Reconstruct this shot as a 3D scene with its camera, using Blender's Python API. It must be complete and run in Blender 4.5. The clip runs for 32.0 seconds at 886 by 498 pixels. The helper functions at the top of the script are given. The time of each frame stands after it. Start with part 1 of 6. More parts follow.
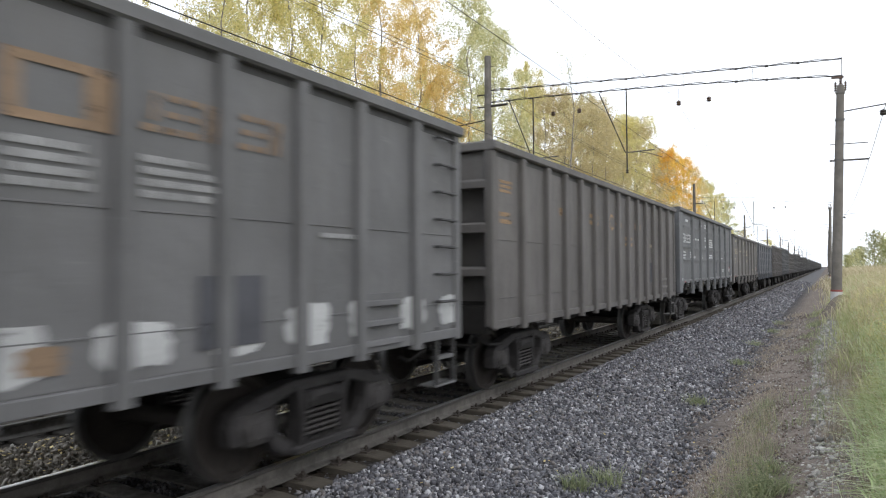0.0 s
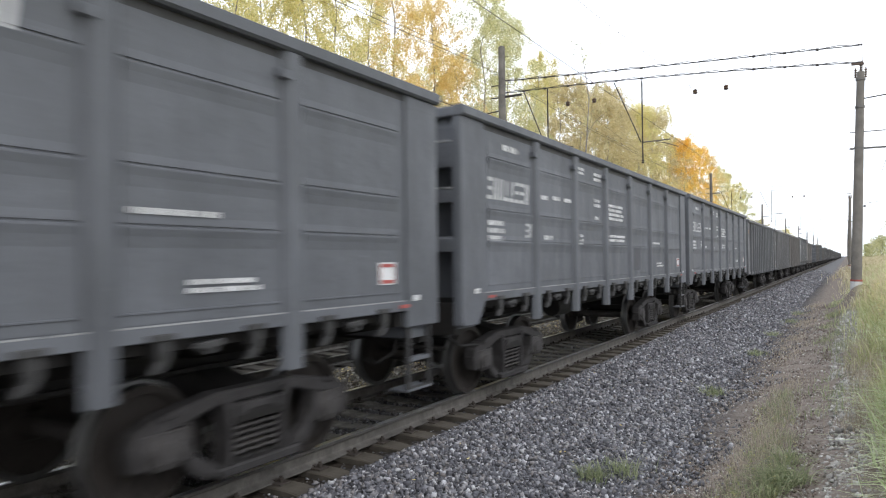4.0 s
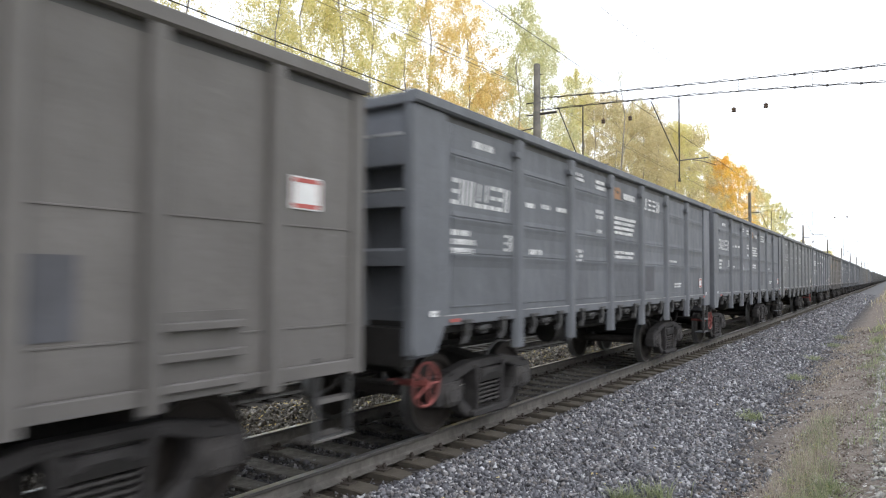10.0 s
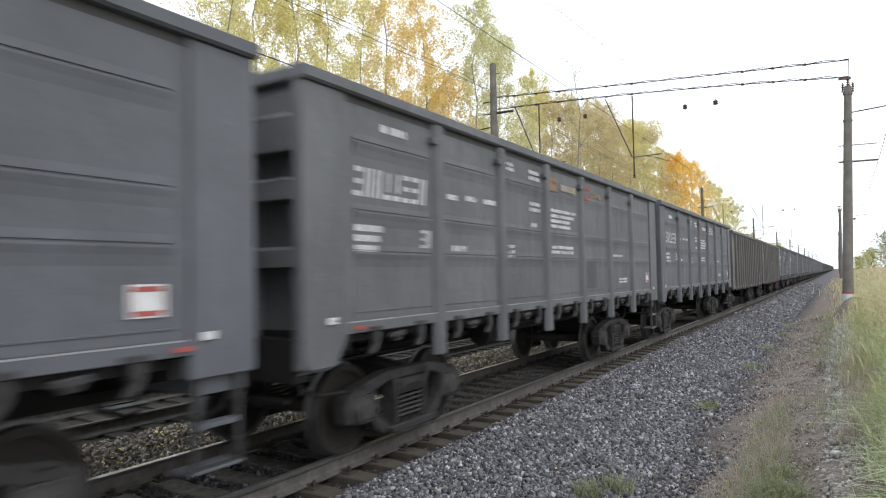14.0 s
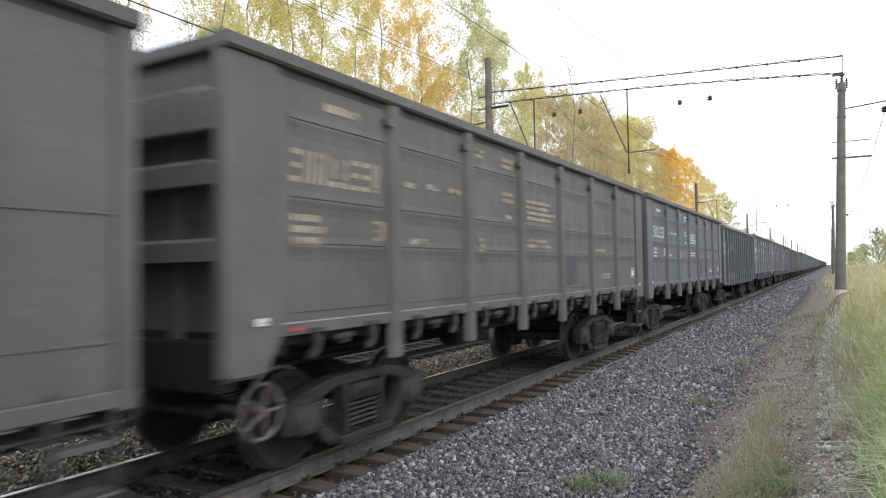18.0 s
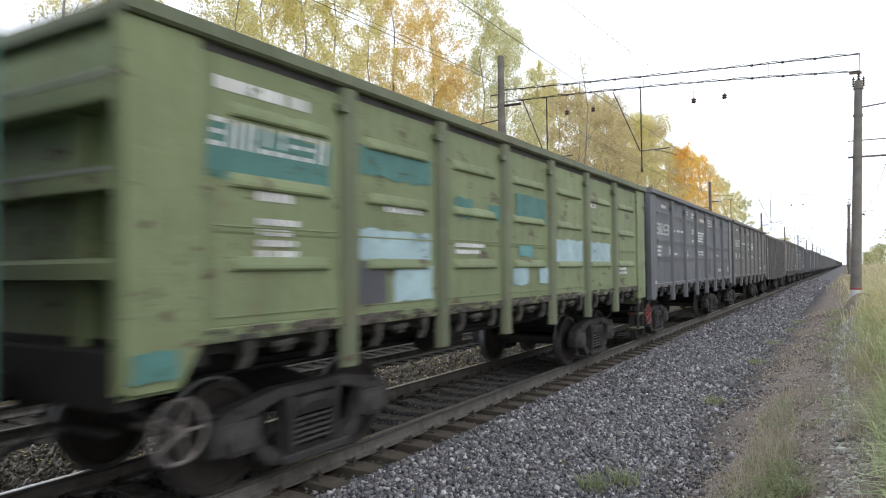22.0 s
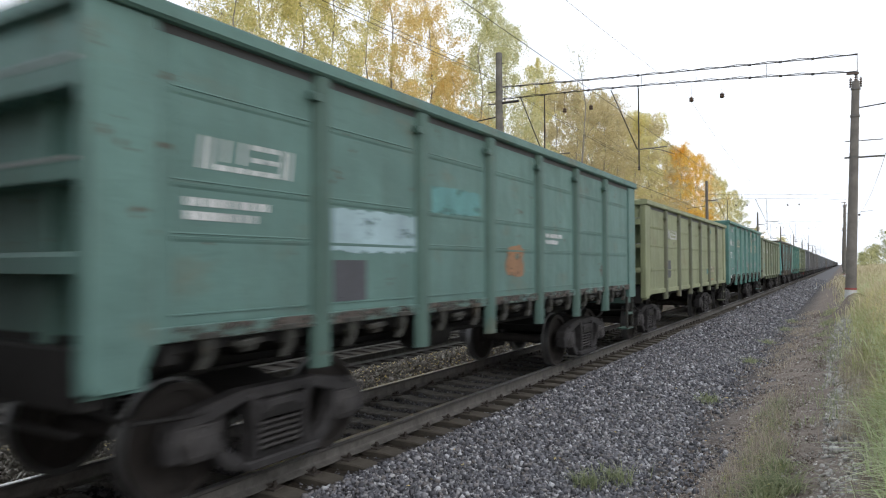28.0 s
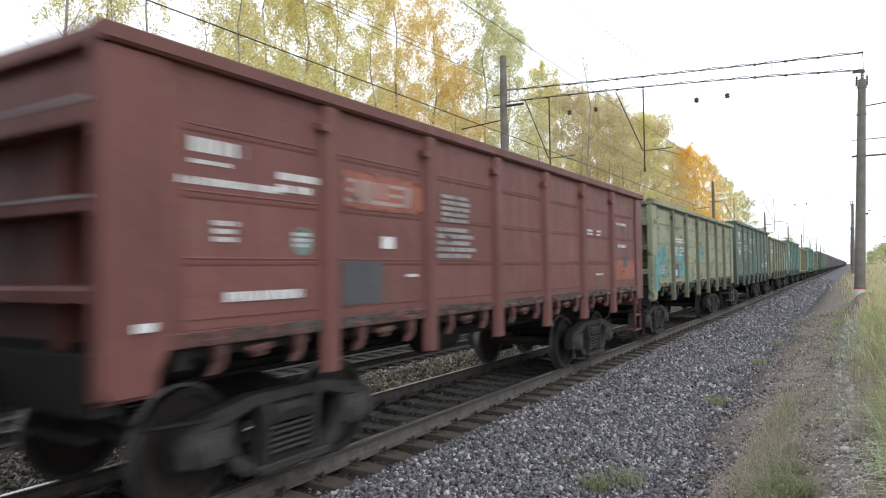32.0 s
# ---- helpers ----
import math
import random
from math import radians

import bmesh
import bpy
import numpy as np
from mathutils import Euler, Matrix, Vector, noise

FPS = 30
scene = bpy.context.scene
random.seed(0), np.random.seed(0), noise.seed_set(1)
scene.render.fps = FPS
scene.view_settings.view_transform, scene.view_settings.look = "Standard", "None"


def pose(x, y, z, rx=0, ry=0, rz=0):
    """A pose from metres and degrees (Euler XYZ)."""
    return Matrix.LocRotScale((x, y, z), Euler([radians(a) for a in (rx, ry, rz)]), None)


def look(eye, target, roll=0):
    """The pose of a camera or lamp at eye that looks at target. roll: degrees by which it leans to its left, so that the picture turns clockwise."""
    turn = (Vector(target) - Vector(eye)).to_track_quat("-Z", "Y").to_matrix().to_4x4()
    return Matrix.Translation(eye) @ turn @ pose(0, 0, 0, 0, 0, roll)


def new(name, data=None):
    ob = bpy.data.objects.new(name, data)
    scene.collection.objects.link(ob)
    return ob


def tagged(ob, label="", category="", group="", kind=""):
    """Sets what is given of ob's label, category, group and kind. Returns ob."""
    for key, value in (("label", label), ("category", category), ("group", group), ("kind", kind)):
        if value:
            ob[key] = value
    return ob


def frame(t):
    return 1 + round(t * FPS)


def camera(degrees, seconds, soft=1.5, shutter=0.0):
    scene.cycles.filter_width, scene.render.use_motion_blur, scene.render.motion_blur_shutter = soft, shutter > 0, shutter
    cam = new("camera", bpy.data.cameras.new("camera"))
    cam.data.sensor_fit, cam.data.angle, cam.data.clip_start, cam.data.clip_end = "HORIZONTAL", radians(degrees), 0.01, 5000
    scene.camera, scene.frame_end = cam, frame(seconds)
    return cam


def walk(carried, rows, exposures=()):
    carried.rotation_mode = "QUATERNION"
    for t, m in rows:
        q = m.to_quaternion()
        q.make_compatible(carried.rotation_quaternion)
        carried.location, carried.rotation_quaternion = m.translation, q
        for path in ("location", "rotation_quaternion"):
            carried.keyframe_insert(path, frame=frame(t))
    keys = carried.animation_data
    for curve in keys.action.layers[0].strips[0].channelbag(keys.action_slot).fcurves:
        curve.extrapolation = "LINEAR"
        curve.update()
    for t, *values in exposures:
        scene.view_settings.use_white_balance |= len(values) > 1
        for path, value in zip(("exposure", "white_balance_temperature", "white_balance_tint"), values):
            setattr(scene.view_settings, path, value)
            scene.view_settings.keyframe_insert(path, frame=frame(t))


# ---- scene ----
# ---- camera: hand-held on one spot beside the track, turning a little ----
EYE = (0.0, 0.0, 1.89)
cam = camera(66.03, 32.0, soft=1.15, shutter=0.3)
TURNS = [
    (0, 29.40, 1.61, 0.30),
    (0.5, 29.57, 1.57, 0.72),
    (1, 29.73, 1.50, 1.03),
    (1.5, 29.87, 1.40, 1.03),
    (2, 29.99, 1.43, 0.76),
    (2.5, 30.14, 1.43, 0.65),
    (3, 30.49, 1.08, 0.45),
    (3.5, 30.49, 0.89, 0.66),
    (5.5, 31.81, 1.09, 0.01),
    (6, 32.27, 1.17, 0.16),
    (6.5, 32.55, 1.30, 0.23),
    (7, 33.03, 1.50, -0.14),
    (7.5, 33.27, 1.63, -0.31),
    (8, 33.45, 1.68, -0.25),
    (8.5, 33.78, 1.84, -0.39),
    (9, 34.01, 1.97, -0.32),
    (9.5, 33.79, 2.04, -0.45),
    (10, 33.36, 2.27, -0.35),
    (10.5, 32.68, 2.22, -0.46),
    (11, 32.16, 2.24, -0.21),
    (11.5, 31.56, 2.21, 0.12),
    (12, 31.08, 2.25, 0.12),
    (12.5, 30.68, 2.22, -0.02),
    (13, 30.56, 2.24, 0.15),
    (13.5, 30.26, 2.28, 0.51),
    (14, 30.09, 2.24, 1.08),
    (14.5, 29.96, 2.14, 1.30),
    (15, 30.15, 2.06, 1.11),
    (15.5, 30.06, 2.00, 0.96),
    (17.5, 29.53, 1.91, 1.04),
    (18, 29.63, 1.80, 0.96),
    (18.5, 29.84, 1.74, 0.92),
    (19, 29.99, 1.66, 1.19),
    (19.5, 30.12, 1.69, 1.34),
    (20, 30.28, 1.71, 1.31),
    (20.5, 30.32, 1.70, 1.49),
    (21, 30.39, 1.69, 1.34),
    (21.5, 30.54, 1.65, 1.00),
    (22, 30.60, 1.64, 0.64),
    (22.5, 30.54, 1.69, 0.20),
    (23, 30.21, 1.75, -0.34),
    (23.5, 29.91, 1.71, -0.52),
    (24, 29.78, 1.77, -0.33),
    (24.5, 29.71, 1.72, -0.18),
    (25, 29.76, 1.65, -0.13),
    (25.5, 29.97, 1.57, 0.14),
    (26, 30.18, 1.56, 0.16),
    (26.5, 30.27, 1.48, 0.33),
    (28.5, 30.31, 1.30, 0.14),
    (29, 30.32, 1.33, 0.81),
    (29.5, 30.34, 1.37, 1.02),
    (30, 30.35, 1.38, 1.34),
    (30.5, 30.45, 1.46, 1.44),
    (31, 30.62, 1.53, 1.28),
    (31.5, 30.73, 1.60, 0.98),
    (32, 30.84, 1.67, 0.78),
]
walk(cam, [(t, pose(*EYE, 90 + pitch, roll, yaw)) for t, yaw, pitch, roll in TURNS], exposures=[(0.0, 0.11), (3.0, 0.21), (6.0, 0.53), (9.0, 0.51), (11.0, 0.41), (13.0, 0.23), (18.0, 0.26), (20.0, 0.31), (22.0, 0.14), (24.0, -0.04), (26.0, -0.09), (29.0, 0.08), (30.0, 0.23), (31.0, 0.11), (32.0, 0.21)])

# ---- light: bright overcast autumn sky ----
world = bpy.data.worlds.new("overcast_sky")
scene.world = world
world.use_nodes = True
wn, wl = world.node_tree.nodes, world.node_tree.links
wn.clear()
sky = wn.new("ShaderNodeTexSky")
sky.sky_type, sky.sun_disc = "NISHITA", False
sky.sun_elevation, sky.sun_rotation, sky.dust_density, sky.air_density = radians(34), radians(120), 4.0, 1.0
cloud = wn.new("ShaderNodeMix")
cloud.data_type = "RGBA"
cloud.inputs[0].default_value = 0.86
cloud.inputs[7].default_value = (11.6, 12.1, 13.0, 1)
wl.new(sky.outputs[0], cloud.inputs[6])
back = wn.new("ShaderNodeBackground")
back.inputs[1].default_value = 0.116
wl.new(cloud.outputs[2], back.inputs[0])
wl.new(back.outputs[0], wn.new("ShaderNodeOutputWorld").inputs[0])
sun = new("sun", bpy.data.lights.new("sun", "SUN"))
sun.data.energy, sun.data.angle, sun.data.color = 0.5, radians(25), (1.0, 0.975, 0.94)
sun.matrix_world = look((0, 0, 60), (-34, 20, 22))

# ---- plan, metres ----
XC = -5.50                  # centre of the track the train runs on
XC2 = -9.60                 # centre of the second track
PITCH = 13.711              # wagon to wagon over the couplers
CENTRE = 0.976               # middle of wagon 0 at the start
GANTRY_Y, SPAN = 29.0, 57.5
POLE_L, POLE_R = -13.85, 0.28


def gone(t):
    """Metres that the train has run at t seconds; couplers take up a little slack on the way."""
    slack = float(np.interp(t, (0, 3, 6, 9, 13, 18.5, 20, 21, 22.5, 24, 26, 29, 31, 32), (0.13, 0.08, 0.01, 0.03, 0.03, 0.18, 0.08, -0.05, -0.12, -0.04, 0.04, 0.07, 0.06, -0.02)))
    return 13.46745 * t - 0.004234 * t * t + 0.00019467 * t ** 3 + slack


# ---- materials ----
def nodes_of(name):
    m = bpy.data.materials.new(name)
    m.use_nodes = True
    n, l = m.node_tree.nodes, m.node_tree.links
    return m, n, l, n["Principled BSDF"]


def ramp(n, stops):
    r = n.new("ShaderNodeValToRGB")
    e = r.color_ramp.elements
    while len(e) < len(stops):
        e.new(0.5)
    for el, (p, c) in zip(e, stops):
        el.position, el.color = p, (*c, 1) if len(c) == 3 else c
    return r


def coords(n, l, scale=(1, 1, 1), kind="Object"):
    tc = n.new("ShaderNodeTexCoord")
    mp = n.new("ShaderNodeMapping")
    mp.inputs["Scale"].default_value = scale
    l.new(tc.outputs[kind], mp.inputs[0])
    return mp.outputs[0]


def noise_tex(n, l, vec, scale, detail=4, rough=0.55):
    t = n.new("ShaderNodeTexNoise")
    t.inputs["Scale"].default_value, t.inputs["Detail"].default_value, t.inputs["Roughness"].default_value = scale, detail, rough
    l.new(vec, t.inputs["Vector"])
    return t.outputs["Fac"]


def mixc(n, l, fac, a, b):
    m = n.new("ShaderNodeMix")
    m.data_type = "RGBA"
    for sock, v in ((m.inputs[0], fac), (m.inputs[6], a), (m.inputs[7], b)):
        if hasattr(v, "is_linked"):
            l.new(v, sock)
        elif isinstance(v, tuple):
            sock.default_value = (*v, 1) if len(v) == 3 else v
        else:
            sock.default_value = v
    return m.outputs[2]


def bump(n, l, bsdf, height, strength, dist):
    b = n.new("ShaderNodeBump")
    b.inputs["Strength"].default_value, b.inputs["Distance"].default_value = strength, dist
    l.new(height, b.inputs["Height"])
    l.new(b.outputs[0], bsdf.inputs["Normal"])


def scaled(c, k):
    return tuple(min(1.0, v * k) for v in c)


def paint(name, base, dirt=(0.09, 0.08, 0.07), amount=0.45, chips=0.0, chip=(0.075, 0.05, 0.035), rough=0.55):
    """Weathered wagon paint: broad fading, dents, vertical streaks of dust, scuffs along the side, chips down to rust."""
    m, n, l, b = nodes_of(name)
    info = n.new("ShaderNodeObjectInfo")
    shift = n.new("ShaderNodeVectorMath")
    shift.operation = "MULTIPLY_ADD"
    l.new(info.outputs["Random"], shift.inputs[0])
    shift.inputs[1].default_value = (31.0, 57.0, 13.0)
    l.new(coords(n, l), shift.inputs[2])
    v = shift.outputs[0]

    def stretched(sx, sy, sz):
        mp = n.new("ShaderNodeMapping")
        mp.inputs["Scale"].default_value = (sx, sy, sz)
        l.new(v, mp.inputs[0])
        return mp.outputs[0]
    broad, streak, fine = noise_tex(n, l, v, 0.9, 5), noise_tex(n, l, stretched(3.0, 3.0, 0.3), 2.6, 6, 0.68), noise_tex(n, l, v, 38, 3)
    c = mixc(n, l, ramp_of(n, l, broad, 0.3, 0.72), scaled(base, 0.82), scaled(base, 1.2))
    c = mixc(n, l, ramp_of(n, l, streak, 0.47, 0.8, amount), c, dirt)
    run = noise_tex(n, l, stretched(5.0, 5.0, 0.22), 2.2, 5, 0.7)
    c = mixc(n, l, ramp_of(n, l, run, 0.56, 0.8, 0.35), c, scaled(base, 1.55))
    scuff = noise_tex(n, l, stretched(1.0, 0.55, 3.2), 3.1, 7, 0.72)
    c = mixc(n, l, ramp_of(n, l, scuff, 0.60, 0.68, 0.35), c, scaled(base, 0.62))
    c = mixc(n, l, ramp_of(n, l, scuff, 0.38, 0.31, 0.35), c, scaled(base, 1.5))
    c = mixc(n, l, ramp_of(n, l, fine, 0.35, 0.9, 0.22), c, scaled(base, 0.6))
    if chips:
        spots = noise_tex(n, l, stretched(1, 0.75, 1.6), 2.6, 8, 0.7)
        c = mixc(n, l, ramp_of(n, l, spots, 0.69 - chips, 0.725 - chips, 0.9), c, chip)
        rust = noise_tex(n, l, stretched(1, 0.7, 1.2), 1.1, 6, 0.65)
        c = mixc(n, l, ramp_of(n, l, rust, 0.58, 0.75, 0.5), c, (0.15, 0.10, 0.055))
    vary = n.new("ShaderNodeHueSaturation")
    mr = n.new("ShaderNodeMapRange")
    l.new(info.outputs["Random"], mr.inputs[0])
    mr.inputs[3].default_value, mr.inputs[4].default_value = 0.94, 1.06
    l.new(mr.outputs[0], vary.inputs["Value"])
    l.new(c, vary.inputs["Color"])
    l.new(vary.outputs[0], b.inputs["Base Color"])
    gloss = n.new("ShaderNodeMapRange")
    gloss.inputs[1].default_value, gloss.inputs[2].default_value, gloss.inputs[3].default_value, gloss.inputs[4].default_value = 0.3, 0.75, rough - 0.08, rough + 0.25
    l.new(streak, gloss.inputs[0])
    l.new(gloss.outputs[0], b.inputs["Roughness"])
    b.inputs["Specular IOR Level"].default_value = 0.35
    dent = n.new("ShaderNodeMath")
    dent.operation = "MULTIPLY_ADD"
    dent.inputs[1].default_value = 3.0
    l.new(noise_tex(n, l, v, 1.5, 2), dent.inputs[0]), l.new(noise_tex(n, l, v, 7.0, 5), dent.inputs[2])
    bump(n, l, b, dent.outputs[0], 0.5, 0.02)
    return m


def worn_mark(name, base, wear=0.45, rough=0.7):
    """Old paint laid over the coat, worn through in places."""
    m, n, l, b = nodes_of(name)
    v = coords(n, l)
    c = mixc(n, l, ramp_of(n, l, noise_tex(n, l, v, 2.2, 5), 0.3, 0.7), scaled(base, 0.75), scaled(base, 1.2))
    c = mixc(n, l, ramp_of(n, l, noise_tex(n, l, v, 26, 4), 0.45, 0.85, 0.4), c, scaled(base, 0.55))
    l.new(c, b.inputs["Base Color"])
    b.inputs["Roughness"].default_value = rough
    mx, gap = n.new("ShaderNodeMixShader"), n.new("ShaderNodeBsdfTransparent")
    lost = noise_tex(n, l, coords(n, l, (1, 0.7, 1.5)), 4.2, 8, 0.70)
    l.new(ramp_of(n, l, lost, 0.72 - wear * 0.36, 0.80 - wear * 0.30, 0.92), mx.inputs[0])
    l.new(b.outputs[0], mx.inputs[1]), l.new(gap.outputs[0], mx.inputs[2])
    l.new(mx.outputs[0], n["Material Output"].inputs[0])
    return m


def ramp_of(n, l, fac, lo, hi, top=1.0):
    r = n.new("ShaderNodeMapRange")
    r.inputs[1].default_value, r.inputs[2].default_value, r.inputs[4].default_value = lo, hi, top
    l.new(fac, r.inputs[0])
    return r.outputs[0]


def plain(name, base, rough=0.7, metal=0.0, vary=0.25, scale=6.0, bumps=0.2, dist=0.01, spec=0.3):
    m, n, l, b = nodes_of(name)
    v = coords(n, l)
    c = mixc(n, l, ramp_of(n, l, noise_tex(n, l, v, scale, 6, 0.6), 0.3, 0.72), scaled(base, 1 - vary), scaled(base, 1 + vary))
    c = mixc(n, l, ramp_of(n, l, noise_tex(n, l, v, scale * 9, 3), 0.4, 0.85, 0.35), c, scaled(base, 0.55))
    l.new(c, b.inputs["Base Color"])
    b.inputs["Roughness"].default_value, b.inputs["Metallic"].default_value, b.inputs["Specular IOR Level"].default_value = rough, metal, spec
    bump(n, l, b, noise_tex(n, l, v, scale * 5, 5), bumps, dist)
    return m


PAINTS = {
    "blue_grey": paint("paint_blue_grey", (0.104, 0.111, 0.126), (0.10, 0.10, 0.10), 0.25),
    "grey": paint("paint_grey", (0.113, 0.118, 0.126), (0.105, 0.106, 0.108), 0.35),
    "pale_grey": paint("paint_pale_grey", (0.126, 0.127, 0.131), (0.11, 0.105, 0.10), 0.4),
    "brown_grey": paint("paint_brown_grey", (0.114, 0.108, 0.105), (0.10, 0.092, 0.088), 0.4),
    "dark_grey": paint("paint_dark_grey", (0.104, 0.104, 0.105), (0.11, 0.10, 0.095), 0.35),
    "olive": paint("paint_olive", (0.166, 0.206, 0.108), (0.12, 0.10, 0.06), 0.4, 0.10),
    "olive_post": paint("paint_olive_post", (0.120, 0.140, 0.088), (0.09, 0.08, 0.055), 0.45, 0.04),
    "green": paint("paint_green", (0.067, 0.175, 0.145), (0.07, 0.13, 0.09), 0.4, 0.06),
    "cyan": paint("paint_cyan", (0.095, 0.285, 0.28), (0.10, 0.13, 0.12), 0.3, 0.06),
    "tan_green": paint("paint_tan_green", (0.178, 0.212, 0.138), (0.14, 0.12, 0.08), 0.35, 0.125, (0.07, 0.05, 0.04)),
    "teal": paint("paint_teal", (0.082, 0.195, 0.172), (0.08, 0.12, 0.10), 0.35, 0.07),
    "grey_teal": paint("paint_grey_teal", (0.10, 0.185, 0.168), (0.09, 0.10, 0.085), 0.45, 0.06),
    "sage": paint("paint_sage", (0.225, 0.25, 0.145), (0.12, 0.11, 0.07), 0.35, 0.04),
    "worn_green": paint("paint_worn_green", (0.155, 0.172, 0.105), (0.11, 0.085, 0.055), 0.5, 0.10),
    "dark_green": paint("paint_dark_green", (0.078, 0.118, 0.096), (0.09, 0.10, 0.085), 0.45, 0.08),
    "light_olive": paint("paint_light_olive", (0.222, 0.245, 0.160), (0.12, 0.11, 0.06), 0.35, 0.135, (0.08, 0.065, 0.04)),
    "dirty_olive": paint("paint_dirty_olive", (0.105, 0.115, 0.075), (0.07, 0.06, 0.045), 0.5, 0.03),
    "dirty_teal": paint("paint_dirty_teal", (0.068, 0.125, 0.108), (0.06, 0.06, 0.05), 0.45, 0.03),
    "dirty_brown": paint("paint_dirty_brown", (0.095, 0.085, 0.07), (0.06, 0.055, 0.045), 0.5, 0.03),
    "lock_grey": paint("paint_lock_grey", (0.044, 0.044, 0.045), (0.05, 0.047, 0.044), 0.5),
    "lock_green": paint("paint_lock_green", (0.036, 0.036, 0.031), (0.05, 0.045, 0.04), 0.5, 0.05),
    "red_brown": paint("paint_red_brown", (0.140, 0.0555, 0.050), (0.10, 0.062, 0.055), 0.4, 0.02),
    "dirty_red": paint("paint_dirty_red", (0.10, 0.047, 0.042), (0.05, 0.04, 0.036), 0.5, 0.03),
}
white_mark = worn_mark("white_lettering", (0.58, 0.59, 0.60), 0.42)
faded_mark = worn_mark("faded_lettering", (0.30, 0.305, 0.31), 0.42)
faded_orange = worn_mark("faded_orange_lettering", (0.22, 0.15, 0.095), 0.5)
cream_mark = worn_mark("cream_lettering", (0.38, 0.34, 0.26), 0.5)
orange_mark = worn_mark("orange_lettering", (0.31, 0.205, 0.115), 0.45)
red_mark = plain("red_marking", (0.42, 0.055, 0.04), 0.6, vary=0.25)
sign_red = plain("faded_red_marking", (0.36, 0.09, 0.08), 0.65, vary=0.2)
dull_red = plain("dull_red_paint", (0.23, 0.070, 0.064), 0.65, vary=0.35)
dusty_iron = plain("dusty_iron", (0.15, 0.135, 0.13), 0.8, 0, 0.35, 7, 0.3)
sill_grime = worn_mark("rust_and_grime", (0.072, 0.060, 0.052), 0.82, 0.8)
blotch = worn_mark("salt_blotch", (0.42, 0.43, 0.435), 0.3)
patch_dark = worn_mark("dark_paint_patch", (0.062, 0.064, 0.075), 0.25)
patch_cyan = worn_mark("cyan_paint_patch", (0.10, 0.25, 0.25), 0.5)
patch_pale = worn_mark("pale_blue_paint_patch", (0.30, 0.42, 0.46), 0.35)
patch_teal = worn_mark("teal_paint_patch", (0.06, 0.165, 0.15), 0.4)
patch_orange = worn_mark("rusty_orange_patch", (0.25, 0.135, 0.07), 0.55)
patch_brick = worn_mark("brick_red_patch", (0.25, 0.085, 0.058), 0.4)
patch_grey_cyan = worn_mark("faded_cyan_patch", (0.17, 0.25, 0.24), 0.6)
patch_faded = worn_mark("faded_pale_green_patch", (0.22, 0.28, 0.23), 0.35)
patch_yellow = worn_mark("yellow_patch", (0.25, 0.23, 0.07), 0.85)
sooty = plain("sooty_steel", (0.016, 0.015, 0.0145), 0.75, 0.0, 0.3, 5, 0.3)
cast = plain("dusty_cast_steel", (0.042, 0.040, 0.041), 0.85, 0.0, 0.35, 5, 0.3)
axle_iron = plain("dusty_axle_box", (0.054, 0.051, 0.051), 0.75, 0.0, 0.35, 8, 0.3)
rusty = plain("rusty_bracket", (0.062, 0.052, 0.046), 0.8, 0.0, 0.4, 9, 0.4)
wheel_mat = plain("wheel_steel", (0.030, 0.026, 0.024), 0.85, 0.0, 0.3, 7, 0.2)
tyre_mat = plain("polished_tread", (0.15, 0.15, 0.15), 0.55, 1.0, 0.15, 12, 0.05)
rail_side = plain("rusted_rail", (0.112, 0.105, 0.098), 0.85, 0.0, 0.4, 5, 0.3, 0.004)
rail_head = plain("grimy_rail_head", (0.075, 0.071, 0.068), 0.7, 0.0, 0.3, 7, 0.2, 0.003)
rail_top = plain("polished_rail_head", (0.60, 0.60, 0.61), 0.42, 1.0, 0.1, 18, 0.03, 0.002)
sleeper_mat = plain("stained_concrete_sleeper", (0.094, 0.083, 0.068), 0.9, 0.0, 0.4, 3, 0.4)
# dark tone that stands for the shade in recesses
recess_shade = plain("recess_shade_steel", (0.055, 0.053, 0.053), 0.9, 0.0, 0.4, 3, 0.3)
grimy_sleeper = plain("grimy_concrete_sleeper", (0.05, 0.046, 0.041), 0.95, 0.0, 0.35, 3, 0.4, spec=0.1)
concrete = plain("weathered_concrete", (0.18, 0.168, 0.155), 0.9, 0.0, 0.25, 3, 0.3)
wire_mat = plain("dark_wire", (0.055, 0.05, 0.048), 0.6, 0.3, 0.2, 8, 0.0)
steel_grey = plain("galvanised_steel", (0.16, 0.155, 0.15), 0.55, 0.4, 0.2, 6, 0.1)
porcelain = plain("insulator_glaze", (0.09, 0.055, 0.04), 0.3, 0.0, 0.2, 6, 0.0, spec=0.5)


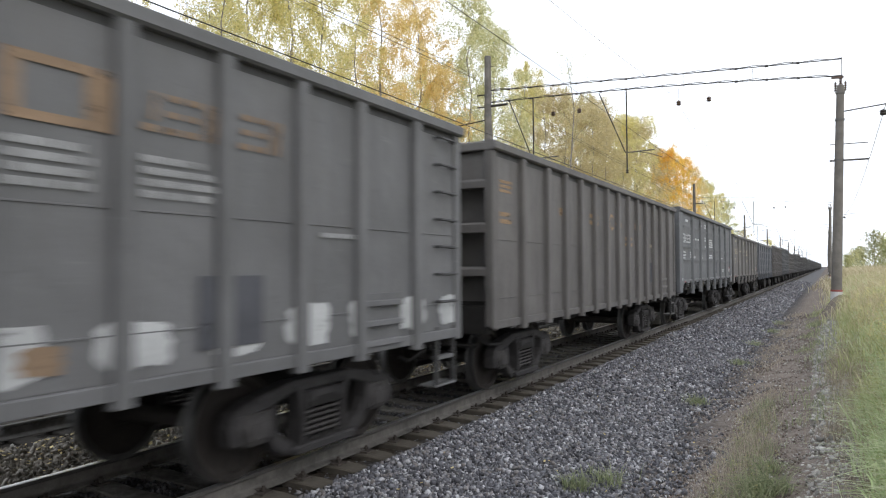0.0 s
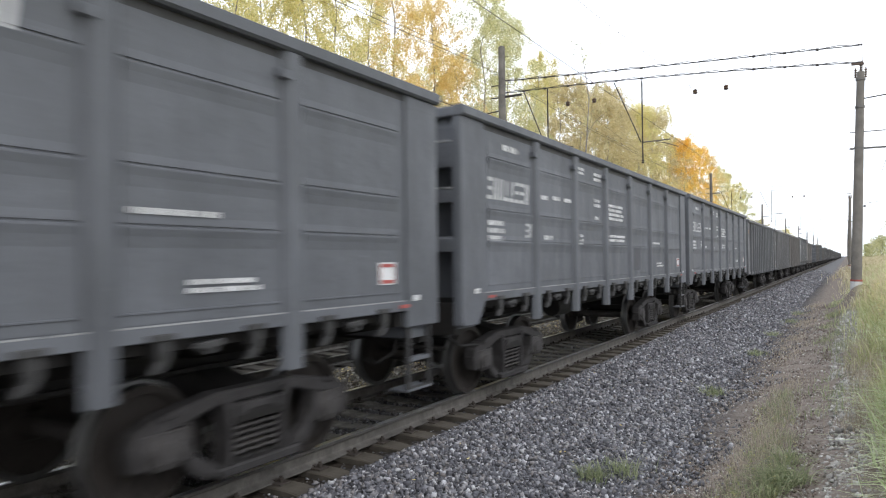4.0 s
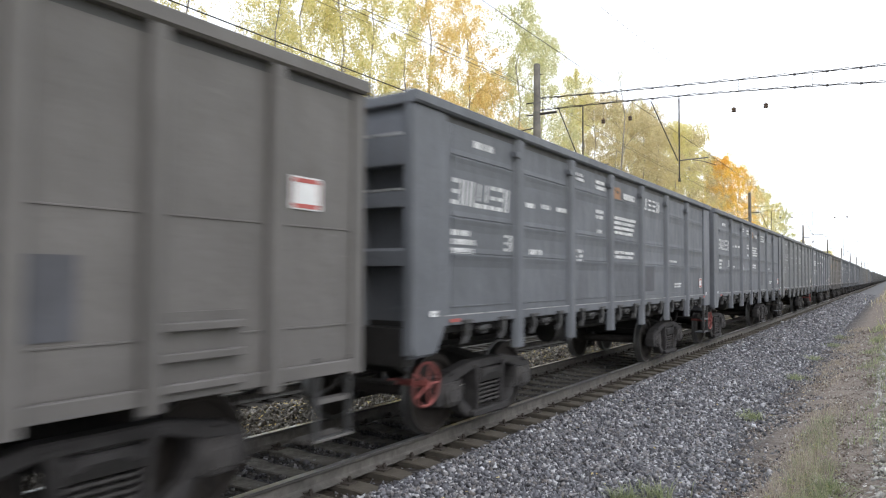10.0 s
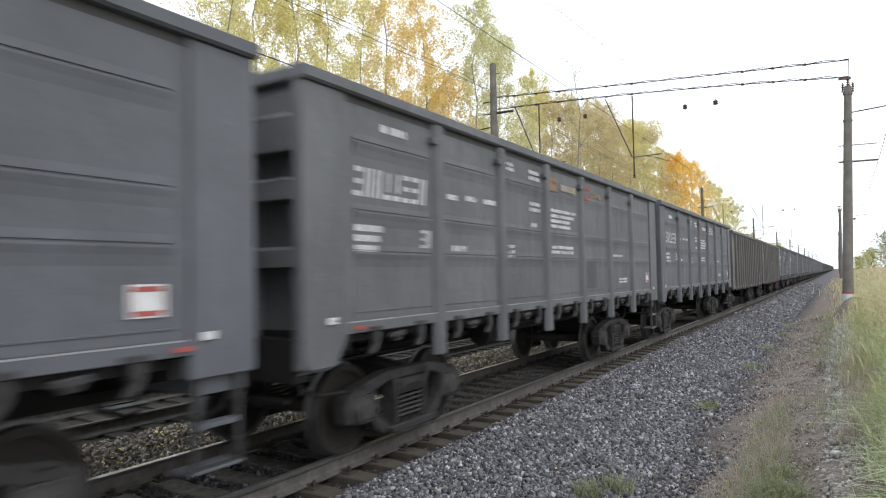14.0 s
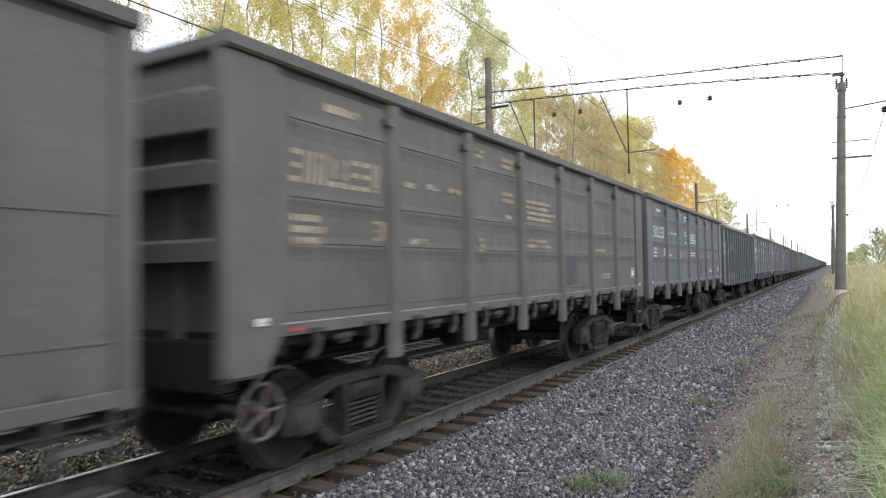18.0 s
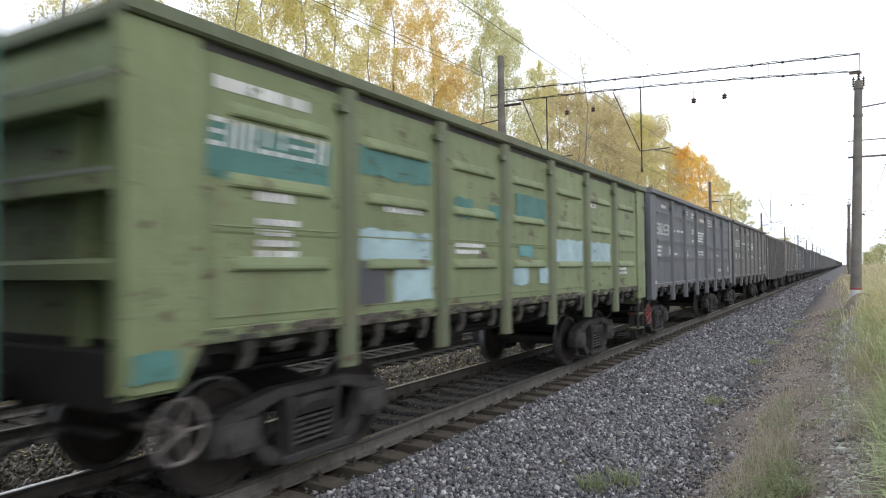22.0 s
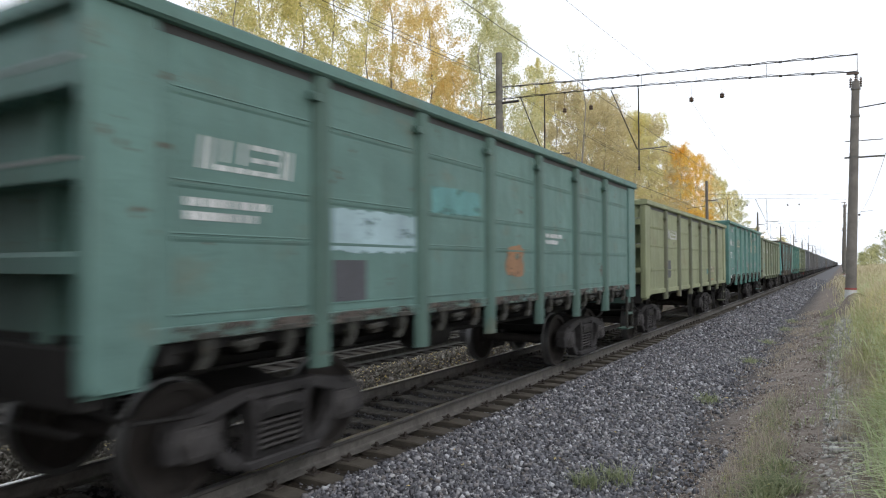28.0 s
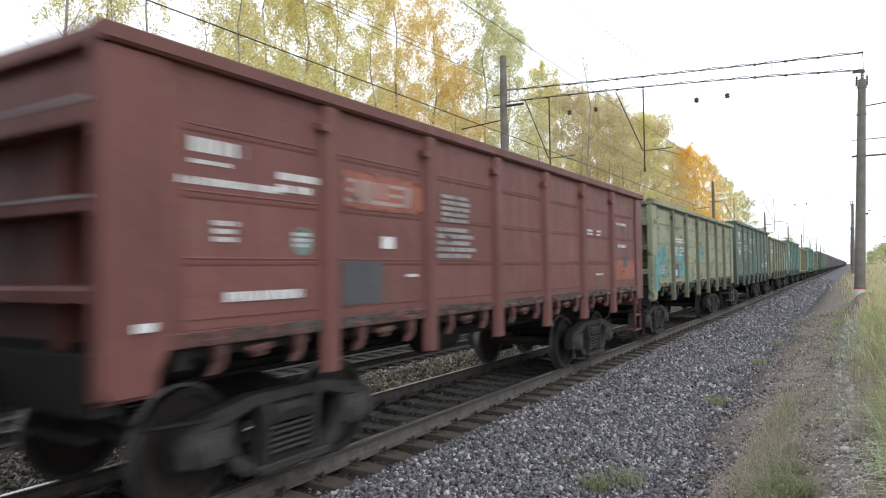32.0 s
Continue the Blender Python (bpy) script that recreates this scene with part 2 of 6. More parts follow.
def shade_sleepers():
    """The train's shade is painted into the sleepers at and inside the near rail; their far halves have stayed pale."""
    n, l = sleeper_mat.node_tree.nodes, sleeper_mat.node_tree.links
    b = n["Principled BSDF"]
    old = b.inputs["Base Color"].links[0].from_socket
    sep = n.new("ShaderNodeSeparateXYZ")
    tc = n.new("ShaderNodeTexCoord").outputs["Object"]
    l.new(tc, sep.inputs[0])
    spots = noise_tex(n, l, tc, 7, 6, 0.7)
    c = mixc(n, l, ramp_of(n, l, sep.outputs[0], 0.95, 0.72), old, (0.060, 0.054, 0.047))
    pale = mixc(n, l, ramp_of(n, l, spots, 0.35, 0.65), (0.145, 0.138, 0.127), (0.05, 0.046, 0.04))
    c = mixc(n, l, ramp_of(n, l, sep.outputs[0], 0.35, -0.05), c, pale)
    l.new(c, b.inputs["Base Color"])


shade_sleepers()


# ---- mesh helpers ----
def box(bm, x0, x1, y0, y1, z0, z1):
    vs = [bm.verts.new(p) for p in ((x0, y0, z0), (x1, y0, z0), (x1, y1, z0), (x0, y1, z0), (x0, y0, z1), (x1, y0, z1), (x1, y1, z1), (x0, y1, z1))]
    for f in ((3, 2, 1, 0), (4, 5, 6, 7), (0, 1, 5, 4), (1, 2, 6, 5), (2, 3, 7, 6), (3, 0, 4, 7)):
        bm.faces.new([vs[i] for i in f])


def prism(bm, pts, axis, a0, a1):
    """A polygon drawn in two axes and pushed along the third. axis 'x': pts are (y, z); 'y': (x, z); 'z': (x, y)."""
    put = {"x": lambda p, a: (a, p[0], p[1]), "y": lambda p, a: (p[0], a, p[1]), "z": lambda p, a: (p[0], p[1], a)}[axis]
    lo, hi = [bm.verts.new(put(p, a0)) for p in pts], [bm.verts.new(put(p, a1)) for p in pts]
    bm.faces.new(lo), bm.faces.new(hi)
    for i in range(len(pts)):
        j = (i + 1) % len(pts)
        bm.faces.new((lo[i], lo[j], hi[j], hi[i]))


def rod(bm, a, b, r0, r1=None, sides=8, caps=True):
    a, b = Vector(a), Vector(b)
    r1 = r0 if r1 is None else r1
    d = (b - a).normalized()
    u = d.orthogonal().normalized()
    w = d.cross(u)
    ring = []
    for p, r in ((a, r0), (b, r1)):
        ring.append([bm.verts.new(p + r * (math.cos(6.28319 * i / sides) * u + math.sin(6.28319 * i / sides) * w)) for i in range(sides)])
    for i in range(sides):
        j = (i + 1) % sides
        bm.faces.new((ring[0][i], ring[0][j], ring[1][j], ring[1][i]))
    if caps:
        bm.faces.new(ring[0][::-1]), bm.faces.new(ring[1])


def path_rod(bm, pts, r, sides=6):
    """One bent tube through the points."""
    pts = [Vector(p) for p in pts]
    rings = []
    for i, p in enumerate(pts):
        d = (pts[min(i + 1, len(pts) - 1)] - pts[max(i - 1, 0)]).normalized()
        u = d.cross(Vector((0.31, 0.17, 0.94))).normalized()
        w = d.cross(u)
        rings.append([bm.verts.new(p + r * (math.cos(6.28319 * k / sides) * u + math.sin(6.28319 * k / sides) * w)) for k in range(sides)])
    for a, b in zip(rings, rings[1:]):
        for k in range(sides):
            bm.faces.new((a[k], a[(k + 1) % sides], b[(k + 1) % sides], b[k]))
    bm.faces.new(rings[0][::-1]), bm.faces.new(rings[-1])


def lathe(bm, prof, sides, axis="x", at=(0, 0, 0), closed=False):
    """Turn a profile of (along, radius) about an axis through a point."""
    rings = []
    for a, r in prof:
        ring = []
        for i in range(sides):
            c, s = r * math.cos(6.28319 * i / sides), r * math.sin(6.28319 * i / sides)
            p = {"x": (a, c, s), "y": (c, a, s), "z": (c, s, a)}[axis]
            ring.append(bm.verts.new((p[0] + at[0], p[1] + at[1], p[2] + at[2])))
        rings.append(ring)
    pairs = list(zip(rings, rings[1:])) + ([(rings[-1], rings[0])] if closed else [])
    for r0, r1 in pairs:
        for i in range(sides):
            j = (i + 1) % sides
            bm.faces.new((r0[i], r0[j], r1[j], r1[i]))
    if not closed:
        bm.faces.new(rings[0][::-1]), bm.faces.new(rings[-1])


def torus(bm, at, R_, r, axis="z", n=14, k=6):
    prof = [(r * math.sin(6.28319 * i / k), R_ + r * math.cos(6.28319 * i / k)) for i in range(k)]
    lathe(bm, prof, n, axis, at, closed=True)


def bevel(bm, w, seg=1):
    bmesh.ops.recalc_face_normals(bm, faces=bm.faces)
    es = [e for e in bm.edges if len(e.link_faces) == 2 and e.calc_face_angle(0) > 0.6]
    bmesh.ops.bevel(bm, geom=es, offset=w, segments=seg, affect="EDGES", clamp_overlap=True)


def mesh_of(name, bm, mats=(), smooth=False):
    bmesh.ops.recalc_face_normals(bm, faces=bm.faces)
    me = bpy.data.meshes.new(name)
    bm.to_mesh(me)
    bm.free()
    for m in mats if isinstance(mats, (list, tuple)) else [mats]:
        me.materials.append(m)
    if smooth:
        me.shade_smooth()
        me.set_sharp_from_angle(angle=radians(40))
    return me


def hang(name, me, parent, at=(0, 0, 0), rz=0.0, mat=None, label=""):
    """An object on a shared mesh under its thing or part; mat: its own coat over the mesh's."""
    ob = new(name, me)
    ob.parent = parent
    ob.location = at
    ob.rotation_euler = (0, 0, radians(rz))
    if mat is not None:
        ob.material_slots[0].link = "OBJECT"
        ob.material_slots[0].material = mat
    return tagged(ob, label=label)


def part(name, bm, material, parent, label="", smooth=False):
    return hang(name, mesh_of(name, bm, material, smooth), parent, label=label)


def thing(name, label, category, group="", kind="", at=(0, 0, 0)):
    e = new(name)
    e.empty_display_size = 0.2
    e.location = at
    return tagged(e, label, category, group, kind)


def bm_of(fn, *args):
    bm = bmesh.new()
    fn(bm, *args)
    return bm


def from_arrays(name, verts, faces, mat, size):
    """A mesh from arrays: faces all of one size."""
    me = bpy.data.meshes.new(name)
    me.vertices.add(len(verts))
    me.vertices.foreach_set("co", np.asarray(verts, np.float32).ravel())
    nf = len(faces)
    me.loops.add(nf * size)
    me.loops.foreach_set("vertex_index", np.asarray(faces, np.int32).ravel())
    me.polygons.add(nf)
    me.polygons.foreach_set("loop_start", np.arange(0, nf * size, size, dtype=np.int32))
    me.update(calc_edges=True)
    me.validate()
    me.materials.append(mat)
    return me


# ---- ground, tracks ----
PROFILE = [(-900, -6.0), (-60, -2.6), (-24, -1.7), (-16, -1.3), (-12.6, -0.55), (-11.4, -0.24), (-8.2, -0.22), (-7.5, -0.16), (-6.9, -0.22),
           (-6.2, -0.245), (-4.85, -0.245), (-4.70, -0.25), (-4.55, -0.255), (-4.32, -0.245), (-4.16, -0.20), (-4.05, -0.185), (-3.85, -0.20), (-2.0, -0.44), (-1.6, -0.43), (-0.9, -0.26), (-0.35, -0.1), (0.0, 0.04), (0.3, 0.22), (0.8, 0.55),
           (1.6, 0.9), (4.0, 1.22), (9, 1.5), (60, 2.0), (900, 2.0)]


def ground_z(x):
    return float(np.interp(x, [p[0] for p in PROFILE], [p[1] for p in PROFILE]))


def build_ground():
    xs = np.concatenate([[-2500, -900, -300, -120, -60, -40, -30, -24, -20], np.arange(-16, -11, 0.5), np.arange(-11, 3, 0.14), [3, 3.6, 4.4, 5.5, 7, 9, 12, 18, 30, 60, 150, 400, 900, 2500]])
    ys = np.concatenate([[-400, -120, -40, -15], np.arange(-8, 32, 0.3), np.arange(32, 110, 1.5), [115, 130, 150, 180, 220, 280, 360, 480, 650, 900, 1300, 1900, 2600]])
    verts = []
    for y in ys:
        for x in xs:
            z = ground_z(x)
            soft = 0.012 if -11.5 < x < -1.8 else 0.05
            if abs(x) < 40 and y < 120:
                z += soft * (noise.noise((x * 1.7, y * 1.7, 3)) + 0.6 * noise.noise((x * 5, y * 5, 9)))
            z += 0.62 * math.exp(-((x - POLE_R) ** 2 / 0.25 + (y - GANTRY_Y) ** 2 / 1.2))
            verts.append((x, y, z))
    nx = len(xs)
    faces = [(j * nx + i, j * nx + i + 1, (j + 1) * nx + i + 1, (j + 1) * nx + i) for j in range(len(ys) - 1) for i in range(nx - 1)]
    m, n, l, b = nodes_of("ground")
    geo = n.new("ShaderNodeNewGeometry")
    sep = n.new("ShaderNodeSeparateXYZ")
    l.new(geo.outputs["Position"], sep.inputs[0])
    pos = geo.outputs["Position"]
    wob = n.new("ShaderNodeMath")
    wob.operation = "MULTIPLY_ADD"
    wob.inputs[1].default_value, wob.inputs[2].default_value = 0.9, -0.45
    l.new(noise_tex(n, l, pos, 1.1, 8, 0.72), wob.inputs[0])
    xw = n.new("ShaderNodeMath")
    l.new(sep.outputs[0], xw.inputs[0]), l.new(wob.outputs[0], xw.inputs[1])
    xw = xw.outputs[0]
    vor = n.new("ShaderNodeTexVoronoi")
    vor.inputs["Scale"].default_value = 17
    l.new(pos, vor.inputs["Vector"])
    stone = mixc(n, l, ramp_of(n, l, vor.outputs["Distance"], 0.05, 0.55), (0.20, 0.202, 0.215), (0.045, 0.044, 0.046))
    stone = mixc(n, l, ramp_of(n, l, noise_tex(n, l, pos, 0.5, 4), 0.45, 0.75, 0.35), stone, (0.13, 0.12, 0.115))
    stone = mixc(n, l, ramp_of(n, l, sep.outputs[1], 60, 110, 0.8), stone, (0.185, 0.186, 0.195))
    dirt = mixc(n, l, ramp_of(n, l, noise_tex(n, l, pos, 9, 6, 0.7), 0.35, 0.7), (0.15, 0.122, 0.104), (0.28, 0.245, 0.218))
    grit = n.new("ShaderNodeTexVoronoi")
    grit.inputs["Scale"].default_value = 30
    l.new(pos, grit.inputs["Vector"])
    dirt = mixc(n, l, ramp_of(n, l, grit.outputs["Distance"], 0.34, 0.16, 0.8), dirt, (0.34, 0.325, 0.31))
    turf = mixc(n, l, ramp_of(n, l, noise_tex(n, l, pos, 1.3, 6, 0.65), 0.35, 0.68), (0.22, 0.22, 0.11), (0.42, 0.37, 0.24))
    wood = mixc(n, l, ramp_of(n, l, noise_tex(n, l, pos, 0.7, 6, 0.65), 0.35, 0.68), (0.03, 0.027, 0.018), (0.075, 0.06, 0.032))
    # the shade under the train is painted into the bed between the rails
    bed_shade = mixc(n, l, 0.6, stone, (0.035, 0.031, 0.026))
    c = mixc(n, l, ramp_of(n, l, sep.outputs[0], -6.6, -6.3), stone, bed_shade)
    earthy = mixc(n, l, ramp_of(n, l, noise_tex(n, l, pos, 2.2, 6, 0.7), 0.3, 0.65, 0.9), stone, (0.22, 0.19, 0.145))
    earthy = mixc(n, l, ramp_of(n, l, sep.outputs[0], -8.0, -8.4), earthy, (0.05, 0.045, 0.039))
    c = mixc(n, l, ramp_of(n, l, sep.outputs[0], -6.75, -6.45), earthy, c)
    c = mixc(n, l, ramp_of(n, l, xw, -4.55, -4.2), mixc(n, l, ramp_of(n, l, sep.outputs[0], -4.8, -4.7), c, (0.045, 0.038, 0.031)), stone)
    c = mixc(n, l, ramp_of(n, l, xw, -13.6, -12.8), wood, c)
    c = mixc(n, l, ramp_of(n, l, xw, -1.85, -1.1), c, dirt)
    c = mixc(n, l, ramp_of(n, l, xw, 0.2, 0.5), c, turf)
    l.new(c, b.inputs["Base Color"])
    b.inputs["Roughness"].default_value = 0.95
    b.inputs["Specular IOR Level"].default_value = 0.05
    bump(n, l, b, vor.outputs["Distance"], 0.7, -0.03)
    g = new("ground", from_arrays("ground", verts, faces, m, 4))
    g.data.shade_smooth()
    return tagged(g, "ballast shoulder, bare earth path and grassy bank", "ground", kind="structure")


build_ground()

RAIL = [(-0.075, -0.18), (0.075, -0.18), (0.075, -0.168), (0.02, -0.145), (0.009, -0.13), (0.009, -0.048), (0.03, -0.04), (0.0365, -0.03), (0.0365, -0.006),
        (0.026, 0.0), (-0.026, 0.0), (-0.0365, -0.006), (-0.0365, -0.03), (-0.03, -0.04), (-0.009, -0.048), (-0.009, -0.13), (-0.02, -0.145), (-0.075, -0.168)]


def rail_mesh(mats):
    bm = bmesh.new()
    prism(bm, RAIL, "y", -30, 1500)
    me = mesh_of("rail", bm, mats)
    for p in me.polygons:
        if p.normal.z > 0.3 and p.center.z > -0.012:
            p.material_index = 1
        elif p.center.z > -0.046:
            p.material_index = 2
    return me


def sleeper_mesh():
    bm = bmesh.new()
    prism(bm, [(-1.35, -0.36), (1.35, -0.36), (1.35, -0.215), (1.1, -0.185), (0.5, -0.185), (0.3, -0.205), (-0.3, -0.205), (-0.5, -0.185), (-1.1, -0.185), (-1.35, -0.215)], "y", -0.13, 0.13)
    bevel(bm, 0.012)
    return mesh_of("sleeper", bm, sleeper_mat)


def fastening_mesh():
    bm = bmesh.new()
    for s in (-1, 1):
        box(bm, s * 0.12 - 0.06, s * 0.12 + 0.06, -0.07, 0.07, -0.187, -0.168)
        rod(bm, (s * 0.125, 0, -0.168), (s * 0.125, 0, -0.11), 0.017, 0.017, 6)
        lathe(bm, [(-0.15, 0.028), (-0.128, 0.028)], 6, "z", (s * 0.125, 0, 0))
        box(bm, s * 0.055 - 0.025, s * 0.055 + 0.025, -0.03, 0.03, -0.168, -0.15)
    return mesh_of("rail_fastening", bm, rusty)


def build_track(xc, label, y0, n_single, n_all, fasten, coat=None):
    tr = thing("track", label, "railway track", "two parallel tracks", "structure", (xc, 0, 0))
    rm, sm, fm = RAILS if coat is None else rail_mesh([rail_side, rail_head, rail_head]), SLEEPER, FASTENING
    for s in (-1, 1):
        hang("rail", rm, tr, (s * 0.7965, 0, 0))
    rnd = random.Random(int(abs(xc) * 10))
    for i in range(n_single):
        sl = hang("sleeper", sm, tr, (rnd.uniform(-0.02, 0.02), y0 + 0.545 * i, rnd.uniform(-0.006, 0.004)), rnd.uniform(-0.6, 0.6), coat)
        if i < fasten:
            for s in (-1, 1):
                hang("rail_fastening", fm, sl, (s * 0.7965, 0, 0))
    bm = bmesh.new()
    for i in range(n_single, n_all):
        y = y0 + 0.545 * i
        box(bm, -1.35, 1.35, y - 0.13, y + 0.13, -0.36, -0.187)
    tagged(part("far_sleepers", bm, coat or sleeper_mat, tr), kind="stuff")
    return tr


RAILS, SLEEPER, FASTENING = rail_mesh([rail_side, rail_top, rail_head]), sleeper_mesh(), fastening_mesh()
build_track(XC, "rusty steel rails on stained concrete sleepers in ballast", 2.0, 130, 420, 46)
build_track(XC2, "second railway track beyond, dull rails on grimy sleepers", 1.0, 60, 300, 0, grimy_sleeper)


# ---- line poles with the wires across and along the tracks ----
def concrete_pole(bm, h, r0, r1):
    lathe(bm, [(-1.2, r0 * 1.04), (0, r0), (h * 0.5, (r0 + r1) / 2), (h, r1), (h + 0.03, r1 * 0.7)], 16, "z")


def insulator(bm, at, n=3, r=0.085, axis="z"):
    for i in range(n):
        torus(bm, (at[0], at[1], at[2] + 0.085 * i) if axis == "z" else (at[0] + 0.085 * i, at[1], at[2]), r * 0.55, r * 0.45, axis, 10, 5)
    d = 0.085 * n
    rod(bm, at, (at[0], at[1], at[2] + d) if axis == "z" else (at[0] + d, at[1], at[2]), 0.02, 0.02, 6)


def bands(bm, zs, r, w=0.07):
    for z in zs:
        lathe(bm, [(z, r), (z, r + 0.02), (z + w, r + 0.02), (z + w, r)], 14, "z")


def sag(a, b, drop, n=14):
    a, b = Vector(a), Vector(b)
    return [a.lerp(b, i / n) - Vector((0, 0, 4 * drop * (i / n) * (1 - i / n))) for i in range(n + 1)]


def build_gantry(y, first):
    zr = 0.96 if first else 0.75
    lean = 2.0 if first else 0.8
    right = thing("catenary_pole", "tapered concrete pole with steel bands and a painted foot", "pole", "catenary poles", at=(POLE_R, y, zr))
    right.rotation_euler = (0, radians(lean), 0)
    part("shaft", bm_of(concrete_pole, 7.6, 0.18, 0.125), concrete, right, smooth=True)
    for z in (7.3, 4.80, 6.3):
        part("band", bm_of(bands, (z,), 0.14), steel_grey, right)
    part("paint_band", bm_of(bands, (0.0,), 0.176, 0.06), sign_red, right, "red painted ring at the foot")
    part("paint_foot", bm_of(bands, (-0.35,), 0.176, 0.34), white_mark, right, "white painted foot")
    for z, w, r in ((4.82, 0.95, 0.035), (5.42, 0.9, 0.018)):
        bm = bmesh.new()
        rod(bm, (-0.3, 0, z), (w, 0, z + 0.03), r, r, 6)
        part("bracket", bm, steel_grey, right)
    bm = bmesh.new()
    rod(bm, (0, 0, 6.62), (2.6, 0, 6.95), 0.022, 0.022, 6)
    insulator(bm, (1.35, 0, 6.45), 2, 0.12)
    part("feeder_arm", bm, wire_mat, right)
    bm = bmesh.new()
    for dx in (-0.16, 0.0, 0.16):
        insulator(bm, (dx, 0.12, 7.45 if dx else 7.62), 4, 0.055)
    box(bm, -0.30, 0.10, -0.04, 0.04, 7.87, 7.94)
    rod(bm, (0.05, 0, 7.6), (0.02, 0, 8.62), 0.012, 0.012, 6)
    part("insulator", bm, porcelain, right)
    left = thing("catenary_pole", "tall grey concrete pole beside the birch wood", "pole", "catenary poles", at=(POLE_L, y, -0.9))
    part("shaft", bm_of(concrete_pole, 12.8, 0.24, 0.15), concrete, left, smooth=True)
    for z in (10.45, 9.95, 10.9):
        part("band", bm_of(bands, (z,), 0.165), steel_grey, left)
    for a, b, r in (((0.1, 0, 10.42), (1.0, 0, 10.42), 0.06), ((-0.55, 0, 10.42), (0.1, 0, 10.42), 0.03), ((-0.55, 0, 11.0), (0.2, 0, 11.0), 0.03), ((0, 0, 9.8), (-2.3, 0, 9.6), 0.03), ((0, 0, 12.3), (0.3, 0, 12.3), 0.02)):
        bm = bmesh.new()
        rod(bm, a, b, r, r, 8)
        part("bracket", bm, wire_mat, left)
    # headspan: two pairs of twisted cross wires with hangers and insulators
    span = thing("headspan", "two sagging twisted cross wires with steady arms over the tracks", "overhead wires", "headspans", at=(0, y, 0))
    for nm, a, b, d in (("upper_wire", (POLE_L, 0, 10.27), (0.62, 0, 9.54), 0.03), ("lower_wire", (POLE_L, 0, 9.69), (0.62, 0, 8.90), -0.13)):
        bm = bmesh.new()
        pts = sag(a, b, d, 40)
        path_rod(bm, pts, 0.02 if first else 0.009, 5)
        path_rod(bm, [p + Vector((0, 0.02, 0.03 * (i % 3 - 1) + 0.045)) for i, p in enumerate(pts)], 0.014 if first else 0.006, 5)
        rnd = random.Random(4)
        for i in range(3, 38, 3):
            if first and rnd.random() < 0.75:
                p = pts[i]
                lathe(bm, [(p.x - 0.05, 0.05), (p.x + 0.05, 0.05)], 7, "x", (0, p.y, p.z))
        part(nm, bm, wire_mat, span)
    low = lambda x: 9.69 + (x - POLE_L) / (0.62 - POLE_L) * -0.79 + 0.05
    for xa, xb, zc, arm in ((-8.51, -7.33, 6.76, 1.15), (-12.76, -11.57, 6.85, 1.2)):
        bm = bmesh.new()
        rod(bm, (xa, 0, low(xa)), (xb - 0.06, 0, zc), 0.026, 0.026, 6)
        rod(bm, (xb, 0, low(xb)), (xb, 0, zc - 0.75), 0.034, 0.034, 6)
        insulator(bm, (xb, 0, zc - 0.85), 2, 0.07)
        part("support_rod", bm, wire_mat, span)
        bm = bmesh.new()
        rod(bm, (xb, 0, zc), (xb + arm, 0, zc + 0.03), 0.026, 0.026, 6)
        path_rod(bm, [(xb + 0.55, 0, zc - 0.02), (xb + 0.95, -0.1, zc - 0.12), (xb + 1.5, -0.25, zc - 0.35)], 0.016, 5)
        part("steady_arm", bm, steel_grey, span)
    for x, dz in ((-4.02, 0.62), (-5.19, 0.70), (-9.40, 0.75), (-10.61, 0.8)):
        bm = bmesh.new()
        insulator(bm, (x, 0, low(x) - dz), 2, 0.10)
        rod(bm, (x, 0, low(x) - dz), (x, 0, low(x)), 0.006, 0.006, 5)
        part("hanging_insulator", bm, porcelain, span)
    for x in (-12.0, -10.0, -7.2, -5.0, -2.4):
        bm = bmesh.new()
        rod(bm, (x, 0, low(x)), (x, 0, low(x) + 0.58), 0.008, 0.008, 5)
        part("dropper", bm, wire_mat, span)
    return right


for i in range(9):
    build_gantry(GANTRY_Y + SPAN * i, i == 0)


def build_line(name, label, x, z, drop, r, y0=-31.0, spans=9, droppers=False):
    w = thing(name, label, "overhead wires", "wires along the tracks")
    for i in range(spans):
        bm = bmesh.new()
        a, b = (x, y0 + SPAN * i, z), (x, y0 + SPAN * (i + 1), z)
        pts = sag(a, b, drop, 16)
        path_rod(bm, pts, r, 5)
        if droppers:
            for k in range(2, 15, 3):
                d = bmesh.new()
                rod(d, pts[k], (x, pts[k].y, 6.35), 0.0025, 0.0025, 4)
                part("dropper", d, wire_mat, w)
        part("wire_span", bm, wire_mat, w)
    return w


build_line("contact_wire", "thin dark contact wire over the near track", XC, 6.38, 0.0, 0.007)
build_line("messenger_cable", "sagging messenger cable with droppers over the near track", XC + 0.5, 8.4, 1.25, 0.004, droppers=True)
build_line("contact_wire", "thin dark contact wire over the second track", XC2, 6.28, 0.0, 0.013)
build_line("messenger_cable", "sagging messenger cable with droppers over the second track", XC2, 8.4, 1.2, 0.004, droppers=True)
build_line("feeder_wire", "feeder wire on the poles at the edge of the wood", POLE_L + 0.15, 10.42, 0.6, 0.011)
build_line("feeder_wire", "feeder wire on the poles at the edge of the wood", POLE_L - 0.3, 10.85, 0.6, 0.009)
build_line("feeder_wire", "feeder wire hung from the arms of the poles beside the path", 1.95, 7.75, 0.7, 0.012, 29.0, 8)


